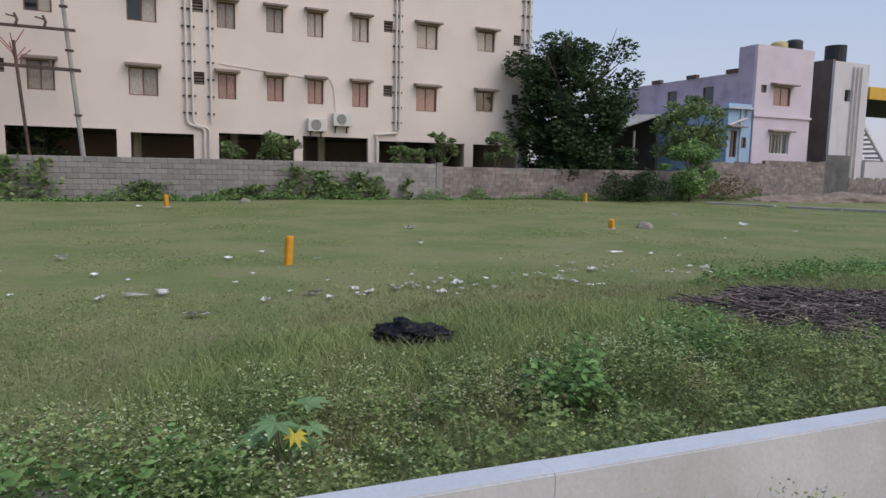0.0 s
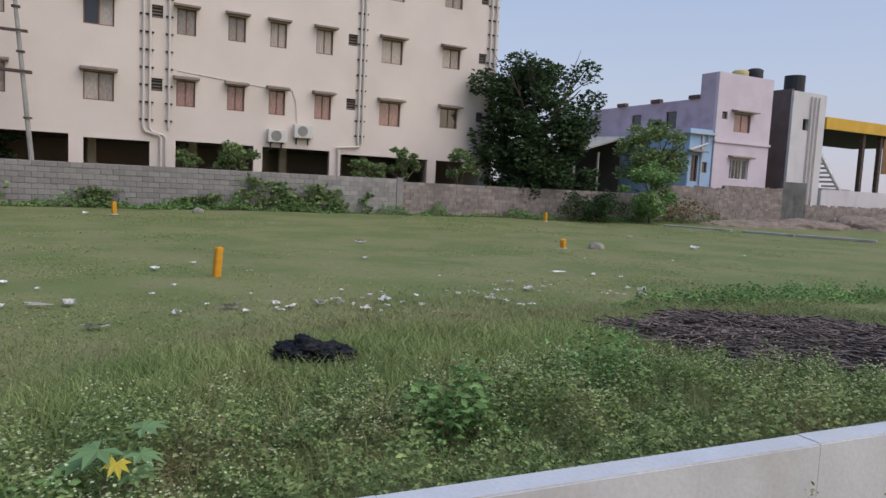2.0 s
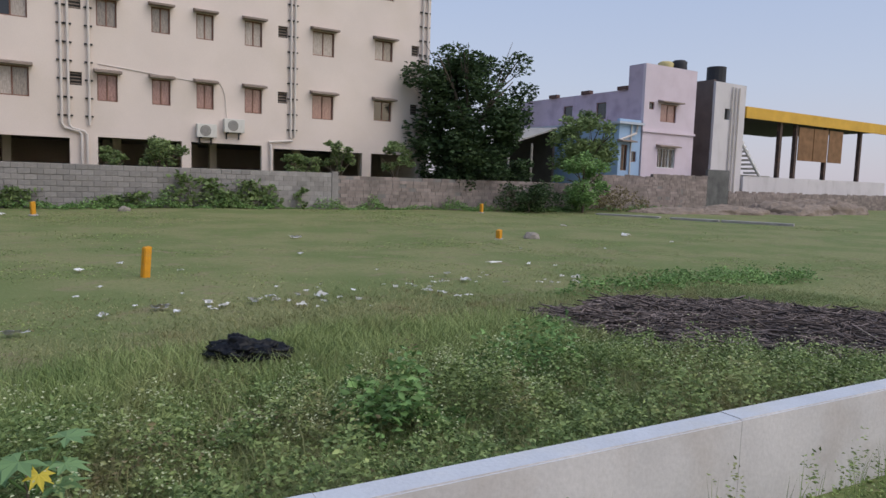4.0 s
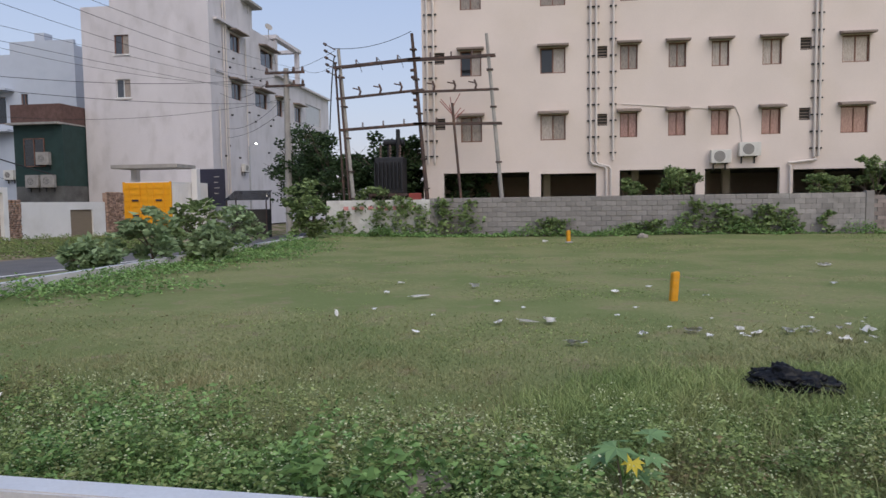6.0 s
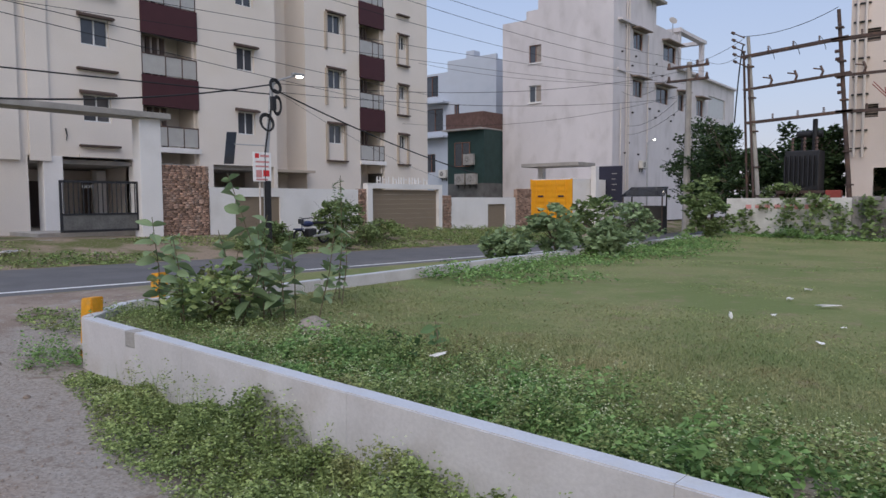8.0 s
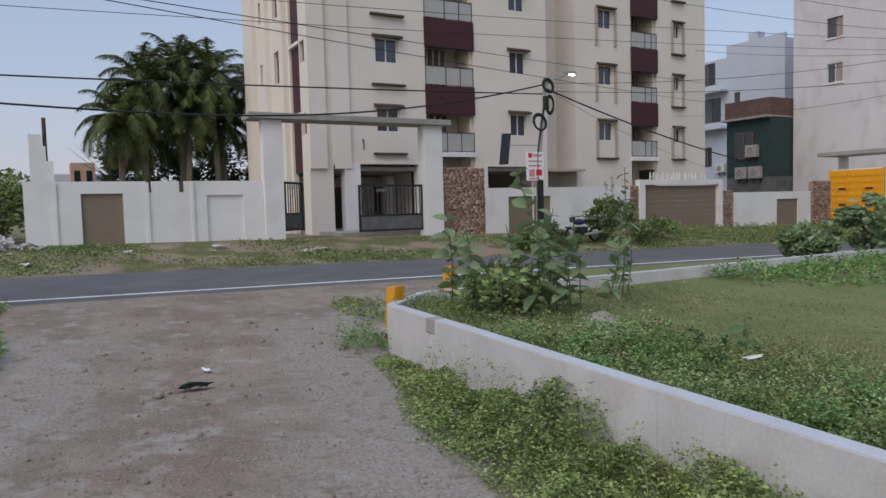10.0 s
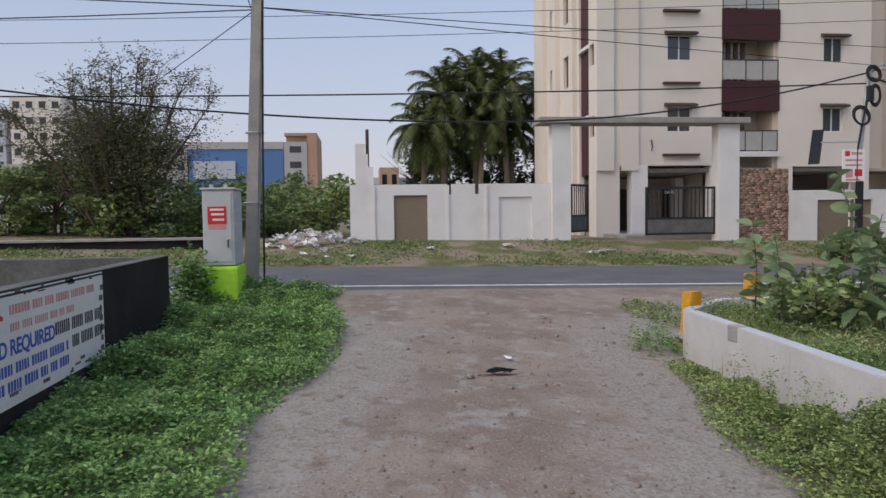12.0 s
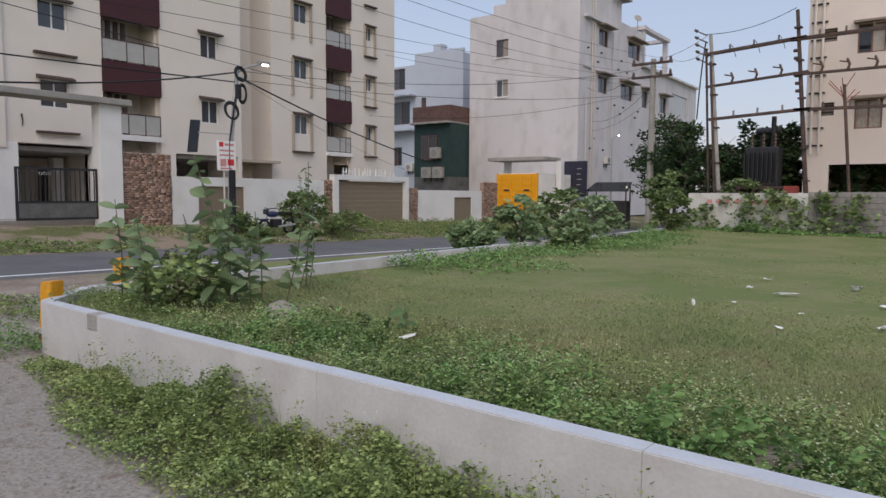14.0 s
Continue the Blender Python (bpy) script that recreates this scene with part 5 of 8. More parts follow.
        part("string_course", bm, M["aged"], house)
    aw = thing("shop_awning", (-20.0, 46.6, -0.4), "dark sheet awning over a small roadside stall", "awning")
    bm = bmesh.new()
    v = [bm.verts.new(q) for q in ((-21.2, 45.9, 2.0), (-17.9, 45.9, 2.0), (-18.2, 47.4, 2.7), (-21.0, 47.4, 2.7))]
    bm.faces.new(v)
    bmesh.ops.solidify(bm, geom=bm.faces[:], thickness=0.06)
    part("sheet", bm, M["greypane"], aw, "blackish blue roof sheet")
    for x, y in ((-21.0, 46.0), (-18.1, 46.0), (-20.9, 47.3), (-18.3, 47.3)):
        bm = bmesh.new()
        tube(bm, [(x, y, -0.7), (x, y, 2.0 if y < 47 else 2.6)], 0.05)
        part("post", bm, M["rust"], aw)
    part("counter", soft_box((-20.85, 46.3, -0.7), (-18.2, 47.2, 1.35), 0.03), M["dark"], aw)
    for y in (49.6, 50.0):
        bm = bmesh.new()
        tube(bm, [e.p(y, 0.12, 17), e.p(y, 0.12, 2.5)], 0.06, sides=6)
        part("drain_pipe", bm, M["pvc"], house)
    for y in (54.5, 59.0):
        bm = bmesh.new()
        c = Vector((-22.6, y, 18.4 if y < 56 else 17.2))
        q = Vector((0.7, -0.6, 0.5)).to_track_quat("Z", "Y").to_matrix().to_4x4()
        bmesh.ops.create_cone(bm, cap_ends=True, segments=16, radius1=0.14, radius2=0.36, depth=0.14, matrix=Matrix.Translation(c) @ q)
        tube(bm, [c, c - Vector((0, 0, 1.2))], 0.03, sides=5)
        part("satellite_dish", bm, M["concrete"], house, "grey satellite dish")
    ac_unit(e, 52.2, 4.3, "white outdoor air conditioner on the white block", 0.9, 0.6)
    # low canopy and dark board in front of it
    sh = thing("gate_canopy", (-24.5, 43.6, 0), "grey concrete canopy over a white gate wall", "canopy")
    part("canopy_slab", soft_box((-27.5, 42.6, 4.20), (-22.8, 45.2, 4.45), 0.02), M["concrete"], sh)
    for x in (-27.1, -22.66):
        part("support_wall", soft_box((x - 0.2, 44.6, 0), (x + 0.2, 45.1, 4.198), 0.01), M["white"], sh)
    bd = thing("hoarding", (-21.5, 47.3, -0.6), "black advertising board on two posts", "sign board")
    part("board", soft_box((-23.6, 47.28, 1.6), (-21.7, 47.40, 4.3), 0.01), M["blackp"], bd)
    for x in (-22.6, -21.9):
        bm = bmesh.new()
        tube(bm, [(x, 47.45, -0.6), (x, 47.45, 4.2)], 0.04)
        part("post", bm, M["steel"], bd)
    for k in range(4):
        bm = bmesh.new()
        box(bm, (-22.5, 47.265, 2.5 + k * 0.4), (-22.2 + 0.1 * (k % 2), 47.278, 2.56 + k * 0.4))
        part("print_bar", bm, M["concrete"], bd)


white_block()


def container():
    c = thing("shipping_container", (-24.6, 45, -0.3), "orange container end with white side, parked by the road", "container")
    x0, x1, y0, y1, z0, z1 = -26.3, -22.96, 42.0, 47.2, 0.15, 3.27
    part("body", soft_box((x0, y0 + 0.1, z0), (x1, y1, z1), 0.02), M["white"], c)
    for a, b in ((x0 + 0.03, (x0 + x1) / 2 - 0.01), ((x0 + x1) / 2 + 0.01, x1 - 0.03)):
        bm = bmesh.new()
        box(bm, (a, y0 + 0.02, z0 + 0.05), (b, y0 + 0.1, z1 - 0.05))
        d = part("door", bm, M["orange"], c, "orange corrugated door")
        for k in range(7):
            z = z0 + 0.28 + 0.40 * k
            bm = bmesh.new()
            box(bm, (a + 0.08, y0 - 0.01, z), (b - 0.08, y0 + 0.03, z + 0.16))
            part("rib", bm, M["orange"], d)
        for u in (a + 0.45, b - 0.45):
            bm = bmesh.new()
            tube(bm, [(u, y0 - 0.05, z0 + 0.1), (u, y0 - 0.05, z1 - 0.1)], 0.03)
            part("lock_rod", bm, M["orange"], d)
        for zz in (1.0, 2.0):
            bm = bmesh.new()
            box(bm, ((a + b) / 2 - 0.22, y0 - 0.03, zz), ((a + b) / 2 + 0.22, y0 - 0.005, zz + 0.12))
            part("print_bar", bm, M["blackp"], d)
    for x in (x0 - 0.02, x1 - 0.1):
        bm = bmesh.new()
        box(bm, (x, y0 - 0.01, z0), (x + 0.12, y0 + 0.1, z1))
        part("corner_post", bm, M["orange"], c)
    bm = bmesh.new()
    for k in range(26):
        box(bm, (x1, y0 + 0.25 + k * 0.19, z0 + 0.15), (x1 + 0.03, y0 + 0.34 + k * 0.19, z1 - 0.15))
    tagged(part("side_rib", bm, M["white"], c), kind="stuff")


container()


def back_houses():
    g = thing("lean_to_shop", (-34, 46.5, 0), "dark green sheeted upper floor with brick parapet and air conditioners", "shed")
    bm = bmesh.new()
    box(bm, (-36.4, 45.0, 0), (-32.6, 50, 3.2))
    part("base_wall", bm, M["greywall"], g)
    bm = bmesh.new()
    box(bm, (-36.4, 45.0, 3.2), (-32.6, 50, 7.6))
    part("sheeting", bm, M["green"], g)
    bm = bmesh.new()
    box(bm, (-36.5, 44.9, 7.7), (-32.6, 50, 9.0))
    part("parapet", bm, M["redbrick"], g)
    bm = bmesh.new()
    box(bm, (-36.6, 44.5, 7.55), (-32.6, 50, 7.7))
    part("eave", bm, M["concrete"], g)
    f = Face("y", 45.0, -1)
    window(f, g, -35.6, -34.0, 4.6, 6.6, M["frame"], (M["darkpane"], M["darkpane"]), None, -0.08)
    for u, z in ((-34.5, 4.7), (-35.4, 3.1), (-34.2, 3.1)):
        ac_unit(f, u, z, "dusty outdoor air conditioner on green sheeting", 1.0, 0.9, "acdusty")
    h = thing("house", (-40, 56, 0), "pale blue three-storey house with balconies and roof clutter", "building")
    f = Face("y", 52.0, -1)
    bm = bmesh.new()
    f.wall(bm, -50, -36.3, 0, 14.2, [(-44.8, -42.6, 8.6, 10.8), (-44.8, -43.6, 4.6, 6.4), (-41.2, -40.6, 9.4, 11.0), (-44.9, -43.2, 12.0, 14.0)], 0.25)
    part("front_wall", bm, M["bluewhite"], h)
    bm = bmesh.new()
    f.box(bm, -42.0, -36.3, -0.25, 0.0, 14.2, 15.2)
    part("parapet", bm, M["bluewhite"], h)
    bm = bmesh.new()
    box(bm, (-36.55, 52.25, 0), (-36.3, 62, 14.8))
    part("side_wall", bm, M["bluewhite"], h)
    for z in (7.9, 11.2):
        bm = bmesh.new()
        f.box(bm, -45.2, -41.8, 0, 1.0, z, z + 0.18)
        part("ledge", bm, M["bluewhite"], h)
    for a, b, c, d in ((-44.8, -42.6, 8.6, 10.8), (-44.8, -43.6, 4.6, 6.4), (-41.2, -40.6, 9.4, 11.0), (-44.9, -43.2, 12.0, 14.0)):
        window(f, h, a, b, c, d, M["frame"], (M["greypane"], M["darkpane"]), None, 0.12)
    bm = bmesh.new()
    box(bm, (-40.5, 53, 15.2), (-39.6, 54, 16.1))
    part("roof_tank", bm, M["bluewhite"], h)
    for u, z in ((-42.9, 4.0), (-41.6, 4.0)):
        ac_unit(f, u, z, "outdoor air conditioner on the pale blue house", 0.9, 0.8)


back_houses()


# ---- houses beyond the wall to the east ----
def east_houses():
    s, w = Face("y", 32.5, -1), Face("x", 37.6, -1)
    h = thing("house", (40, 36, 0), "lilac pink two-storey house with a stepped parapet and roof tanks", "building")
    wins = [(39.25, 40.85, 6.15, 7.35), (39.2, 41.0, 3.0, 4.35), (38.1, 38.6, 6.9, 7.4)]
    bm = bmesh.new()
    s.wall(bm, 37.6, 42.85, 0, 9.9, wins)
    part("front_wall", bm, M["pink"], h)
    # west side in a darker, more purple tone than the pink front
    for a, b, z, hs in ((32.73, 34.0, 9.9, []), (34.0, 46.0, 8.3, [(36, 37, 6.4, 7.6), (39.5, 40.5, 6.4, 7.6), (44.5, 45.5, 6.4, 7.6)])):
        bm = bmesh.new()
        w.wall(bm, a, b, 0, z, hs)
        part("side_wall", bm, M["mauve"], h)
    bm = bmesh.new()
    box(bm, (42.62, 32.73, 0), (42.85, 46, 9.2))
    part("side_wall", bm, M["pink"], h)
    bm = bmesh.new()
    box(bm, (37.83, 32.73, 8.0), (42.6, 46, 8.15))
    part("roof_slab", bm, M["concrete"], h)
    for k, z in enumerate((8.3, 8.3, 8.3)):
        bm = bmesh.new()
        box(bm, (37.45, 34.0 + k * 3.6, z), (37.8, 34.9 + k * 3.6, z + 0.25))
        part("parapet_pier", bm, M["redbrick"], h)
    bm = bmesh.new()
    s.box(bm, 37.5, 42.9, 0, 0.12, 5.35, 5.5)
    part("band", bm, M["pink"], h)
    window(s, h, *wins[0], M["frame"], (M["curtain_pink"], M["curtain_pink"]), (0.3, 0.5, 7.6), 0.1)
    window(s, h, *wins[1], M["whiteframe"], (M["darkpane"], M["darkpane"], M["darkpane"]), (0.2, 0.4, 4.6), 0.1, bars=5)
    window(s, h, *wins[2], M["frame"], (M["darkpane"],), None, 0.1)
    for a in (36, 39.5, 44.5):
        window(w, h, a, a + 1, 6.4, 7.6, M["frame"], (M["darkpane"],), None, 0.1)
    for x, y, r, m, z in ((38.4, 33.6, 0.42, "tank_black", 9.0), (39.4, 33.9, 0.36, "tank_black", 8.9), (41.0, 33.8, 0.55, "tank_yellow", 9.5), (42.2, 33.6, 0.55, "tank_black", 9.7)):
        t = thing("water_tank", (x, y, z), ("yellow" if m == "tank_yellow" else "black") + " plastic water tank on the pink roof", "water tank", "roof water tanks")
        bm = bmesh.new()
        pts = [(x, y, z + q * 1.05) for q in (0, 0.06, 0.5, 0.62, 0.86, 0.97, 1.0)]
        rad = [r * 0.97, r, r, r * 0.96, r, r * 0.7, r * 0.3]
        rings = [[bm.verts.new((p[0] + q * math.cos(i * math.tau / 16), p[1] + q * math.sin(i * math.tau / 16), p[2])) for i in range(16)] for p, q in zip(pts, rad)]
        for a, b in zip(rings, rings[1:]):
            for i in range(16):
                bm.faces.new((a[i], a[(i + 1) % 16], b[(i + 1) % 16], b[i]))
        bm.faces.new(rings[0][::-1])
        bm.faces.new(rings[-1])
        part("tank", bm, M[m], t, smooth=True)
        part("stand", soft_box((x - r, y - r, 8.15), (x + r, y + r, z), 0.02), M["concrete"], t)
    # the blue house in front of it
    b = thing("house", (36.5, 37, 0), "sky blue single-storey house with a white slanting pipe", "building")
    bs, bw = Face("y", 32.6, -1), Face("x", 35.5, -1)
    bm = bmesh.new()
    bs.wall(bm, 35.5, 37.55, 0, 6.1, [(35.75, 36.35, 2.7, 4.4), (36.75, 37.2, 3.3, 4.0)])
    part("front_wall", bm, M["blue"], b)
    bm = bmesh.new()
    bw.wall(bm, 32.83, 43, 0, 5.9, [(36, 37.5, 2.5, 4.2)])
    part("side_wall", bm, M["blue"], b)
    bm = bmesh.new()
    box(bm, (35.2, 32.3, 5.75), (37.55, 43.2, 5.9))
    part("roof_slab", bm, M["bluewhite"], b)
    window(bs, b, 35.75, 36.35, 2.7, 4.4, M["frame"], (M["darkpane"], M["darkpane"]), (0.4, 0.5, 4.75), 0.1)
    window(bs, b, 36.75, 37.2, 3.3, 4.0, M["frame"], (M["darkpane"],), None, 0.1)
    window(bw, b, 36, 37.5, 2.5, 4.2, M["frame"], (M["darkpane"], M["darkpane"]), None, 0.1)
    bm = bmesh.new()
    tube(bm, [(35.5, 32.5, 4.7), (37.0, 32.5, 5.2), (37.1, 32.5, 5.9)], 0.07)
    tube(bm, [(36.55, 32.52, 2.2), (36.55, 32.52, 5.9)], 0.05)
    part("pipe", bm, M["pvc"], b)
    # low sheet-roofed shed at their back
    k = thing("shed", (32, 40, 0), "grey sheet-roofed shed with a dark open front", "shed")
    bm = bmesh.new()
    v = [bm.verts.new(p) for p in ((29.5, 37, 4.2), (34.0, 37, 5.6), (34.0, 44, 5.9), (29.5, 44, 4.5), (29.5, 37, 4.1), (34.0, 37, 5.5), (34.0, 44, 5.8), (29.5, 44, 4.4))]
    for f in ((0, 1, 2, 3), (7, 6, 5, 4), (0, 4, 5, 1), (1, 5, 6, 2), (2, 6, 7, 3), (3, 7, 4, 0)):
        bm.faces.new([v[i] for i in f])
    part("roof", bm, M["concrete"], k)
    bm = bmesh.new()
    box(bm, (30, 43.6, 0), (34, 43.8, 4.5))
    box(bm, (33.8, 37.2, 0), (34, 43.6, 5.4))
    part("wall", bm, M["dark"], k)
    for x in (30.0, 32.0):
        bm = bmesh.new()
        tube(bm, [(x, 37.3, 0), (x, 37.3, 4.4)], 0.08)
        part("post", bm, M["concrete"], k)
    # bare tower with a tank
    t = thing("house", (47, 35, 0), "narrow unpainted house, brown side and grey front", "building")
    bm = bmesh.new()
    box(bm, (45.0, 32.7, 0), (45.25, 40, 9.6))
    part("side_wall", bm, M["brownwall"], t)
    bm = bmesh.new()
    Face("y", 32.5, -1).wall(bm, 45.0, 48.6, 0, 9.45, [(46.2, 46.8, 6.8, 7.6)])
    part("front_wall", bm, M["aged"], t)
    bm = bmesh.new()
    box(bm, (48.35, 32.73, 0), (48.6, 40, 9.4))
    part("side_wall", bm, M["aged"], t)
    bm = bmesh.new()
    box(bm, (45.25, 32.73, 9.1), (48.35, 40, 9.25))
    part("roof_slab", bm, M["concrete"], t)
    for x in (46.9, 47.3, 47.7):
        bm = bmesh.new()
        tube(bm, [(x, 32.4, 1.0), (x, 32.4, 9.2)], 0.06)
        part("drain_pipe", bm, M["pvc"], t)
    tk = thing("water_tank", (46.4, 33.6, 9.25), "black plastic water tank in a frame", "water tank", "roof water tanks")
    bm = bmesh.new()
    tube(bm, [(46.4, 33.6, 9.3), (46.4, 33.6, 10.7)], 0.7, sides=16)
    part("tank", bm, M["tank_black"], tk)
    # open shed with a yellow fascia
    y = thing("open_shed", (56, 36, 0), "open workshop shed with a yellow roof edge and brown boards", "shed")
    bm = bmesh.new()
    box(bm, (48.7, 32.4, 7.1), (70, 32.6, 7.95))
    part("fascia", bm, M["yroof"], y, "yellow sheet fascia")
    bm = bmesh.new()
    box(bm, (48.7, 32.6, 7.3), (70, 44, 7.45))
    part("roof", bm, M["dark"], y)
    for x in (53.8, 56.0, 60.5, 66.0):
        bm = bmesh.new()
        box(bm, (x - 0.15, 32.7, 0), (x + 0.15, 33.0, 7.3))
        part("post", bm, M["rust"], y)
    for x in (56.2, 58.4, 60.7):
        bm = bmesh.new()
        box(bm, (x, 32.62, 4.2), (x + 2.1, 32.68, 6.9))
        part("board", bm, M["board"], y)
    bm = bmesh.new()
    box(bm, (48.7, 32.3, 0), (70, 32.55, 2.7))
    part("low_wall", bm, M["aged"], y)
    bm = bmesh.new()
    box(bm, (48.7, 43.8, 0), (70, 44, 3.2))
    part("rear_wall", bm, M["fargrey"], y)
    for i in range(9):
        bm = bmesh.new()
        box(bm, (49.4 + i * 0.32, 33.4, 5.6 - i * 0.33), (49.8 + i * 0.32, 34.6, 5.75 - i * 0.33))
        part("stair_tread", bm, M["white"], y)
    bm = bmesh.new()
    tube(bm, [(49.3, 33.3, 5.6), (52.4, 33.3, 2.6)], 0.12)
    part("stair_stringer", bm, M["white"], y)
    c = thing("wall_low", (42, 31.6, 0), "brown weathered brick garden wall before the houses", "wall", kind="structure")
    rng = random.Random(33)
    for x0, x1, z1, m in ((31.0, 36.9, 2.25, "oldbrick"), (36.92, 42.48, 2.5, "oldbrick"), (42.5, 44.9, 3.0, "greywall"), (44.92, 70.0, 1.45, "oldbrick")):
        bm = bmesh.new()
        box(bm, (x0, 30.8, -0.2), (x1, 31.0, z1))
        core = part("wall", bm, M[m], c)
        if m == "oldbrick":
            bm = bmesh.new()
            z, row = 0.0, 0
            while z < z1 - 0.05:
                x = x0 + 0.2 * (row % 2)
                while x < x1 - 0.1:
                    w = rng.uniform(0.34, 0.44)
                    if rng.random() > 0.06:
                        box(bm, (x, 30.8 - rng.uniform(0.01, 0.035), z), (min(x + w - 0.015, x1), 30.82, z + 0.15 + (0.10 * rng.random() if z > z1 - 0.3 else 0)))
                    x += w
                z += 0.165
                row += 1
            tagged(part("brick_course", bm, M["oldbrick"], core), kind="stuff")


east_houses()


# ---- skyline beyond the road ----
def skyline():
    def tower(name, label, x, y0, y1, z, m, rows, cols, winm="darkpane", deep=18):
        t = thing(name, (x, (y0 + y1) / 2, 0), label, "building")
        bm = bmesh.new()
        box(bm, (x - deep, y0, 0), (x, y1, z))
        part("body", bm, M[m], t)
        for r in range(rows):
            for c in range(cols):
                a = y0 + (y1 - y0) * (c + 0.25) / cols
                zz = z - 2.2 - r * 3.2
                if zz > 1:
                    bm = bmesh.new()
                    box(bm, (x - 0.1, a, zz), (x + 0.06, a + (y1 - y0) / cols * 0.5, zz + 1.3))
                    part("window", bm, M[winm], t)
        return t
    b = tower("office_block", "blue clad office block in the distance", -150, -37.0, -17.66, 15.7, "farblue", 0, 0)
    bm = bmesh.new()
    box(bm, (-168, -37.2, 15.7), (-149.8, -17.6, 17.2))
    part("parapet", bm, M["fargrey"], b)
    bm = bmesh.new()
    box(bm, (-149.9, -36, 9.5), (-149.5, -27.5, 13.2))
    part("white_panel", bm, M["bluewhite"], b)
    o = tower("tower_block", "grey and terracotta tower block in the distance", -148, -17.3, -12.6, 17.0, "fargrey", 3, 1)
    bm = bmesh.new()
    box(bm, (-166, -12.58, 0), (-148.2, -10.5, 18.9))
    box(bm, (-166, -16.9, 17.02), (-149.4, -12.6, 18.3))
    box(bm, (-166, -17.2, 18.32), (-148.4, -12.6, 18.9))
    part("terracotta_wing", bm, M["farorange"], o)
    tower("tower_block", "pale apartment tower in the far distance", -152, -78, -73.5, 24, "bluewhite", 4, 2)
    tower("tower_block", "yellow and white apartment tower in the far distance", -151, -72, -62, 26.5, "ivory", 5, 4)
    tower("tower_block", "low cream apartments in the far distance", -153, -46, -38, 17.0, "fargrey", 3, 3)
    tower("house", "small terracotta house beyond the compound wall", -90, 0.9, 3.4, 7.7, "farorange", 1, 2, deep=6)
    tower("house", "white house beyond the compound wall", -92, -1.5, 9.0, 6.5, "bluewhite", 1, 3, deep=6)
    h = thing("hut", (-62, -27, 0), "grey hut with a sloping roof beyond the bushes", "building")
    bm = bmesh.new()
    v = [bm.verts.new(p) for p in ((-62, -31.5, 0), (-62, -26.5, 0), (-62, -26.5, 3.6), (-62, -28.6, 6.3), (-62, -31.5, 6.3), (-66, -31.5, 0), (-66, -26.5, 0), (-66, -26.5, 3.6), (-66, -28.6, 6.3), (-66, -31.5, 6.3))]
    bm.faces.new(v[:5])
    bm.faces.new(v[5:][::-1])
    for i in range(5):
        j = (i + 1) % 5
        bm.faces.new((v[j], v[i], v[i + 5], v[j + 5]))
    part("body", bm, M["fargrey"], h)


skyline()


# ---- trees and shrubs ----
def limbs(bm, base, top, spread, n, rng, r=0.16, lean=(0, 0)):
    """A tapered trunk that forks into limbs; returns the limb ends."""
    base, ends = Vector(base), []
    fork = base + Vector((lean[0], lean[1], (top - base.z) * 0.42))
    mid = base.lerp(fork, 0.5) + Vector((rng.uniform(-0.1, 0.1), rng.uniform(-0.1, 0.1), 0))
    tube(bm, [base - Vector((0, 0, 0.3)), mid, fork], r, r * 0.62, 8)
    for i in range(n):
        a = i * math.tau / n + rng.uniform(-0.4, 0.4)
        s = spread * rng.uniform(0.45, 0.95)
        tip = Vector((fork.x + math.cos(a) * s, fork.y + math.sin(a) * s, fork.z + (top - fork.z) * rng.uniform(0.35, 0.9)))
        k = fork.lerp(tip, 0.5) + Vector((0, 0, 0.15 * s))
        tube(bm, [fork, k, tip], r * 0.5, r * 0.12, 6)
        ends.append(tip)
        for _ in range(2):
            e = tip + Vector((rng.uniform(-1, 1), rng.uniform(-1, 1), rng.uniform(0, 1))) * spread * 0.4
            tube(bm, [k, e], r * 0.2, r * 0.05, 5)
            ends.append(e)
    return ends


def crown_points(clumps, per, rng, flat=0.75):
    pts = []
    for x, y, z, r in clumps:
        d = unit(rng.normal(size=(per, 3))) * (rng.uniform(0.25, 1.0, per) ** 0.45)[:, None] * r
        d[:, 2] *= flat
        pts.append(d + np.array([x, y, z]))
    return np.concatenate(pts)


def tree(name, base, top, radius, label, leaf="treeleaf", leaf_size=0.22, clumps=40, per=120, low=0.3, seed=1, bark="bark", n=6, squash=1.0, lean=(0, 0), category="tree"):
    rng, nr = random.Random(seed), np.random.default_rng(seed)
    t = thing(name, base, label, category)
    bm = bmesh.new()
    limbs(bm, base, top - radius * 0.3, radius, n, rng, max(0.035, (top - base[2]) * 0.022), lean)
    part("trunk", bm, M[bark], t)
    z0 = base[2] + (top - base[2]) * low
    cs = []
    while len(cs) < clumps:
        u = nr.uniform(-1, 1, 3)
        q = np.dot(u, u)
        if q > 1 or q < 0.12:
            continue
        wob = 1 + 0.18 * math.sin(3 * u[0] + 5 * u[1] + seed)
        cs.append((base[0] + lean[0] + u[0] * radius * wob * 0.85, base[1] + lean[1] + u[1] * radius * wob * 0.85, (z0 + top) / 2 + u[2] * (top - z0) / 2 * 0.88 * squash,
                   radius * nr.uniform(0.16, 0.32)))
    v, f = leaf_cloud(crown_points(cs, per, nr), leaf_size, nr, 0.45, 0.55)
    from_arrays("crown", v - np.array(base), f, M[leaf], t)
    return t


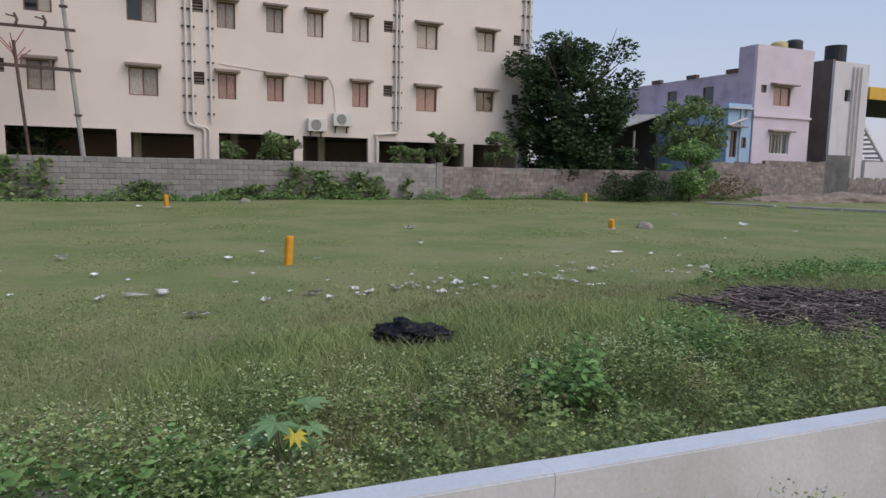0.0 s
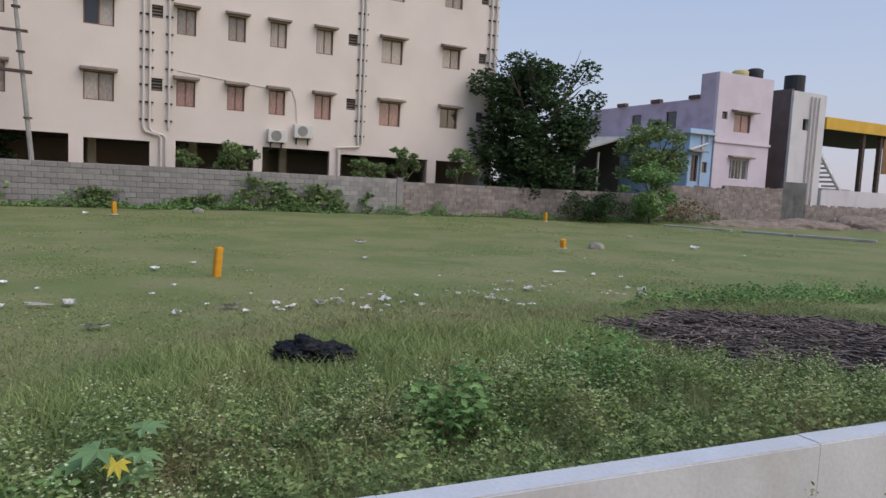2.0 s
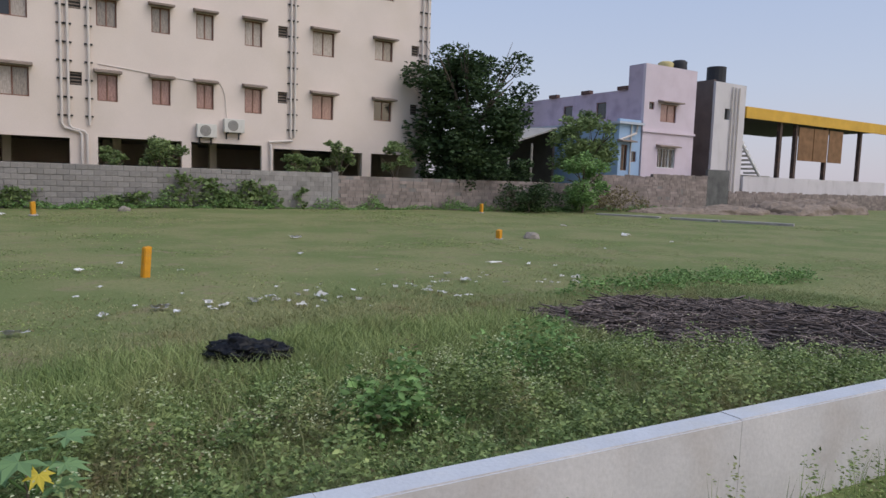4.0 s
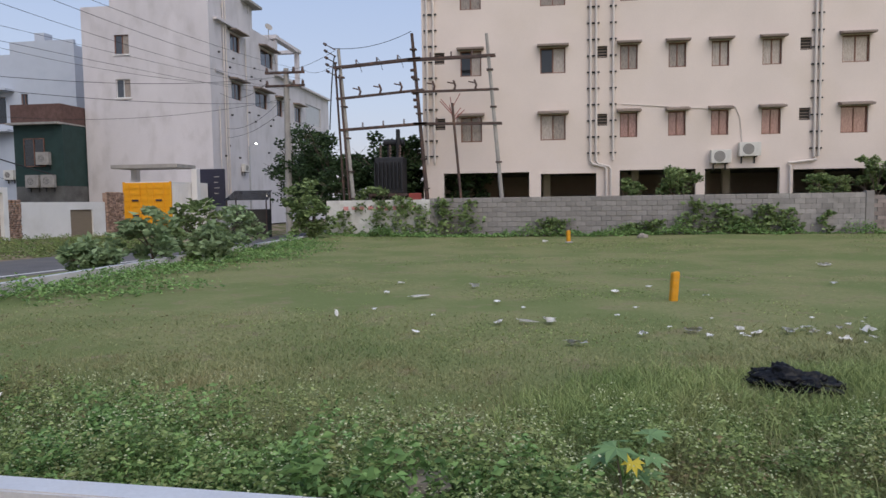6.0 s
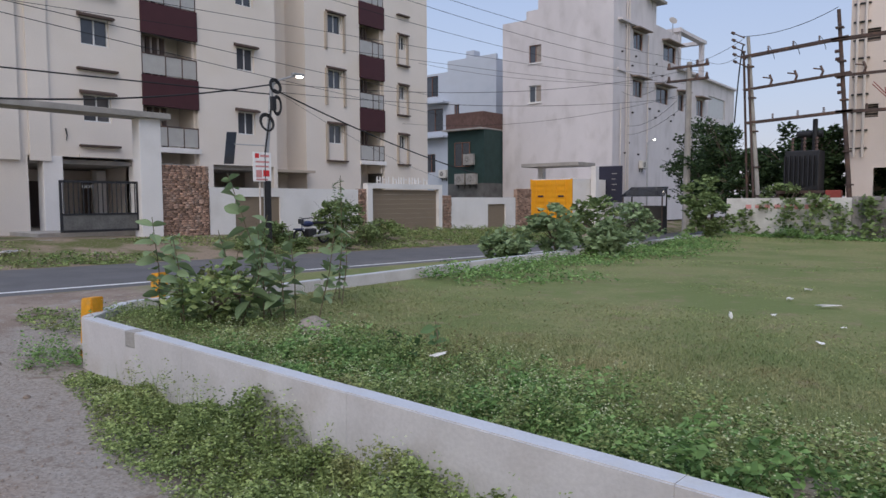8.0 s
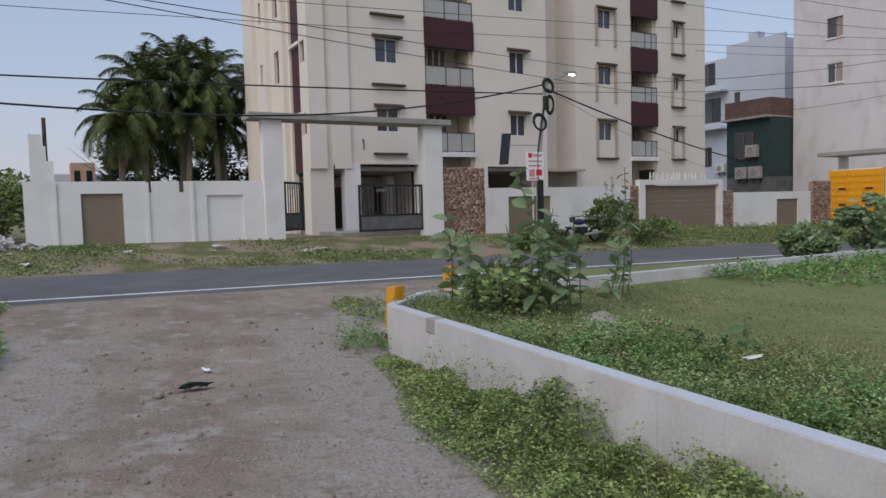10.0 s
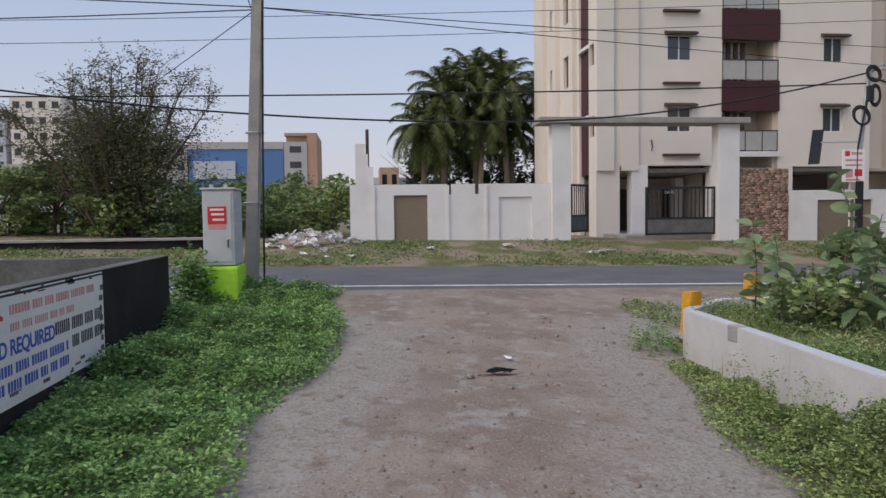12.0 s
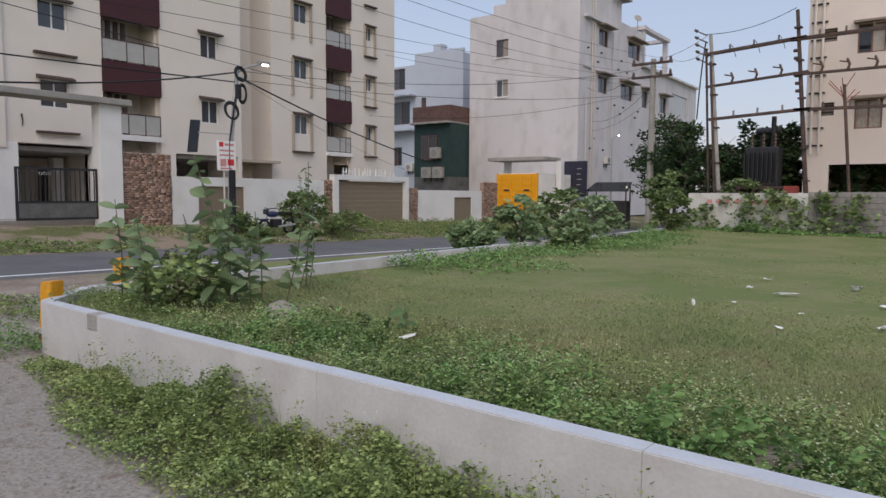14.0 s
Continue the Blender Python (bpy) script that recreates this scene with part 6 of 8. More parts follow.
def palm(base, top, seed, fronds=20, length=3.0, label="coconut palm with drooping fronds behind the compound wall"):
    rng = random.Random(seed)
    t = thing("palm_tree", base, label, "palm tree", "palms behind the wall")
    b = Vector(base)
    crown = Vector((base[0] + rng.uniform(-0.6, 0.6), base[1] + rng.uniform(-0.5, 0.5), top))
    bm = bmesh.new()
    tube(bm, [b - Vector((0, 0, 0.3)), b.lerp(crown, 0.4) + Vector((0.15, 0.1, 0)), crown], 0.2, 0.13, 9)
    part("trunk", bm, M["palebark"], t)
    verts, faces = [], []
    for i in range(fronds):
        a = i * 2.4 + rng.uniform(-0.25, 0.25)
        lift = radians(82 - 118 * ((i + 0.5) / fronds) + rng.uniform(-10, 10))   # young fronds stand, old ones hang
        L = length * rng.uniform(0.8, 1.1)
        flat = Vector((math.cos(a), math.sin(a), 0))
        side = Vector((-flat.y, flat.x, 0))
        p, pts = crown.copy(), [crown.copy()]
        for k in range(12):
            p = p + (flat * math.cos(lift) + Vector((0, 0, math.sin(lift)))) * L / 12
            lift -= (0.05 + 0.012 * k) * (1.0 + 0.5 * max(math.cos(lift), 0))
            pts.append(p.copy())
        for k in range(12):
            p, q = pts[k], pts[k + 1]
            along = (q - p).normalized()
            n0 = len(verts)
            verts += [p + side * 0.028, p - side * 0.028, q - side * 0.02, q + side * 0.02]
            faces += [(n0, n0 + 1, n0 + 2), (n0, n0 + 2, n0 + 3)]
            if k == 0:
                continue
            for j in range(6):
                o = p.lerp(q, j / 6)
                w = 0.78 * math.sin(math.pi * (0.14 + 0.80 * (k + j / 6) / 12)) + 0.06
                for sg in (-1, 1):
                    tip = o + side * sg * w * rng.uniform(0.5, 0.75) + along * w * 0.55 - Vector((0, 0, w * rng.uniform(0.15, 0.55)))
                    n0 = len(verts)
                    verts += [o - along * 0.032, o + along * 0.032, tip]
                    faces.append((n0, n0 + 1, n0 + 2))
    ob = from_arrays("crown", np.array([tuple(v) for v in verts]) - np.array(base), [f for f in faces], M["palmleaf"], t)
    for i in range(5):
        bm = bmesh.new()
        c = crown + Vector((0.25 * math.cos(i * 1.3), 0.25 * math.sin(i * 1.3), -0.3))
        bmesh.ops.create_icosphere(bm, subdivisions=1, radius=0.13, matrix=Matrix.Translation(c))
        part("coconut", bm, M["khaki"], t)


for i, (x, y, z) in enumerate(((-39.5, 3.0, 8.3), (-40.0, 5.0, 9.4), (-39.5, 6.9, 8.8), (-41.5, 9.2, 8.6), (-38.5, 1.7, 6.3), (-39.0, 5.0, 6.9), (-41.0, 7.6, 6.6), (-42.0, 3.4, 6.0))):
    palm((x, y, 0.6), z, 20 + i, 40, 3.1 - 0.3 * (i > 3))

for x, y, top, r in ((-43.5, 2.6, 6.0, 2.6), (-44.5, 6.4, 7.2, 3.0), (-46, 10.0, 7.2, 2.8)):
    tree("tree", (x, y, 0.6), top, r, "dark leafy tree behind the palms", clumps=44, per=110, low=0.0, seed=int(y), leaf_size=0.26)

tree("tree", (21.7, 29.9, 0.2), 9.5, 3.35, "dark green broad-leaved tree behind the block wall", clumps=110, per=210, low=0.02, seed=3, leaf_size=0.24)
tree("bush", (24.4, 29.9, 0.2), 3.6, 1.5, "dark leafy bush beside the tree behind the block wall", "treeleaf", 0.2, 30, 100, 0.0, 46, category="bush")
tree("bush", (20.4, 29.9, 0.2), 3.2, 1.4, "dark leafy bush under the tree behind the block wall", "treeleaf", 0.2, 30, 100, 0.0, 45, category="bush")
for i, (x, top, r) in enumerate(((6.4, 3.45, 1.0), (12.4, 2.9, 0.9), (14.2, 3.4, 0.85), (17.2, 3.6, 1.0), (4.6, 2.6, 0.6))):
    tree("small_tree", (x, 29.7, 0.3), top, r, "young leafy tree between the wall and the building", "bushleaf", 0.15, 16, 90, 0.45, 30 + i, category="tree")
tree("bush", (26.8, 26.6, 0.15), 3.4, 1.55, "bright green climbing bush at the wall", "creeper", 0.18, 36, 110, 0.0, 41, category="bush")
tree("bush", (23.6, 27.2, 0.15), 1.75, 1.9, "dark tangled bush at the wall", "treeleaf", 0.15, 34, 90, 0.0, 42, category="bush")
tree("bush", (29.6, 27.0, 0.15), 1.6, 1.9, "dry brown tangled bush at the wall", "dryleaf", 0.13, 20, 70, 0.0, 43, category="bush")
tree("tree", (31.6, 31.6, 0.2), 6.7, 2.3, "feathery green tree in front of the blue house", "bushleaf", 0.26, 46, 100, 0.3, 44)
for i, (x, y, top, r) in enumerate(((-15.0, 45, 7.2, 2.9), (-11.0, 38, 6.2, 2.5), (-7.4, 35.5, 5.6, 2.2), (-16.0, 50, 6.4, 2.6), (-5.8, 33.2, 5.6, 1.5))):
    tree("tree", (x, y, 0), top, r, "dark leafy tree behind the whitewashed wall", clumps=44, per=110, low=0.15, seed=50 + i, leaf_size=0.24)
tree("shrub", (-8.3, 25.8, 0.2), 2.7, 1.0, "leafy shrub at the corner of the plot", "bushleaf", 0.2, 26, 60, 0.05, 61, category="shrub")
for i, (x, y, top, r) in enumerate(((-8.9, 15.4, 1.65, 0.9), (-8.6, 17.2, 1.85, 1.1), (-7.7, 16.3, 1.2, 0.7), (-8.6, 20.0, 1.7, 0.9), (-9.3, 13.6, 0.9, 0.6))):
    tree("shrub", (x, y, 0.1), top, r, "broad-leaved roadside shrub growing over the low wall", "milkleaf" if i != 1 else "bushleaf", 0.20, 24, 40, 0.0, 70 + i, category="shrub", n=7)
for i, (x, y, top, r) in enumerate(((-6.3, 32.8, 4.9, 1.6), (-2.8, 33.2, 4.0, 1.4), (-8.8, 33.0, 4.3, 1.4))):
    tree("tree", (x, y, 0), top, r, "dark leafy tree round the transformer yard", clumps=34, per=110, low=0.1, seed=140 + i, leaf_size=0.2)
tree("bush", (-6.3, 29.2, 0.1), 2.7, 1.1, "leafy bush before the transformer", "bushleaf", 0.15, 22, 80, 0.2, 146, category="bush")
# scrub across the road
for i in range(26):
    r = random.Random(100 + i)
    x, y = -26.2 - (i % 2) * 3.5 - r.uniform(0, 1.5), -2.6 - i * 1.05 + r.uniform(-0.5, 0.5)
    tree("bush", (x, y, 0.6), r.uniform(2.8, 3.5) + 1.0 * min(1.0, max(0.0, (-y - 9) / 5)), r.uniform(1.7, 2.4), "dense green scrub bush on waste ground across the road", "bushleaf" if i % 4 else "weed", 0.2, 30, 85, 0.0, 120 + i, category="bush")


def bare_tree():
    rng = random.Random(8)
    c = Vector((-26.5, -10.5, 0.5))
    t = thing("tree", c, "sparse many-stemmed tree with small pale leaves and fine bare twigs", "tree")
    bm, tips = bmesh.new(), []
    for i in range(26):
        a = i * 2.4 + rng.uniform(-0.3, 0.3)
        s = rng.uniform(0.8, 4.6)
        base = c + Vector((0.4 * math.cos(a), 0.4 * math.sin(a), 0))
        tip = c + Vector((s * 0.6 * math.cos(a), s * math.sin(a), rng.uniform(6.0, 7.3) - 0.10 * s * s * 0.9))
        mid = base.lerp(tip, 0.5) + Vector((0, 0, 0.5))
        tube(bm, [base, mid, tip], 0.08, 0.012, 5)
        for _ in range(12):
            o = mid.lerp(tip, rng.uniform(0, 1))
            out = (o - c).normalized()
            e = o + Vector((rng.uniform(-0.7, 0.7), rng.uniform(-0.8, 0.8) + out.y * 0.7, rng.uniform(-0.2, 0.9)))
            tube(bm, [o, o.lerp(e, 0.5) + Vector((0, 0, 0.08)), e], 0.016, 0.005, 4)
            tips += [o.lerp(e, k / 6) for k in range(1, 7)]
            for _ in range(3):
                h = o.lerp(e, rng.uniform(0.3, 1))
                g = h + Vector((rng.uniform(-0.4, 0.4), rng.uniform(-0.45, 0.45), rng.uniform(-0.1, 0.45)))
                tube(bm, [h, g], 0.007, 0.003, 3)
                tips += [h.lerp(g, k / 3) for k in range(1, 4)]
    part("trunk", bm, M["bark"], t)
    nr = np.random.default_rng(8)
    p = np.array([tuple(q) for q in tips])
    p = np.repeat(p, 2, 0) + nr.normal(size=(len(p) * 2, 3)) * 0.08
    core = np.stack([nr.normal(c.x, 0.9, 30000), nr.normal(c.y + 0.1, 1.15, 30000), nr.normal(4.0, 0.85, 30000)], 1)
    v, f = leaf_cloud(np.concatenate([p, core]), 0.10, nr, 0.3, 0.5)
    from_arrays("crown", v - np.array(t.location), f, M["thinleaf"], t)


bare_tree()


def big_leaf(bm, base, direction, size, droop=0.25, wide=0.62, roll=0.0):
    """A broad oval leaf with a folded midrib."""
    d = Vector(direction).normalized()
    side = (Matrix.Rotation(roll, 3, d) @ d.cross(Vector((0, 0, 1)))).normalized()
    up = side.cross(d)
    rows = []
    for k in range(6):
        s = k / 5
        w = size * wide * 0.5 * math.sin(math.pi * (0.08 + 0.9 * s)) ** 0.8
        c = Vector(base) + d * size * s - Vector((0, 0, size * droop * s * s))
        rows.append([bm.verts.new(c - side * w + up * w * 0.3), bm.verts.new(c), bm.verts.new(c + side * w + up * w * 0.3)])
    for a, b in zip(rows, rows[1:]):
        bm.faces.new((a[0], a[1], b[1], b[0]))
        bm.faces.new((a[1], a[2], b[2], b[1]))


def milkweed(base, heights, label, seed, spread=0.5, leaf=0.24, mat_name="milkleaf"):
    """Upright stems with opposite pairs of broad grey-green leaves."""
    rng = random.Random(seed)
    t = thing("milkweed_plant", base, label, "plant", "tall weeds by the low wall")
    for h in heights:
        a = rng.uniform(0, math.tau)
        b = Vector(base) + Vector((rng.uniform(-spread, spread), rng.uniform(-spread, spread), -0.05))
        out = 0.12 + 0.22 * rng.random() * h
        top = b + Vector((out * math.cos(a), out * math.sin(a), h * rng.uniform(0.88, 1.0)))
        bm = bmesh.new()
        tube(bm, [b, b.lerp(top, 0.5) + Vector((0.02, 0.03, 0)), top], 0.010, 0.005, 6)
        st = part("stem", bm, M["redstem"], t)
        n = max(4, int(h / 0.13))
        for k in range(n):
            s = 0.18 + 0.82 * k / n
            p = b.lerp(top, s)
            ang = a + (k % 2) * 1.57 + rng.uniform(-0.6, 0.6)
            for sg in (0, math.pi):
                d = Vector((math.cos(ang + sg), math.sin(ang + sg), rng.uniform(-0.3, 0.9)))
                bm = bmesh.new()
                big_leaf(bm, p, d, leaf * rng.uniform(0.45, 1.1) * (1.0 - 0.3 * s), rng.uniform(0.1, 0.4), 0.62, rng.uniform(-1.1, 1.1))
                part("leaf", bm, M[mat_name], st)


milkweed((-6.9, 3.90, 0.28), (1.95, 1.45, 1.4, 1.3, 1.25, 1.0, 1.3, 0.8, 0.9, 1.15, 1.0), "tall milkweed with broad grey-green leaves inside the low wall", 5, 0.7, 0.30)
milkweed((-6.6, 4.3, 0.25), (1.1, 1.3, 0.8, 1.25, 0.9), "young milkweed with broad grey-green leaves", 6, 0.5, 0.31)
milkweed((-7.3, 6.2, 0.22), (2.1, 1.2, 0.8), "thin tall weed stalk with small leaves", 7, 0.25, 0.2)
milkweed((-3.9, 4.1, 0.2), (0.36, 0.3, 0.4, 0.28), "dark green bushy weed in the grass", 9, 0.25, 0.2, "castorleaf")
tree("shrub", (-6.85, 3.7, 0.25), 0.95, 0.8, "leafy undergrowth at the corner of the low wall", "weed", 0.10, 20, 44, 0.0, 90, category="shrub", n=6)
tree("shrub", (-20.6, 18.0, 0.1), 2.1, 1.1, "tangled roadside bush before the compound wall", "bushleaf", 0.13, 26, 120, 0.0, 91, category="shrub")
tree("shrub", (-20.9, 15.2, 0.1), 1.0, 0.9, "low roadside bush round the sign post", "bushleaf", 0.12, 18, 100, 0.0, 92, category="shrub")
tree("shrub", (-20.6, 20.6, 0.0), 0.9, 1.2, "low roadside weeds before the compound wall", "weed", 0.12, 18, 100, 0.0, 93, category="shrub")
for i, (x, y, top, r) in enumerate(((-19.4, 13.3, 0.95, 0.8), (-19.3, 15.0, 0.42, 0.5), (-19.5, 18.7, 1.25, 0.9), (-19.2, 17.3, 0.35, 0.4))):
    tree("shrub", (x, y, 0.0), top, r, "leafy roadside weeds round the parked motorcycle", "bushleaf", 0.12, 16, 80, 0.0, 95 + i, category="shrub")
milkweed((-20.2, 17.9, 0.1), (3.0, 2.6), "tall creeper-grown stalk beside the road", 12, 0.3, 0.22)


def castor_plant():
    t = thing("castor_plant", (1.01, 2.80, 0.22), "young castor plant with lobed leaves, one yellow", "plant")
    rng = random.Random(2)
    for k in range(9):
        a = k * 2.4
        r = 0.08 + 0.03 * (k % 3) + (0.05 if k == 2 else 0)
        c = Vector((1.01 + r * math.cos(a), 2.80 + r * math.sin(a), 0.30 + 0.024 * k + (0.09 if k == 2 else 0)))
        bm = bmesh.new()
        tube(bm, [(1.01, 2.80, 0.2), (1.01 + 0.1 * r * math.cos(a), 2.80, 0.28), tuple(c)], 0.006, 0.004, 5)
        st = part("leaf_stalk", bm, M["creeper"], t)
        bm = bmesh.new()
        d = Vector((math.cos(a), math.sin(a), -0.1)).normalized()
        side = Vector((-d.y, d.x, 0))
        up_tilt = Vector((0, 0, rng.uniform(-0.65, 0.25) - (0.6 if k == 2 else 0)))
        hub = bm.verts.new(c)
        rim = []
        size = rng.uniform(0.11, 0.155) * (0.52 if k == 2 else 1)
        for j in range(15):
            ang = -2.80 + 5.0 * j / 14
            q = size * (1.0 if j % 2 == 0 else 0.55) * (1 - 0.12 * abs(ang))
            rim.append(bm.verts.new(c + d * q * math.cos(ang) + side * q * math.sin(ang) + Vector((0, 0, (-0.10 if j % 2 == 0 else 0.06) * q)) + up_tilt * q * math.cos(ang)))
        for u, v in zip(rim, rim[1:]):
            bm.faces.new((hub, u, v))
        part("leaf", bm, M["yellowleaf"] if k == 2 else M["castorleaf"], st, "yellowed lobed leaf" if k == 2 else "")
    bm = bmesh.new()
    tube(bm, [(1.01, 2.80, 0.1), (0.98, 2.80, 0.40)], 0.012, 0.006, 6)
    part("stem", bm, M["palebark"], t)


castor_plant()


# ---- ground cover ----
def scatter(rng, n, x0, x1, y0, y1):
    return rng.uniform(x0, x1, n), rng.uniform(y0, y1, n)


def twig_zone(x, y):
    """1 inside the heap of dry stalks."""
    u, w = (x - 7.75) * 0.766 - (y - 3.75) * 0.643, (x - 7.75) * 0.643 + (y - 3.75) * 0.766
    return (u / 2.3) ** 2 + (w / 1.45) ** 2 + 0.28 * lumps(x, y, 0.45, 61)


def grasses():
    rng = np.random.default_rng(5)
    out = []
    for n, x0, x1, y0, y1, h, w, lean in ((240000, -8.2, 11, 1.7, 9.0, 0.060, 0.0042, 2.5), (120000, -8.2, 11, 6.4, 13, 0.013, 0.005, 6.0), (52000, 11, 24, 2, 13, 0.020, 0.007, 5.0),
                                          (80000, -8.2, 26, 13, 20, 0.013, 0.008, 6.0), (70000, -8.2, 36, 20, 28.2, 0.016, 0.011, 6.0)):
        x, y = scatter(rng, n, x0, x1, y0, y1)
        if lean < 3:
            thin = rng.uniform(0, 1, n) < np.clip((9.0 - y) / 3.0, 0, 1)
            x, y, n = x[thin], y[thin], int(thin.sum())
        keep = (y > kerb_y(x) + 0.02) & (twig_zone(x, y) > 1.05)
        bare = lumps(x * 0.6, y, 1.3, 11) + 0.6 * lumps(x * 0.6, y, 0.4, 12)
        far = np.clip((y - 5.5) / 4, 0, 1)
        keep &= rng.uniform(0, 1, n) < np.clip(1.05 - far * np.clip(bare * 1.2 + 0.45, 0, 1) * 0.97, 0.05, 1)
        x, y = x[keep], y[keep]
        hh = h * (1 + 0.45 * lumps(x, y, 1.1, 13)) * (1 + 0.7 * np.clip(1 - np.abs(y - 4.8) / 2.2, 0, 1) * (x > 2))
        v, f = blade_cloud(np.stack([x, y, ground_z(x, y) - 0.01], 1), np.clip(hh, 0.010, None), w, rng, lean)
        out.append((v, f))
    # long thin stalks standing through the weeds
    n = 24000
    x, y = scatter(rng, n, -8.2, 9.5, 1.7, 6.4)
    keep = (y > kerb_y(x) + 0.03) & (twig_zone(x, y) > 1.1) & (rng.uniform(0, 1, n) < np.clip(0.3 + 0.6 * lumps(x, y, 0.7, 71) + 0.4 * (x > 1), 0, 1))
    x, y = x[keep], y[keep]
    out.append(blade_cloud(np.stack([x, y, ground_z(x, y)], 1), 0.19 * (1 + 0.4 * lumps(x, y, 0.5, 72)), 0.0026, rng, 0.9))
    # rank yellow-green grass near the bag and the heap
    n = 55000
    x, y = scatter(rng, n, 0.2, 7.6, 3.0, 6.4)
    d = np.clip(1.1 - ((x - 3.8) / 3.2) ** 2 - ((y - 4.75) / 1.35) ** 2 + 0.5 * lumps(x, y, 0.6, 73), 0, 1)
    keep = (rng.uniform(0, 1, n) < d) & (twig_zone(x, y) > 1.1) & (((x - 2.62) / 0.42) ** 2 + ((y - 5.0) / 0.3) ** 2 > 1)
    x, y, d = x[keep], y[keep], d[keep]
    v, f = blade_cloud(np.stack([x, y, ground_z(x, y)], 1), 0.10 + 0.12 * d, 0.0042, rng, 1.1)
    tagged(from_arrays("tall_grass", v, f, M["tallgrass"]), "rank yellow-green grass round the bag and the heap", "grass", kind="stuff")
    off, V, F = 0, [], []
    for v, f in out:
        V.append(v)
        F.append(f + off)
        off += len(v)
    tagged(from_arrays("grass", np.concatenate(V), np.concatenate(F), M["grass"]), "short green and straw-coloured grass over the plot", "grass", kind="stuff")


grasses()


def weeds(name, label, n, region, height, size, mat_name, seed, density, flowers=0):
    """Low leafy plants: leaves through the height of a bumpy canopy, with pale flower heads on top."""
    rng = np.random.default_rng(seed)
    x, y = scatter(rng, n, *region)
    d, hh = density(x, y)
    keep = rng.uniform(0, 1, n) < d
    x, y, hh = x[keep], y[keep], hh[keep]
    bump = np.clip(0.58 + 0.62 * lumps(x, y, 0.085, seed + 1) + 0.55 * lumps(x, y, 0.27, seed + 2), 0.06, 1.4)
    z = ground_z(x, y) + height * hh * bump * rng.uniform(0.08, 1, len(x)) ** 0.55
    v, f = leaf_cloud(np.stack([x, y, z], 1), size, rng, 0.55, 0.55)
    tagged(from_arrays(name, v, f, M[mat_name]), label, "weeds", kind="stuff")
    if flowers:
        pick = rng.choice(len(x), min(flowers, len(x)), replace=False)
        patch = lumps(x[pick], y[pick], 0.8, seed + 3) > -0.25
        pick = pick[patch]
        zf = ground_z(x[pick], y[pick]) + height * hh[pick] * bump[pick] * rng.uniform(0.95, 1.3, len(pick)) + 0.01
        v, f = leaf_cloud(np.stack([x[pick], y[pick], zf], 1), 0.0145, rng, 0.8, 0.95)
        tagged(from_arrays(name + "_flowers", v, f, M["flower"]), "tiny pale flower heads over the weeds", "flowers", kind="stuff")


def plot_weeds(x, y):
    edge = y - kerb_y(x)
    reach = 2.3 + 0.5 * lumps(x, y * 0 + 1, 1.5, 21) + np.clip((x - 0.5) * 0.4, 0, 0.75)
    d = np.clip((reach - edge) / 1.3, 0, 1) * (edge > 0.03) * (twig_zone(x, y) > 1.12)
    d = d * np.where(x < -5.2, 0.4, 1.0) * np.clip((x - 1.01) ** 2 + (y - 2.72) ** 2 > 0.09, 0.15, 1)
    return d * (0.75 + 0.25 * lumps(x, y, 0.6, 22)), np.clip(0.5 + 0.5 * d + 0.25 * lumps(x, y, 0.9, 23), 0.3, 1.4)


def outer_strip(x, y):
    edge = kerb_y(x) - 0.17 - y
    reach = np.clip(0.50 + 0.17 * (x + 6.9), 0.40, 1.2) + 0.16 * lumps(x, y * 0, 0.9, 31)
    d = np.clip((reach - edge) / 0.5, 0, 1) * (edge > 0) * (x < 6.5) * np.clip((x + 7.4) / 0.5, 0.0, 1)
    d *= np.clip((1.3 - x) / 0.9, 0.07, 1)
    return d, np.clip(d * 1.0 + 0.12 * lumps(x, y, 0.4, 32), 0.15, 1.05) * np.clip((x + 7.2) / 2.6, 0.4, 0.92)


def south_strip(x, y):
    edge = -2.45 - 0.08 * (-x - 4) * -1.0 - y + 0.25 * lumps(x, y * 0, 1.2, 41)
    d = np.clip(edge / 0.35, 0, 1) * (y > -4.42) * np.clip((x + 12.9) / 0.8, 0, 1) * np.clip((-0.8 - x + 0.35 * lumps(x * 0, y, 0.5, 44)) / 0.9, 0, 1)
    return d * (0.85 + 0.15 * lumps(x, y, 0.5, 42)), np.clip(0.7 + 0.4 * lumps(x, y, 0.8, 43) - np.clip(-(x + 10) / 2, 0, 1) * 0.3, 0.25, 1.4)


def patch(cx, cy, rx, ry):
    def d(x, y):
        q = ((x - cx) / rx) ** 2 + ((y - cy) / ry) ** 2 + 0.35 * lumps(x, y, 0.4, int(abs(cx * 7)))
        k = np.clip((1 - q) / 0.4, 0, 1)
        return k, np.clip(k, 0.2, 1.2)
    return d


weeds("plot_weeds", "low flowering weeds inside the white wall", 400000, (-8.2, 9.5, 1.6, 6.2), 0.27, 0.032, "weed", 201, plot_weeds, 15000)
def kerb_strip(x, y):
    edge = y - kerb_y(x)
    reach = 1.15 + 0.35 * lumps(x, y * 0, 0.8, 51) + 1.1 * np.clip(1 - np.abs(x + 3.6) / 2.2, 0, 1)
    d = np.clip((reach - edge) / 0.4, 0, 1) * (edge > 0.04) * np.clip((x + 5.6) / 0.9, 0, 1) * np.clip((1.2 - x) / 0.8, 0, 1)
    return d * np.clip(0.65 + 0.5 * lumps(x, y, 0.5, 52), 0.1, 1), np.clip(0.6 + 0.5 * lumps(x, y, 0.45, 53), 0.25, 1.4)


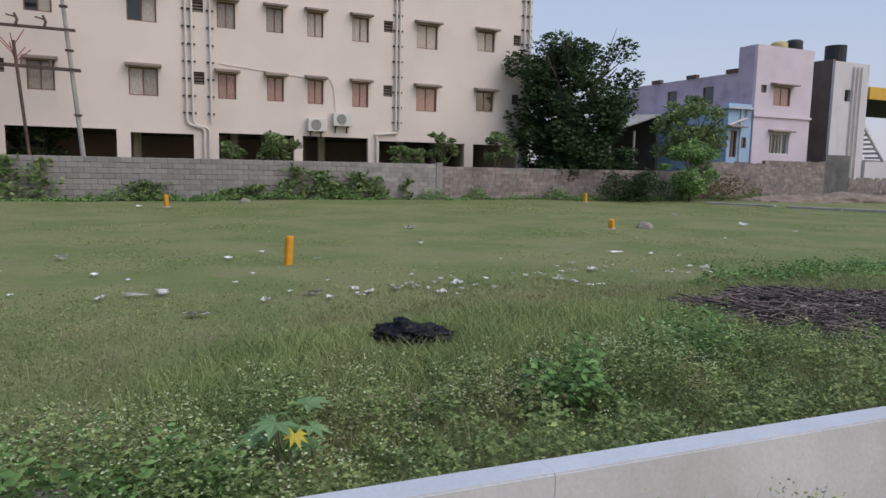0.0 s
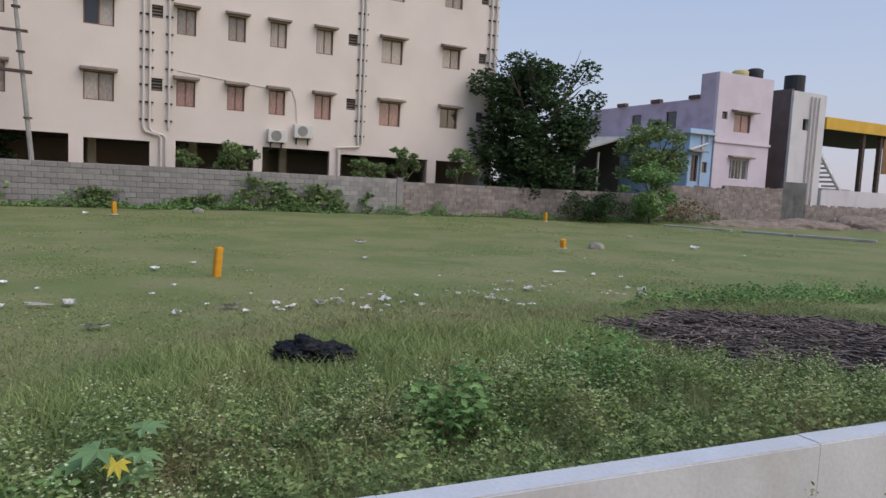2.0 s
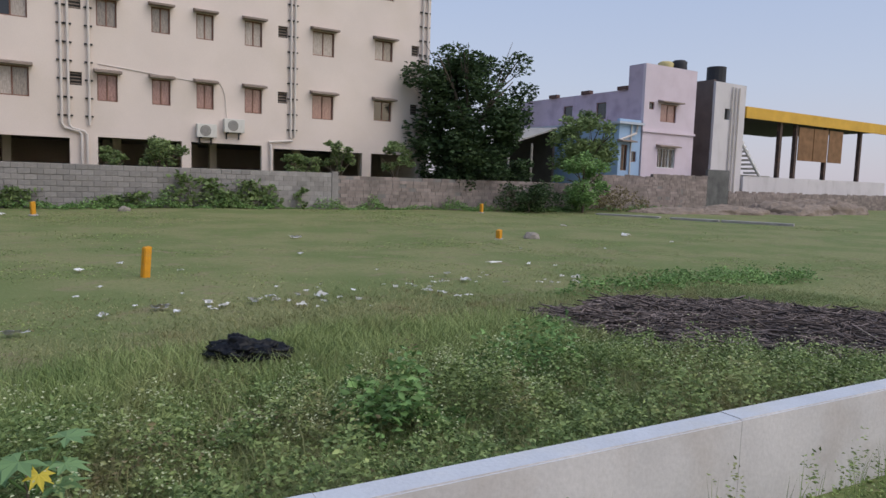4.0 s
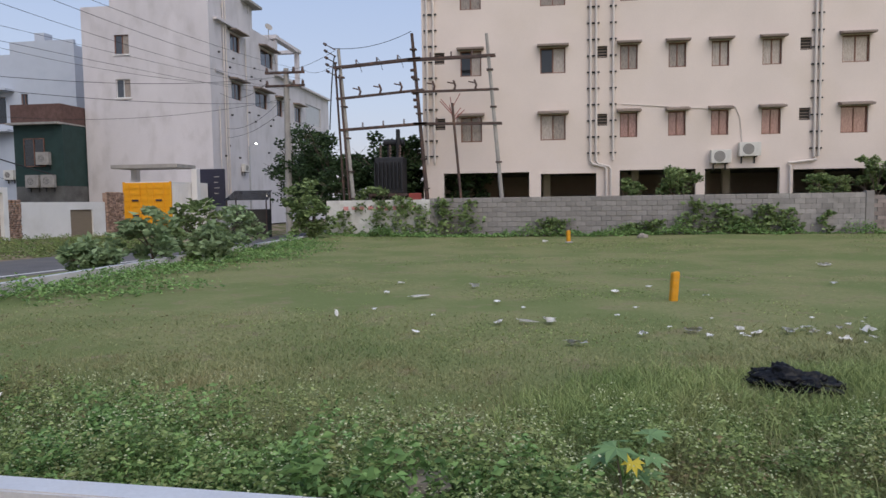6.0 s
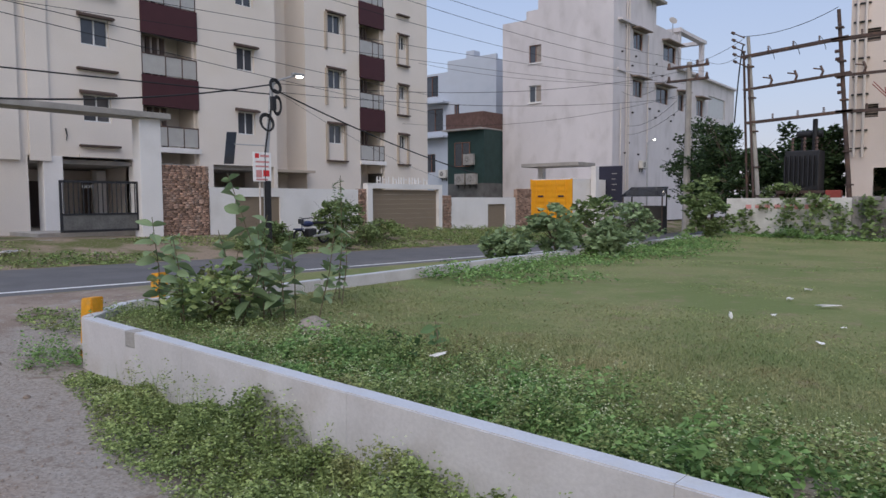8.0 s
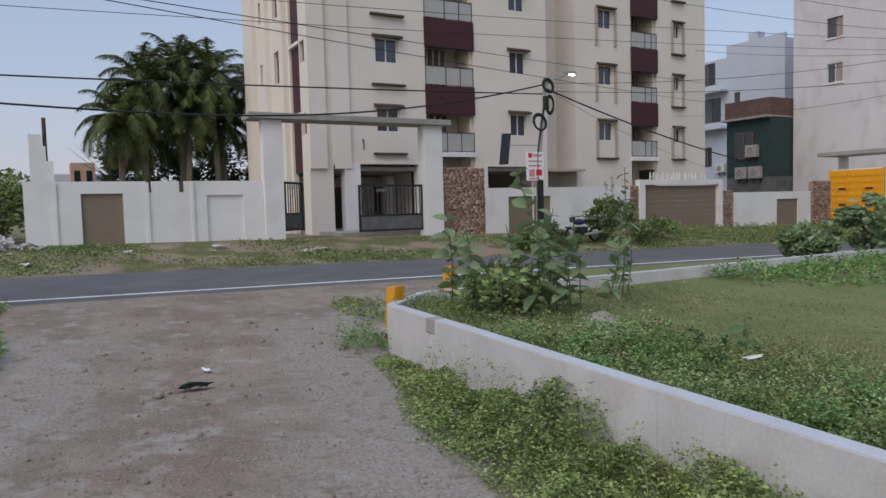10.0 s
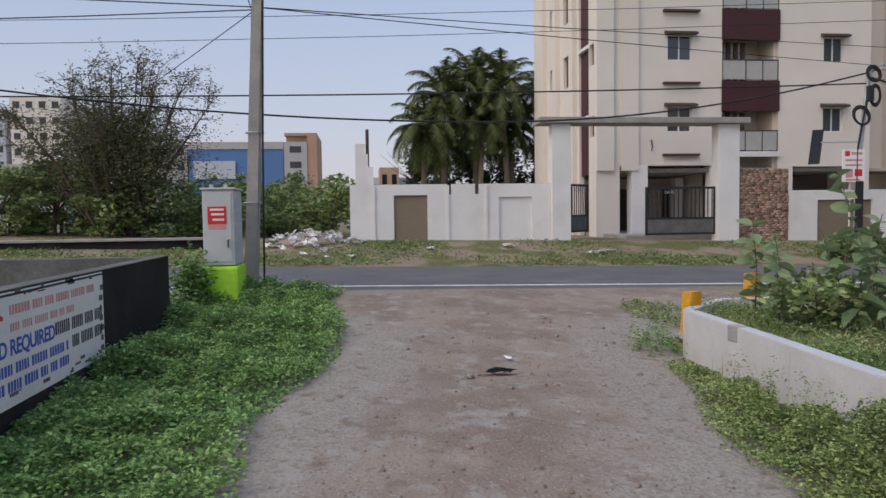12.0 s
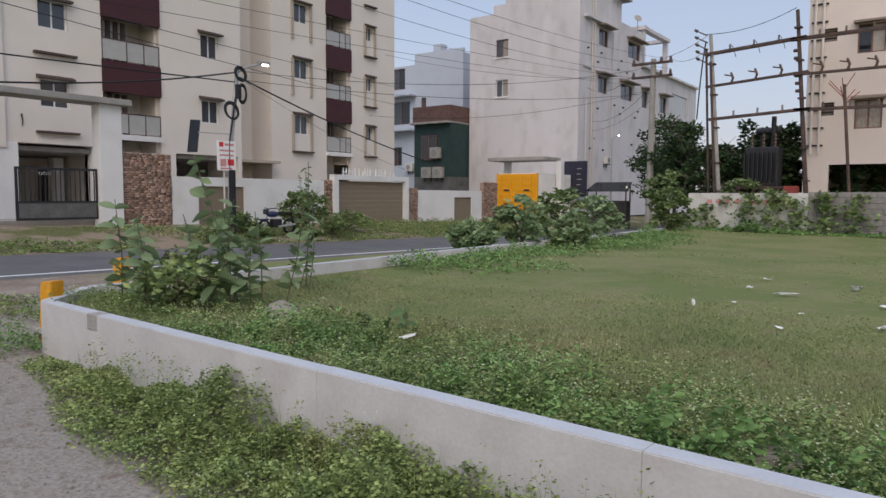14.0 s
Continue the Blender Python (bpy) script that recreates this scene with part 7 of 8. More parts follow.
weeds("creeping_weeds", "lush creeping weeds along the inside of the low wall", 150000, (-6.6, 1.4, 1.9, 5.0), 0.27, 0.038, "creeper", 206, kerb_strip, 1800)
weeds("verge_weeds", "bushy weeds against the low white wall", 330000, (-7.3, 6.6, 0.3, 2.5), 0.34, 0.034, "olive", 202, outer_strip, 2500)
weeds("creeping_weeds", "dense creeping weeds beside the dirt track", 230000, (-13, -0.6, -4.45, -1.2), 0.27, 0.047, "lush", 203, south_strip, 1200)


for i, (cx, cy, rx, ry, s) in enumerate(((0.35, 2.68, 0.55, 0.3, 0.06), (-0.9, 2.72, 0.5, 0.25, 0.05), (2.95, 3.1, 0.45, 0.35, 0.065), (-1.9, 3.6, 0.7, 0.4, 0.045), (4.4, 3.6, 0.6, 0.3, 0.05), (-4.6, 3.5, 0.8, 0.4, 0.05), (-0.4, 2.35, 0.4, 0.2, 0.07))):
    weeds("broadleaf_weeds", "broad-leaved weeds in bright green patches", 2600, (cx - rx - 0.2, cx + rx + 0.2, cy - ry - 0.2, cy + ry + 0.2), 0.34, s, "creeper", 230 + i * 5, patch(cx, cy, rx, ry))
# withered brown tufts in the weeds
for i, (cx, cy, rx, ry) in enumerate(((1.55, 3.05, 0.35, 0.22), (2.2, 3.35, 0.3, 0.2), (-2.5, 3.35, 0.4, 0.2), (-3.6, 4.3, 0.45, 0.25), (0.1, 3.7, 0.4, 0.2), (3.6, 4.3, 0.5, 0.25), (-5.0, 4.6, 0.5, 0.3))):
    weeds("withered_weeds", "withered brown weeds in a small tuft", 700, (cx - rx - 0.2, cx + rx + 0.2, cy - ry - 0.2, cy + ry + 0.2), 0.33, 0.03, "dryleaf", 270 + i * 5, patch(cx, cy, rx, ry))


def sprigs():
    """Thin upright stems with small leaves that stand before the low wall."""
    rng = np.random.default_rng(77)
    stems, leaves = [], []
    for k in range(150):
        x = rng.uniform(-6.0, 5.8)
        y = kerb_y(x) - 0.17 - rng.uniform(0.04, 0.35)
        h = rng.uniform(0.22, 0.52)
        lean = rng.normal(0, 0.10, 2)
        z = float(ground_z(x, y))
        for j in range(3):
            stems.append((x, y, z))
        for j in range(26):
            s = rng.uniform(0.35, 1.0)
            leaves.append((x + lean[0] * s + rng.normal(0, 0.025), y + lean[1] * s + rng.normal(0, 0.02), z + h * s))
    v, f = leaf_cloud(np.array(leaves), 0.024, rng, 0.4, 0.5)
    v2, f2 = blade_cloud(np.array(stems), np.full(len(stems), 0.42), 0.0022, rng, 0.18)
    tagged(from_arrays("weed_sprigs", np.concatenate([v, v2]), np.concatenate([f, f2 + len(v)]), M["olive"]), "thin leafy weed stems before the low wall", "weeds", kind="stuff")


sprigs()
weeds("mouth_weeds", "weeds at the foot of the low wall's corner", 12000, (-9.4, -6.4, 1.2, 3.4), 0.30, 0.038, "creeper", 204, patch(-7.95, 2.2, 0.6, 0.42), 200)
weeds("mouth_grass", "grass patch at the mouth of the track", 9000, (-12.4, -8.4, 2.0, 4.4), 0.12, 0.045, "weed", 205, patch(-10.0, 3.2, 1.3, 0.5))
weeds("heap_weeds", "rank weeds behind the heap of stalks", 22000, (6.5, 14, 5.0, 7.8), 0.22, 0.05, "creeper", 206, patch(10.4, 6.5, 3.0, 0.6))
weeds("corner_weeds", "rank weeds where the plot meets the road", 60000, (-8.3, 0, 9, 24), 0.22, 0.07, "creeper", 207,
      lambda x, y: (np.clip((2.2 - (x + 8.3)) / 1.5 + 0.4 * lumps(x, y, 0.9, 9), 0, 1), np.clip(0.8 + 0.5 * lumps(x, y, 0.6, 10), 0.3, 1.4)))
weeds("wall_foot_weeds", "weeds and grass at the foot of the block wall", 60000, (-8.2, 36, 26.6, 28.3), 0.42, 0.09, "creeper", 208,
      lambda x, y: (np.clip((y - 27.3) / 0.8 + 0.5 * lumps(x, y * 0, 0.9, 14), 0, 1), np.clip(0.55 + 0.7 * lumps(x, y * 0, 0.7, 15), 0.1, 1.6)))
weeds("roadside_weeds", "patchy grass on the verge before the compound wall", 70000, (-22.6, -18.7, -12, 36), 0.16, 0.08, "weed", 209,
      lambda x, y: (np.clip(0.35 + 0.9 * lumps(x, y, 1.3, 16) + np.clip((y - 17) / 6, 0, 1), 0, 1), np.clip(0.5 + 0.4 * lumps(x, y, 0.7, 17) + np.clip((y - 17) / 10, 0, 0.8), 0.15, 1.6)))
weeds("dry_tufts", "brown dried weed tufts through the grass", 8000, (-8, 12, 2.4, 8.5), 0.18, 0.035, "dryleaf", 215,
      lambda x, y: (np.clip(lumps(x, y, 0.38, 19) * 1.6 - 1.05, 0, 1), np.clip(0.4 + lumps(x, y, 0.38, 19) * 0.6, 0.2, 1.2)))
def field_patch(scale, seed, cut, near=5.6):
    """Uneven patches over the open field, fading in past the near weeds."""
    def d(x, y):
        q = lumps(x * 0.7, y, scale, seed) + 0.5 * lumps(x, y, scale * 0.35, seed + 1)
        k = np.clip((q - cut) / 0.7, 0, 1) * np.clip((y - near) / 1.5, 0, 1) * (twig_zone(x, y) > 1.1)
        return k, np.clip(0.3 + k, 0.3, 1.3)
    return d


weeds("field_weeds", "low green weeds in patches over the field", 75000, (-8, 15, 5.6, 14), 0.06, 0.024, "olive", 311, field_patch(0.8, 61, 0.15))
weeds("field_weeds", "low weeds in far patches over the field", 60000, (-8, 30, 13, 27), 0.06, 0.036, "olive", 317, field_patch(1.6, 64, 0.1, 12))
weeds("field_straw", "dry straw patches over the field", 26000, (-8, 15, 5.6, 15), 0.035, 0.022, "straw", 323, field_patch(0.6, 67, 0.45))
weeds("field_straw", "dry straw in far patches over the field", 22000, (-8, 30, 14, 27), 0.035, 0.034, "straw", 329, field_patch(1.2, 70, 0.4, 13))
weeds("plot_tufts", "darker weed tufts through the grass", 15000, (-8, 12, 4.5, 9), 0.12, 0.034, "grass", 210,
      lambda x, y: (np.clip(lumps(x, y, 0.5, 18) * 1.4 - 0.75, 0, 1), np.clip(0.5 + lumps(x, y, 0.5, 18) * 0.6, 0.2, 1.2)))


def wall_creepers():
    rng = np.random.default_rng(77)
    pts = []
    for cx, z1, w, n in ((-7.6, 1.3, 0.3, 300), (-6.0, 1.75, 0.25, 350), (-5.0, 1.9, 0.35, 500), (-4.2, 1.5, 0.25, 300), (-3.2, 1.75, 0.35, 450), (-2.2, 1.7, 0.3, 300), (1.2, 0.9, 0.5, 500),
                         (6.9, 1.6, 0.35, 500), (8.0, 1.4, 0.35, 500), (9.0, 0.9, 0.5, 450), (9.7, 1.4, 0.35, 400), (10.4, 1.2, 0.3, 350), (5.2, 0.8, 0.4, 400), (11.8, 1.1, 0.12, 200), (4.4, 0.7, 0.3, 300)):
        t = rng.uniform(0, 1, n) ** 0.8
        pts.append(np.stack([cx + rng.normal(0, w, n) * (1.1 - 0.5 * t) + 0.15 * np.sin(t * 9 + cx), 28.28 - rng.uniform(0, 0.16, n) - 0.3 * (1 - t) * rng.uniform(0, 1, n), 0.15 + (z1 - 0.15) * t], 1))
    v, f = leaf_cloud(np.concatenate(pts)[::2], 0.19, rng, 0.2, 0.7)
    tagged(from_arrays("wall_creepers", v, f, M["bushleaf"]), "creepers hanging on the back wall", "creeper", kind="stuff")


wall_creepers()


# ---- things on the plot ----
def marker_post(base, h, tilt=(0, 0), w=0.13, label="yellow painted concrete marker post in the grass"):
    t = thing("marker_post", base, label, "post", "yellow marker posts")
    bm = bmesh.new()
    box(bm, (-w / 2, -w / 2, -0.15), (w / 2, w / 2, h))
    bmesh.ops.bevel(bm, geom=bm.edges[:], offset=0.012, segments=2, affect="EDGES")
    for v in bm.verts:
        if v.co.z > h - 0.03:
            v.co.z += 0.025 * v.co.x / w
    bmesh.ops.translate(bm, verts=bm.verts, vec=Vector(base))
    part("post", bm, M["yellow"], t)
    bm = bmesh.new()
    x, y, z = base
    bmesh.ops.create_icosphere(bm, subdivisions=2, radius=w * 0.95, matrix=Matrix.Translation((x, y, z)) @ Matrix.Diagonal((1.2, 1.0, 0.35, 1)))
    part("footing", bm, M["concrete"], t)
    t.rotation_euler = (radians(tilt[0]), radians(tilt[1]), 0.3)


marker_post((2.64, 10.14, 0.08), 0.50, (2, 3), 0.105)
marker_post((12.25, 14.5, 0.12), 0.26, (4, -6), label="short yellow marker post leaning in the grass")
marker_post((20.0, 26.2, 0.2), 0.42)
marker_post((1.75, 24.6, 0.18), 0.42, (3, -3))
marker_post((-7.90, 2.63, 0.0), 0.60, (0, 4), 0.18, "yellow concrete post at the corner of the low wall")
marker_post((-8.62, 3.9, 0.05), 0.70, (0, 2), 0.17, "yellow concrete post beside the low wall at the road")


def bin_bag():
    t = thing("bin_bag", (2.62, 5.0, 0.14), "crumpled black plastic bin bag lying in the grass", "bag")
    bm = bmesh.new()
    bmesh.ops.create_icosphere(bm, subdivisions=5, radius=1.0)
    for v in bm.verts:
        p = v.co.copy()
        n = noise.noise(p * 2.3) * 0.35 + noise.noise(p * 6.0) * 0.20 + noise.noise(p * 14) * 0.08
        r = 1 + n
        lump = 0.25 * math.exp(-((p.x + 0.35) ** 2 + p.y ** 2) * 6)
        fold = 0.03 * abs(noise.noise(p * 4.5 + Vector((3, 1, 7)))) + 0.018 * noise.noise(p * 22)
        v.co = Vector((p.x * r * 0.315, p.y * r * 0.17, max(p.z * r * 0.085 + lump * max(p.z, 0) * 0.22 - fold, -0.06)))
    bm.transform(Matrix.Translation((2.58, 5.0, 0.235)) @ Matrix.Rotation(radians(-32), 4, "Z"))
    part("bag", bm, M["blackbag"], t, smooth=True)


bin_bag()


def stalk_heap():
    rng = np.random.default_rng(12)
    xs, ys = np.meshgrid(np.linspace(5.0, 11.1, 74), np.linspace(1.5, 6.2, 58))
    q = twig_zone(xs, ys)
    zs = ground_z(xs, ys) - 0.04 + np.clip(1.15 - q, 0, 1) ** 0.7 * 0.13 * (1 + 0.45 * lumps(xs, ys, 0.25, 6))
    n, m = xs.shape
    idx = np.arange(n * m).reshape(n, m)
    f = np.stack([idx[:-1, :-1], idx[:-1, 1:], idx[1:, 1:], idx[1:, :-1]], -1).reshape(-1, 4)
    heap = thing("stalk_heap", (7.5, 3.3, 0.1), "heap of dry brown stalks and ash on the grass", "heap")
    from_arrays("ash_bed", np.stack([xs, ys, zs], -1).reshape(-1, 3) - np.array(heap.location), f, M["ash"], heap)
    V, F = [], []
    for i in range(4200):
        while True:
            x, y = rng.uniform(5.0, 11.0), rng.uniform(1.6, 6.1)
            if twig_zone(x, y) < 1.1:
                break
        a = rng.uniform(-1.6, 1.6) - 0.2
        L = rng.uniform(0.05, 0.22) if rng.random() < 0.75 else rng.uniform(0.22, 0.55)
        r = rng.uniform(0.003, 0.010)
        z = float(ground_z(x, y)) + np.clip(1.15 - twig_zone(x, y), 0, 1) ** 0.7 * 0.12 + rng.uniform(-0.01, 0.05)
        d = np.array([math.cos(a), math.sin(a), rng.normal(0, 0.16)])
        s = np.array([-math.sin(a), math.cos(a), 0])
        u = np.array([0, 0, 1.0])
        k = len(V)
        bend = rng.normal(0, 0.04)
        for e, off in ((-0.5, 0), (0, bend), (0.5, 0)):
            c = np.array([x, y, z]) + d * L * e + s * off
            V += [c + s * r, c + u * r, c - s * r, c - u * r]
        for b in (0, 4):
            for j in range(4):
                F.append((k + b + j, k + b + (j + 1) % 4, k + b + 4 + (j + 1) % 4, k + b + 4 + j))
    ob = from_arrays("dry_stalk", np.array(V) - np.array(heap.location), F, M["twig"], heap)
    tagged(ob, kind="stuff")


stalk_heap()


def scrap_mesh(seed, sx, sy, h):
    """A crumpled scrap: a small bent sheet with some thickness."""
    rng = random.Random(seed)
    bm = bmesh.new()
    n = 5
    grid = [[bm.verts.new(((i / (n - 1) - 0.5) * sx * (1 + 0.3 * rng.uniform(-1, 1)), (j / (n - 1) - 0.5) * sy * (1 + 0.3 * rng.uniform(-1, 1)), rng.uniform(0, h))) for i in range(n)] for j in range(n)]
    for j in range(n - 1):
        for i in range(n - 1):
            if not ((i, j) in ((0, 0), (n - 2, n - 2)) and rng.random() < 0.7):
                bm.faces.new((grid[j][i], grid[j][i + 1], grid[j + 1][i + 1], grid[j + 1][i]))
    bmesh.ops.solidify(bm, geom=bm.faces[:], thickness=0.006)
    me = bpy.data.meshes.new("plastic_scrap")
    bm.to_mesh(me)
    bm.free()
    return me


SCRAPS = [scrap_mesh(1, 0.28, 0.16, 0.06), scrap_mesh(2, 0.16, 0.12, 0.045), scrap_mesh(3, 0.42, 0.10, 0.04), scrap_mesh(4, 0.12, 0.08, 0.03), scrap_mesh(5, 0.20, 0.18, 0.08)]
for k, me in enumerate(SCRAPS):
    me.materials.append(M["plastic"] if k % 2 else M["paper"])


def scrap(x, y, kind, turn, size=1.0, lift=0.05, label="white plastic scrap lying in the grass"):
    ob = new("plastic_scrap", SCRAPS[kind])
    ob.matrix_basis = pose(x, y, float(ground_z(x, y)) + lift, 0, 0, turn) @ Matrix.Diagonal((size, size, size, 1))
    tagged(ob, label, "litter", "litter on the grass")


spots = [(1.85, 10.8, 0), (1.95, 9.2, 3), (3.2, 10.5, 1), (2.4, 7.6, 0), (2.5, 7.3, 1), (2.9, 7.3, 3), (3.44, 7.6, 4), (3.06, 7.5, 2), (3.7, 7.8, 1), (4.3, 7.6, 4), (4.45, 7.4, 1), (4.85, 7.85, 3),
         (5.75, 7.8, 1), (6.2, 8.0, 3), (6.75, 8.0, 0), (6.87, 8.7, 1), (5.8, 7.15, 1), (5.85, 6.85, 3), (6.05, 6.85, 3), (7.5, 8.6, 3), (8.6, 9.8, 2), (9.1, 9.4, 2), (9.4, 9.0, 3), (8.5, 7.5, 4), (16.9, 14.3, 4),
         (17.9, 18.2, 2), (7.3, 16.6, 0), (0.92, 24.8, 4), (0.75, 8.1, 4), (0.45, 8.05, 2), (0.1, 8.0, 2), (2.5, 11.5, 1), (0.0, 9.6, 0), (-0.48, 11.3, 4), (-1.28, 10.06, 2), (-1.88, 11.8, 0), (-1.87, 10.5, 1),
         (-1.7, 8.87, 1), (-0.8, 8.44, 3), (0.4, 9.1, 3), (-0.84, 7.33, 3), (1.0, 6.85, 0), (6.1, 9.65, 3), (8.7, 6.7, 1), (11.0, 12.0, 3), (13.2, 11.5, 3), (16.7, 12.4, 3), (5.9, 12.6, 3)]
rs = random.Random(3)
for x, y, k in spots:
    scrap(x, y, k, rs.uniform(0, 360), rs.uniform(0.55, 0.85) * (1.5 if y > 12 else 1), 0.035)
for k in range(46):
    scrap(rs.uniform(1.6, 8.6), rs.gauss(7.6, 0.5), (3, 1, 4)[k % 3], rs.uniform(0, 360), rs.uniform(0.3, 0.62), 0.035)
ob = new("paper_sheet", SCRAPS[2])
ob.matrix_basis = pose(-3.22, 3.6, 0.36, 18, -14, 35) @ Matrix.Diagonal((0.34, 0.5, 0.3, 1))
tagged(ob, "folded white paper lying on the weeds", "litter")
ob = new("paper_sheet", SCRAPS[2])
ob.matrix_basis = pose(-2.11, 8.36, 0.2, 10, -38, 120) @ Matrix.Diagonal((0.28, 0.45, 0.3, 1))
tagged(ob, "white paper stuck upright in the grass", "litter")


def stone(loc, r, label, seed, material="stone"):
    bm = bmesh.new()
    bmesh.ops.create_icosphere(bm, subdivisions=3, radius=r)
    for v in bm.verts:
        v.co *= 1 + 0.28 * noise.noise(v.co * (1.6 / r) + Vector((seed, 0, 0))) + 0.08 * noise.noise(v.co * (5 / r))
        v.co.z *= 0.7
    me = bpy.data.meshes.new("stone")
    bm.to_mesh(me)
    bm.free()
    me.materials.append(M[material])
    ob = new("stone", me)
    ob.location = loc
    tagged(ob, label, "stone")


stone((-5.6, 4.15, 0.25), 0.19, "brown-grey boulder among the weeds", 1)
stone((0.02, 2.62, 0.28), 0.12, "grey lump of cement among the weeds", 2)
stone((-6.85, -0.42, -0.14), 0.045, "pale stone on the dirt track", 3)
stone((4.6, 26.4, 0.25), 0.2, "pale stone near the wall", 4)
stone((13.3, 14.4, 0.16), 0.22, "dark stone in the grass", 5)


def gravel():
    rng = np.random.default_rng(31)
    n = 5000
    x = rng.uniform(-12.5, 0.5, n)
    y = -1.6 - 0.22 * x + rng.normal(0, 1.15, n)
    keep = (y < kerb_y(x) - 0.3) & (y > -2.6)
    x, y = x[keep], y[keep]
    r = rng.uniform(0.004, 0.016, len(x)) * (1 + (rng.uniform(0, 1, len(x)) > 0.97))
    z = ground_z(x, y) + r * 0.3
    c = np.stack([x, y, z], 1)
    dirs = np.array([(1, 0, 0), (-0.4, 0.9, 0.1), (-0.5, -0.8, 0), (0.1, 0.1, 0.8)])
    V = (c[:, None, :] + dirs[None] * r[:, None, None] * rng.uniform(0.7, 1.3, (len(x), 4, 1))).reshape(-1, 3)
    i = np.arange(len(x))[:, None] * 4
    F = np.concatenate([i + np.array(t) for t in ((0, 1, 3), (1, 2, 3), (2, 0, 3))])
    tagged(from_arrays("gravel", V, F, M["rubble"]), "loose pale gravel on the dirt track", "gravel", kind="stuff")


gravel()
rg = random.Random(17)
for k in range(46):
    gx = rg.uniform(-12.0, -2.0)
    gy = -1.3 - 0.24 * gx + rg.uniform(-1.9, 1.9)
    if -2.2 < gy < kerb_y(gx) - 0.5:
        stone((gx, gy, float(ground_z(gx, gy)) + 0.008), rg.uniform(0.016, 0.036), "small pale stone lying on the dirt track", 20 + k, "rubble")
ob = new("plastic_scrap", SCRAPS[3])
ob.matrix_basis = pose(-7.68, 0.18, -0.14, 0, 0, 20)
tagged(ob, "small white scrap on the dirt track", "litter")


def torn_cloth():
    t = thing("torn_sandal", (-7.0, -0.05, -0.14), "flattened dark rubber scrap on the dirt track", "litter")
    rng = random.Random(6)
    bm = bmesh.new()
    n = 12
    c = Vector((-7.0, -0.05, -0.135))
    rim = []
    for i in range(n):
        a = i * math.tau / n
        r = rng.uniform(0.7, 1.1)
        rim.append(bm.verts.new(c + Vector((0.07 * r * math.cos(a), 0.22 * r * math.sin(a), rng.uniform(-0.02, 0.02)))))
    hub = bm.verts.new(c + Vector((0, 0, 0.04)))
    for i in range(n):
        bm.faces.new((hub, rim[i], rim[(i + 1) % n]))
    bmesh.ops.solidify(bm, geom=bm.faces[:], thickness=0.015)
    part("sole", bm, M["rubber"], t)
    bm = bmesh.new()
    tube(bm, [(-7.02, -0.2, -0.125), (-6.98, -0.12, -0.09), (-7.03, 0.02, -0.12)], 0.012)
    part("strap", bm, M["green"], t)


torn_cloth()


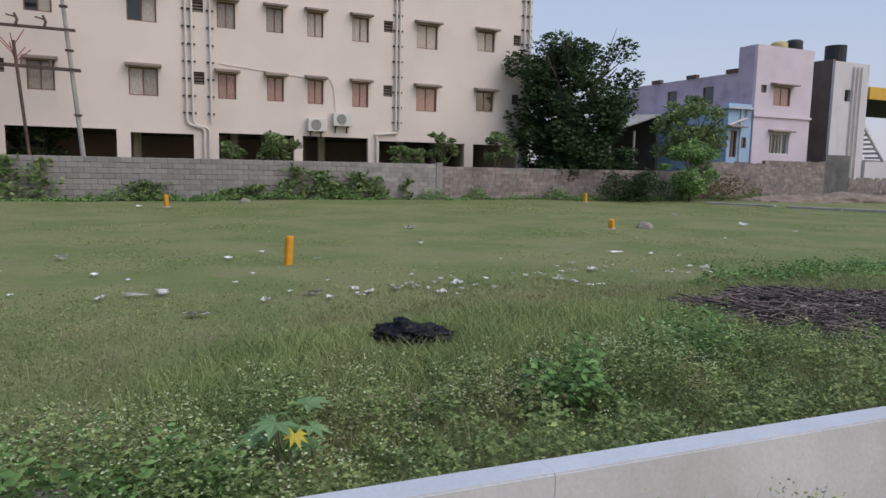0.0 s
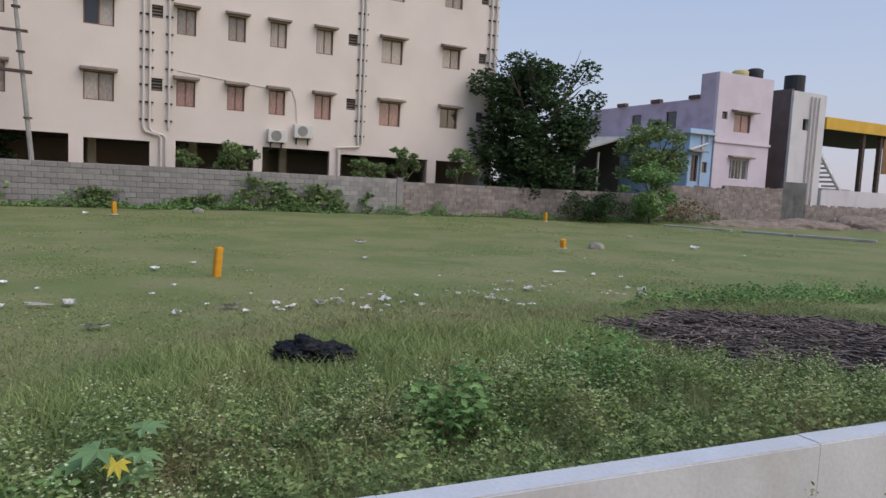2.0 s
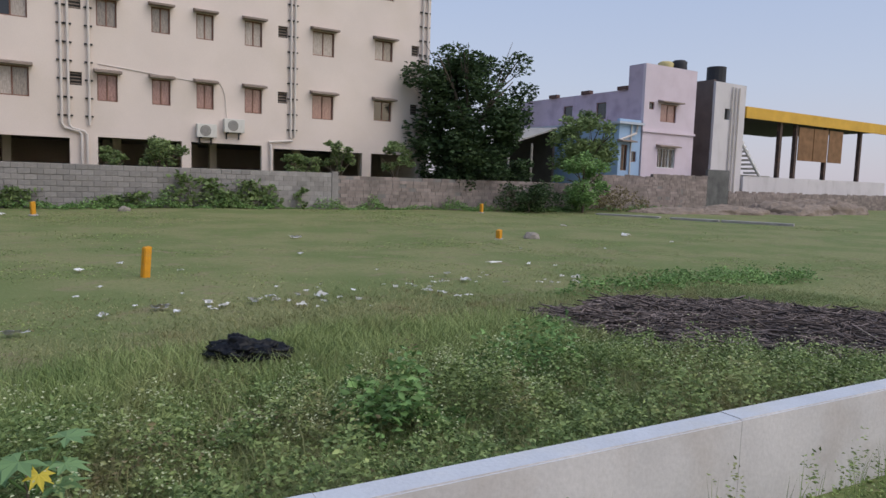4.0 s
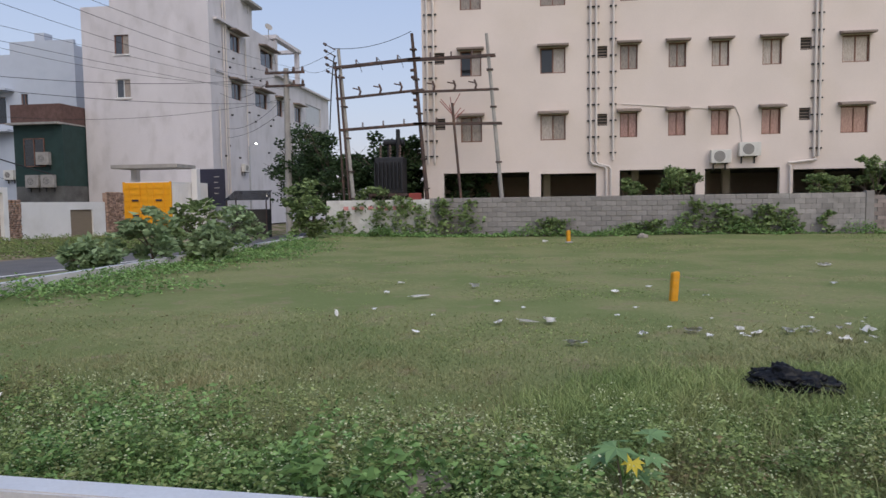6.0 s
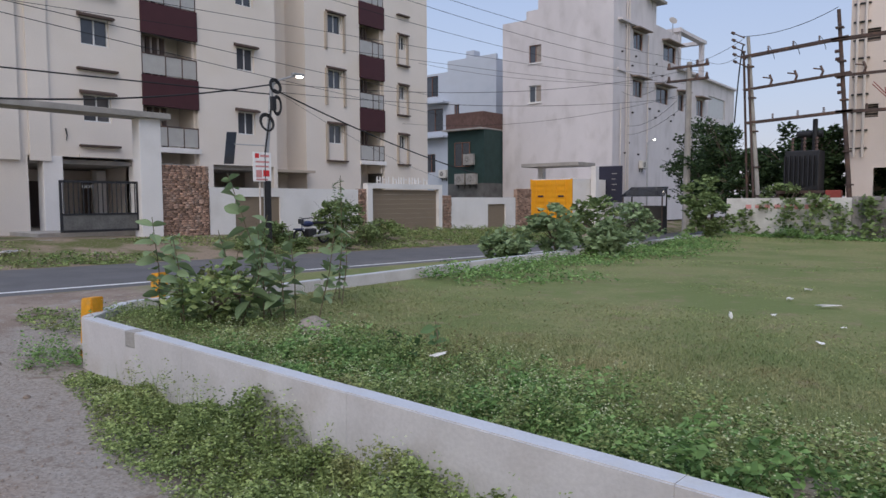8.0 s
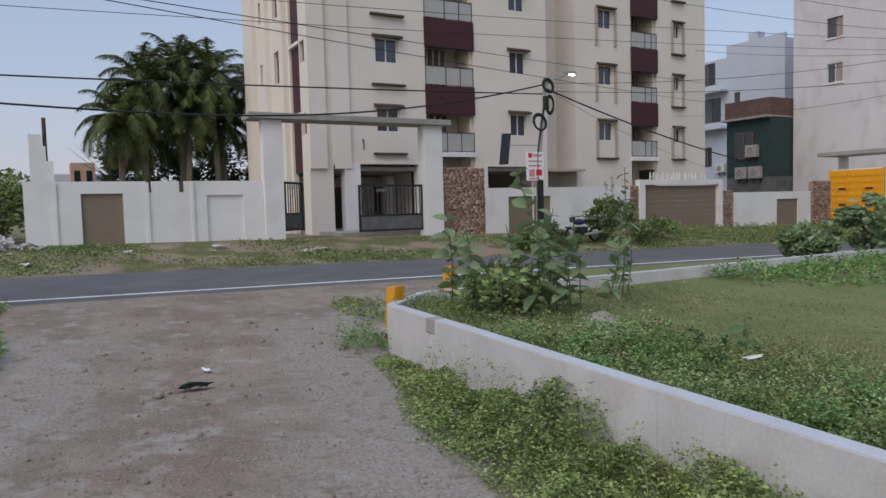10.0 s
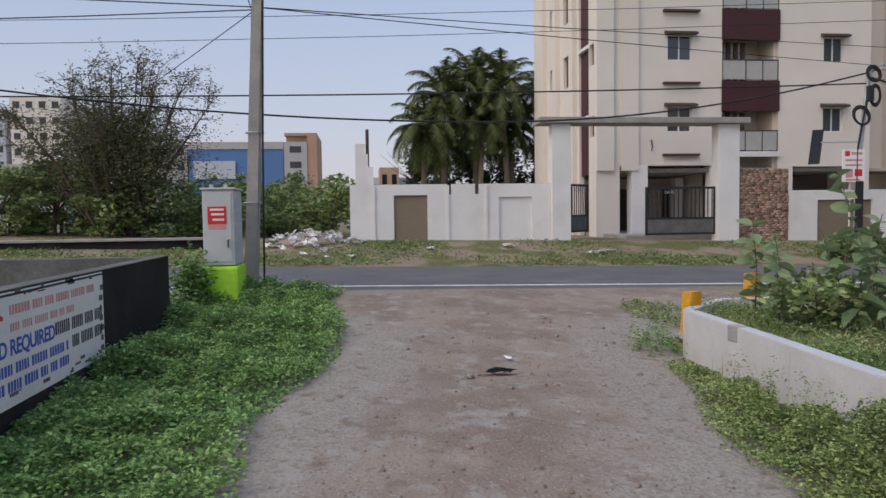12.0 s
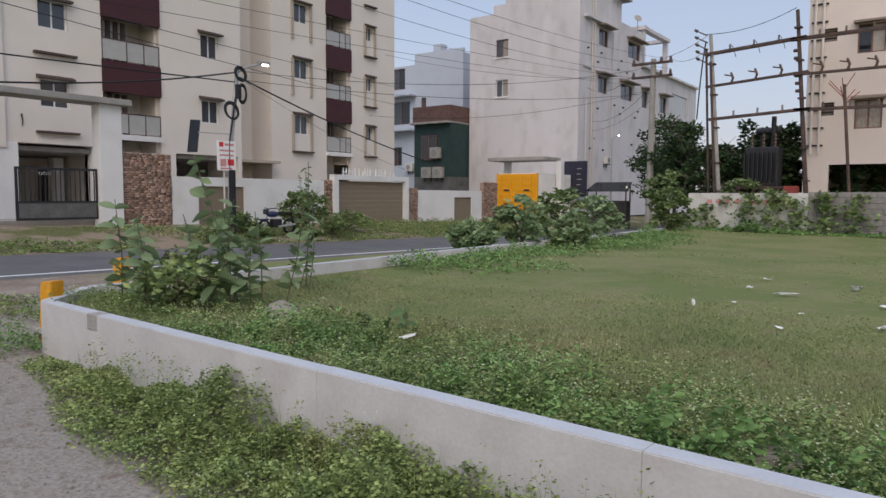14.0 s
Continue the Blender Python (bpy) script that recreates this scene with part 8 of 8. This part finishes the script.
# ---- beside the track ----
def notice_wall():
    w = thing("wall_notice", (-8, -4.5, -0.2), "black weathered plaster wall with a painted land notice", "wall", kind="structure")
    part("wall", soft_box((-10.12, -4.62, -0.5), (2.0, -4.45, 1.07), 0.012), M["blackwall"], w)
    part("return_wall", soft_box((-10.12, -16.0, -0.5), (-9.94, -4.63, 1.07), 0.012), M["greywall"], w)
    part("coping", soft_box((-10.14, -4.63, 1.072), (2.0, -4.44, 1.085), 0.006), M["greywall"], w)
    bm = bmesh.new()
    box(bm, (-7.42, -4.45, 0.12), (-4.72, -4.443, 1.06))
    board = part("painted_notice", bm, M["white"], w, "white painted notice with red and blue lettering")

    def bar(x0, x1, z0, z1, m):
        bm = bmesh.new()
        box(bm, (x0, -4.4425, z0), (x1, -4.4405, z1))
        part("print_bar", bm, M[m], board)
    # edge stripe, red heading, web line, the house sign
    bar(-7.410, -4.710, 1.025, 1.045, "blackp")
    rng = random.Random(5)

    def line(x0, x1, z0, z1, m, lo=0.05, hi=0.10):
        """A row of letter-sized bars with word gaps."""
        x, left = x0, rng.randint(3, 8)
        while x > x1:
            wd = rng.uniform(lo, hi) * 0.42
            bar(x - wd, x, z0, z1, m)
            left -= 1
            x -= wd + (0.018 if left else 0.06)
            left = left or rng.randint(3, 8)
    line(-5.360, -7.160, 0.87, 0.95, "pinkp")
    line(-5.360, -6.610, 0.73, 0.80, "pinkp", 0.035, 0.06)
    line(-4.860, -5.190, 0.70, 0.81, "red", 0.06, 0.09)
    for k in range(26):
        x, z = rng.uniform(-7.4, -4.75), rng.choice((rng.uniform(0.12, 0.22), rng.uniform(1.0, 1.05)))
        bar(x, x + rng.uniform(0.03, 0.16), z, z + rng.uniform(0.012, 0.04), "greywall")
    for k in range(7):
        bar(-7.415 + rng.uniform(0, 0.05), -7.34 + rng.uniform(0, 0.05), 0.2 + k * 0.11, 0.26 + k * 0.11, "greywall")
    bm = bmesh.new()
    v = [bm.verts.new(p) for p in ((-4.790, -4.441, 0.84), (-5.250, -4.441, 0.84), (-5.250, -4.441, 0.87), (-5.020, -4.441, 0.97), (-4.790, -4.441, 0.87))]
    bm.faces.new(v)
    part("house_sign", bm, M["red"], board, "red roof-shaped mark")
    line(-6.190, -7.360, 0.56, 0.68, "blackp", 0.05, 0.08)
    line(-6.560, -7.360, 0.38, 0.50, "blackp", 0.05, 0.08)
    line(-4.830, -6.460, 0.38, 0.47, "bluep")
    line(-4.830, -6.460, 0.24, 0.33, "bluep")
    cu = bpy.data.curves.new("lettering", "FONT")
    cu.body, cu.size, cu.extrude = "LAND REQUIRED", 0.185, 0.001
    cu.space_character, cu.offset = 0.95, 0.004
    cu.materials.append(M["bluep"])
    tx = new("lettering", cu)
    tx.parent = board
    tx.matrix_basis = Matrix(((-1, 0, 0, -4.81 + 8), (0, 0, 1, -4.4405 + 4.5), (0, 1, 0, 0.54 + 0.2), (0, 0, 0, 1)))


notice_wall()


def street_cabinet():
    c = thing("street_cabinet", (-11.75, -4.2, -0.15), "light grey electric cabinet on a lime green plinth", "cabinet")
    part("plinth", soft_box((-12.34, -4.30, -0.3), (-11.46, -3.68, 0.80), 0.05), M["lime"], c, "lime green painted plinth")
    part("body", soft_box((-12.32, -4.25, 0.82), (-11.52, -3.73, 2.10), 0.015), M["cabinet"], c)
    part("lid", soft_box((-12.35, -4.28, 2.104), (-11.49, -3.70, 2.14), 0.01), M["cabinet"], c)
    part("door", soft_box((-11.518, -4.21, 0.88), (-11.505, -3.77, 2.06), 0.004), M["cabinet"], c)
    for y in (-4.17, -3.93):
        part("lifting_lug", soft_box((-11.8, y, 2.142), (-11.72, y + 0.07, 2.20), 0.01), M["steel"], c)
    bm = bmesh.new()
    box(bm, (-11.503, -4.16, 1.52), (-11.499, -3.85, 1.82))
    st = part("notice", bm, M["red"], c, "red notice with white bars")
    for k, z in enumerate((1.75, 1.67, 1.58)):
        bm = bmesh.new()
        box(bm, (-11.498, -4.12 + 0.02 * k, z), (-11.496, -3.89, z + 0.035))
        part("print_bar", bm, M["paper"], st)
    bm = bmesh.new()
    box(bm, (-11.503, -4.15, 1.44), (-11.499, -3.86, 1.515))
    part("print_bar", bm, M["pinkp"], st)
    for z in (1.05, 1.3, 1.55, 1.8):
        bm = bmesh.new()
        box(bm, (-12.15, -3.729, z), (-11.72, -3.725, z + 0.18))
        part("side_label", bm, M["bluewhite"], c)
    bm = bmesh.new()
    tube(bm, [(-11.50, -3.83, 1.25), (-11.47, -3.83, 1.25), (-11.47, -3.83, 1.12)], 0.012)
    part("handle", bm, M["iron"], c)
    rng = np.random.default_rng(3)
    p = np.concatenate([rng.normal((-11.35, -4.42, 0.55), (0.08, 0.14, 0.22), (1300, 3)), rng.normal((-12.2, -3.2, 0.15), (0.3, 0.25, 0.14), (1500, 3)), rng.normal((-11.2, -5.0, 0.1), (0.3, 0.3, 0.2), (1500, 3))])
    v, f = leaf_cloud(p, 0.075, rng, 0.3, 0.7)
    tagged(from_arrays("cabinet_creeper", v, f, M["creeper"]), "green creeper over the cabinet's plinth", "creeper", kind="stuff")


street_cabinet()


def power_pole():
    t = thing("power_pole", (-12.72, -3.5, 0.1), "weathered concrete power pole by the road", "pole")
    bm = bmesh.new()
    v = []
    for z, w in ((-0.2, 0.125), (9.0, 0.085)):
        x = -12.72 - 0.01 * z
        y = -3.67 + 0.046 * z
        v += [bm.verts.new((x - w, y - w, z)), bm.verts.new((x + w, y - w, z)), bm.verts.new((x + w, y + w, z)), bm.verts.new((x - w, y + w, z))]
    for f in ((3, 2, 1, 0), (4, 5, 6, 7), (0, 1, 5, 4), (1, 2, 6, 5), (2, 3, 7, 6), (3, 0, 4, 7)):
        bm.faces.new([v[i] for i in f])
    bmesh.ops.bevel(bm, geom=bm.edges[:], offset=0.02, segments=2, affect="EDGES")
    part("shaft", bm, M["concrete"], t)
    bm = bmesh.new()
    tube(bm, [(-12.6, -3.40, 0.4), (-12.58, -3.36, 3.0), (-12.62, -3.3, 5.6)], 0.02, sides=5)
    part("earth_wire", bm, M["cable"], t)
    for z in (1.9, 3.2):
        bm = bmesh.new()
        ring(bm, (-12.72 - 0.01 * z, -3.67 + 0.046 * z, z), (0, 0, 1), 0.165, 0.014, 14)
        part("band", bm, M["steel"], t)
    bm = bmesh.new()
    tube(bm, sag((-12.72, -3.52, 5.45), (-12.72, -3.56, 4.3), 0.0, 8), 0.010, sides=5)
    tube(bm, sag((-12.72, -3.5, 5.45), (-12.72, -3.62, 5.9), 0.08, 6), 0.010, sides=5)
    part("loose_cable", bm, M["cable"], t)
    for z, dy in ((7.6, 0.1),):
        part("cross_arm", soft_box((-13.6, -3.4 + dy, z), (-11.8, -3.28 + dy, z + 0.1), 0.01), M["rust"], t)
        for x in (-13.5, -12.2, -11.9):
            bm = bmesh.new()
            tube(bm, [(x, -3.34 + dy, z + 0.1), (x, -3.34 + dy, z + 0.25)], 0.05, 0.03)
            part("insulator", bm, M["porcelain"], t)


power_pole()


def lamp_pole():
    t = thing("street_lamp", (-20.0, 14.6, 0.1), "grey steel street lamp pole hung with cable coils, lit", "street lamp")
    bm = bmesh.new()
    tube(bm, [(-20.0, 14.20, -0.2), (-20.0, 14.22, 3.0), (-20.0, 14.60, 6.15)], 0.10, 0.07, 10)
    part("pole", bm, M["steel"], t)
    bm = bmesh.new()
    ring(bm, (-19.86, 14.68, 5.2), (1, 0, 0), 0.17, 0.04, 16)
    for v in bm.verts:
        v.co.z = 5.2 + (v.co.z - 5.2) * 1.8
    part("cable_coil", bm, M["cable"], t, "long loop of black cable")
    bm = bmesh.new()
    tube(bm, [(-20.0, 14.58, 5.9), (-20.0, 14.9, 6.15), (-20.0, 15.6, 6.38)], 0.035)
    part("arm", bm, M["steel"], t)
    part("lamp_head", soft_box((-20.1, 15.5, 6.40), (-19.9, 16.0, 6.5), 0.03), M["steel"], t)
    part("lamp_lens", soft_box((-20.05, 15.72, 6.35), (-19.95, 15.95, 6.398), 0.015), M["lamp"], t, "lit white lamp lens")
    for z, r in ((5.88, 0.26), (5.86, 0.21), (4.57, 0.31), (4.54, 0.27)):
        bm = bmesh.new()
        ring(bm, (-19.86, 14.62 if z > 5 else 14.22, z), (0.96, 0.1, 0.2), r, 0.035, 20)
        part("cable_coil", bm, M["cable"], t, "coiled black cable")
    part("junction_box", soft_box((-19.92, 14.40, 5.0), (-19.76, 14.58, 5.5), 0.03), M["iron"], t)
    bm = bmesh.new()
    tube(bm, [(-19.9, 14.10, 0.2), (-19.9, 14.12, 3.4), (-19.9, 14.42, 5.05)], 0.03)
    part("conduit", bm, M["cable"], t)
    part("lower_box", soft_box((-19.96, 14.13, 0.1), (-19.84, 14.33, 2.5), 0.03), M["iron"], t, "black cable guard round the pole's foot")
    s = thing("solar_panel", (-20.1, 13.2, 3.4), "dark tilted panel bolted to the lamp pole", "panel")
    bm = bmesh.new()
    v = [bm.verts.new(p) for p in ((-20.1, 12.58, 3.04), (-20.1, 12.98, 3.06), (-20.3, 13.26, 4.18), (-20.3, 12.86, 4.16))]
    bm.faces.new(v)
    bmesh.ops.solidify(bm, geom=bm.faces[:], thickness=0.05)
    part("panel", bm, M["greypane"], s)
    bm = bmesh.new()
    tube(bm, [(-20.22, 13.1, 3.75), (-20.0, 14.3, 3.75)], 0.02)
    part("bracket", bm, M["steel"], s)
    b = thing("notice_board", (-19.9, 14.2, 0.1), "white notice board with red print on a post", "sign")
    bm = bmesh.new()
    tube(bm, [(-19.95, 13.92, -0.1), (-19.95, 13.92, 3.5)], 0.028)
    part("post", bm, M["pvc"], b)
    part("board", soft_box((-19.91, 13.61, 2.47), (-19.88, 14.38, 3.50), 0.005), M["paper"], b)
    for y0, y1, z0, z1, m in ((13.78, 13.95, 3.34, 3.5, "red"), (14.0, 14.38, 3.38, 3.46, "pinkp"), (13.8, 14.38, 3.18, 3.24, "pinkp"), (13.8, 14.36, 3.02, 3.08, "pinkp"), (13.82, 14.06, 2.66, 2.92, "pinkp"), (14.12, 14.38, 2.70, 2.92, "red"), (13.82, 14.3, 2.56, 2.62, "pinkp")):
        bm = bmesh.new()
        box(bm, (-19.879, y0 - 0.09, z0 - 0.05), (-19.876, y1 - 0.09, z1 - 0.05))
        part("print_bar", bm, M[m], b)


lamp_pole()


def far_poles():
    t = thing("power_pole", (-12.8, 36, -0.2), "concrete power pole with cross arms up the road", "pole")
    bm = bmesh.new()
    tube(bm, [(-12.8, 36, -0.6), (-12.75, 36, 9.0)], 0.2, 0.14, 8)
    part("shaft", bm, M["concrete"], t)
    for z in (8.7, 8.0):
        part("cross_arm", soft_box((-13.9, 35.85, z), (-11.7, 35.98, z + 0.12), 0.01), M["rust"], t)
        for x in (-13.8, -12.3, -11.8):
            bm = bmesh.new()
            tube(bm, [(x, 35.9, z + 0.12), (x, 35.9, z + 0.35)], 0.09, 0.06)
            part("insulator", bm, M["porcelain"], t)
    t = thing("street_lamp", (-20.6, 50, -0.6), "thin street lamp pole beside the white block, lit", "street lamp")
    bm = bmesh.new()
    tube(bm, [(-20.9, 50, -0.6), (-20.9, 50, 6.1), (-20.4, 50, 6.35)], 0.07, 0.05)
    part("pole", bm, M["steel"], t)
    part("lamp_lens", soft_box((-20.42, 49.95, 6.26), (-20.32, 50.05, 6.33), 0.02), M["lamp"], t, "lit white lamp lens")


far_poles()


def cables():
    runs = [((-20.0, -45, 5.55), (-20.0, 14.6, 5.6), 0.55, 0.046),
            ((-20.0, 14.6, 5.8), (-24.5, 33, 3.4), 0.25, 0.06), ((-20.0, 14.6, 5.8), (-24.2, 30, 2.9), 0.35, 0.014),
            ((-12.7, -3.45, 5.45), (-12.7, -60, 6.4), 1.1, 0.022), ((-12.7, -3.45, 5.5), (-13.2, -60, 11.5), 1.2, 0.022), ((-12.7, -3.45, 5.45), (-31, -16.5, 3.4), 0.15, 0.018),
            ((-12.7, -3.45, 5.5), (-27.5, 33, 8.3), 0.12, 0.02), ((-12.7, -3.45, 5.5), (-27.5, 33, 7.2), 0.15, 0.02),
            ((-13.0, -60, 5.6), (-13.0, 36, 7.9), 1.6, 0.012), ((-13.3, -60, 5.2), (-13.3, 36, 7.6), 1.6, 0.012),
            ((-13.5, -3.4, 7.75), (-13.8, 36, 8.4), 0.9, 0.014), ((-11.9, -3.4, 7.75), (-11.8, 36, 8.4), 1.0, 0.014), ((-12.2, -3.3, 7.9), (-12.3, 36, 9.0), 0.8, 0.014),
            ((-13.8, 36, 8.9), (-8.3, 30, 8.5), 0.3, 0.02), ((-11.8, 36, 8.9), (-8.2, 30, 8.0), 0.3, 0.02), ((-13.8, 36, 8.3), (-22.6, 49, 10), 0.6, 0.024),
            ((-12.8, 36, 7.6), (-22.6, 50, 7.5), 0.6, 0.024), ((-12.8, 36, 8.0), (-27.8, 31.5, 10.2), 0.5, 0.02), ((-12.8, 36, 7.4), (-27.8, 30, 6.4), 0.7, 0.02), ((-20, 14.6, 6.0), (-12.8, 36, 8.6), 0.7, 0.02),
            ((-20.0, 14.6, 5.7), (-12.8, 36, 7.2), 0.5, 0.02), ((-22.6, 50, 6.8), (-12.8, 36, 6.9), 0.4, 0.022)]
    # the slack service cable along the far side of the road
    low = [Vector((-20.0, 14.6, 5.95))] + [Vector((-20.0, y, 4.36 + (0.0104 if y > 2 else 0.0046) * (y - 2.2) ** 2)) for y in range(13, -12, -1)] + [Vector((-20.0, -45, 9.2))]
    spans = [(sag(a, b, d, 18), r) for a, b, d, r in runs] + [(low, 0.056)]
    for points, r in spans:
        bm = bmesh.new()
        tube(bm, points, r / 2, sides=5)
        me = bpy.data.meshes.new("overhead_cable")
        bm.to_mesh(me)
        bm.free()
        me.materials.append(M["cable"])
        tagged(new("overhead_cable", me), "thin black overhead cable strung between poles", "cable", "overhead cables")


cables()


def motorbike():
    t = thing("motorcycle", (-20.2, 16.4, 0.1), "dark blue motorcycle parked among roadside weeds", "motorcycle")
    x, z = -20.2, 0.12
    for y in (15.85, 17.05):
        bm = bmesh.new()
        ring(bm, (x, y, z + 0.3), (1, 0, 0), 0.26, 0.05, 20)
        w = part("wheel", bm, M["rubber"], t)
        bm = bmesh.new()
        for k in range(8):
            a = k * math.tau / 8
            tube(bm, [(x, y, z + 0.3), (x, y + 0.24 * math.cos(a), z + 0.3 + 0.24 * math.sin(a))], 0.008, sides=4)
        part("spokes", bm, M["steel"], w)
    bm = bmesh.new()
    bmesh.ops.create_icosphere(bm, subdivisions=3, radius=1, matrix=Matrix.Translation((x, 16.25, z + 0.78)) @ Matrix.Diagonal((0.13, 0.30, 0.12, 1)))
    part("fuel_tank", bm, M["bluebody"], t, smooth=True)
    part("seat", soft_box((x - 0.13, 16.45, z + 0.76), (x + 0.13, 17.15, z + 0.86), 0.04), M["rubber"], t)
    part("engine", soft_box((x - 0.14, 16.2, z + 0.28), (x + 0.14, 16.6, z + 0.6), 0.05), M["iron"], t)
    bm = bmesh.new()
    tube(bm, [(x, 15.85, z + 0.3), (x, 16.08, z + 0.95)], 0.035)
    part("fork", bm, M["steel"], t)
    bm = bmesh.new()
    tube(bm, [(x - 0.36, 16.18, z + 1.02), (x, 16.05, z + 0.98), (x + 0.36, 16.18, z + 1.02)], 0.018)
    part("handlebar", bm, M["iron"], t)
    bm = bmesh.new()
    tube(bm, [(x + 0.16, 16.4, z + 0.3), (x + 0.18, 17.2, z + 0.38)], 0.045)
    part("exhaust", bm, M["steel"], t)
    part("headlight", soft_box((x - 0.1, 15.86, z + 0.78), (x + 0.1, 16.0, z + 0.98), 0.04), M["greypane"], t)
    part("front_mudguard", soft_box((x - 0.06, 15.6, z + 0.56), (x + 0.06, 16.05, z + 0.62), 0.02), M["bluebody"], t)


motorbike()


def rubbish_heap():
    t = thing("rubbish_heap", (-22.6, -3.4, 0.6), "heap of white and blue plastic rubbish by the compound wall", "rubbish")
    rng = random.Random(11)
    for k in range(90):
        x, y = rng.gauss(-22.4, 0.5), rng.gauss(-3.3, 0.8)
        h = max(0.0, 0.42 - 0.25 * abs(y + 3.3) - 0.25 * abs(x + 22.4))
        z = float(ground_z(x, y)) + h * rng.uniform(0.5, 1.1)
        me = SCRAPS[rng.randrange(5)]
        ob = new("rubbish", me)
        ob.parent = t
        s = rng.uniform(0.9, 2.0)
        ob.matrix_basis = pose(x + 22.6, y + 3.4, z - 0.6, rng.uniform(-40, 40), rng.uniform(-40, 40), rng.uniform(0, 360)) @ Matrix.Diagonal((s, s, s, 1))
    bm = bmesh.new()
    bmesh.ops.create_icosphere(bm, subdivisions=3, radius=1, matrix=Matrix.Translation((-22.5, -3.3, 0.62)) @ Matrix.Diagonal((0.7, 1.1, 0.38, 1)))
    for v in bm.verts:
        v.co += Vector((0, 0, 0.08)) * noise.noise(v.co * 3)
    part("mound", bm, M["rubble"], t)
    for x, y in ((-19.9, -2.6), (-20.3, -3.3), (-20.0, -1.9), (-21.2, 0.6), (-21.0, 2.9), (-20.4, 5.6), (-20.7, 6.1), (-20.0, 8.2), (-21.6, 3.2), (-20.2, -3.0)):
        scrap(x, y, rng.randrange(5), rng.uniform(0, 360), rng.uniform(1.2, 2.0), 0.05, "white plastic litter on the roadside verge")
    d = thing("drain_wall", (-21.6, -12, 0.2), "low grey concrete drain wall beside the road", "low wall", kind="structure")
    part("wall", soft_box((-21.6, -40, -0.2), (-21.35, -5.6, 0.94), 0.02), M["blackwall"], d)
    part("coping", soft_box((-21.7, -40, 0.942), (-21.25, -5.6, 1.02), 0.015), M["concrete"], d)


rubbish_heap()


def rubble_mounds():
    rng = random.Random(21)
    for k, (x, y, rx, ry, h) in enumerate(((33.5, 26.4, 3.2, 1.4, 0.42), (38.5, 26.2, 3.5, 1.8, 0.55), (44.5, 25.8, 4.0, 2.2, 0.8), (50, 27, 4.5, 2.5, 1.0))):
        bm = bmesh.new()
        bmesh.ops.create_icosphere(bm, subdivisions=5, radius=1)
        for v in bm.verts:
            p = v.co.copy()
            n = 1 + 0.20 * noise.noise(p * 2 + Vector((k, 0, 0)))
            v.co = Vector((x + p.x * rx * n, y + p.y * ry * n, 0.1 + p.z * h * n + h * (0.22 * noise.noise(p * 5) + 0.16 * noise.noise(p * 13))))
        me = bpy.data.meshes.new("rubble_mound")
        bm.to_mesh(me)
        bm.free()
        me.materials.append(M["rubble"])
        tagged(new("rubble_mound", me), "mound of brown earth and rubble by the wall", "rubble", "rubble mounds")
    for x, y, a, L in ((27.0, 23.6, -66, 3.2), (28.2, 20.6, -66, 2.2), (29.4, 18.2, -66, 3.0)):
        bm = soft_box((-L / 2, -0.16, -0.1), (L / 2, 0.16, 0.10), 0.02)
        me = bpy.data.meshes.new("kerb_stone")
        bm.to_mesh(me)
        bm.free()
        me.materials.append(M["concrete"])
        ob = new("kerb_stone", me)
        ob.matrix_basis = pose(x, y, 0.16, 0, 0, a)
        tagged(ob, "pale cement kerb strip sunk in the grass", "kerb", "pale kerb strips")


rubble_mounds()
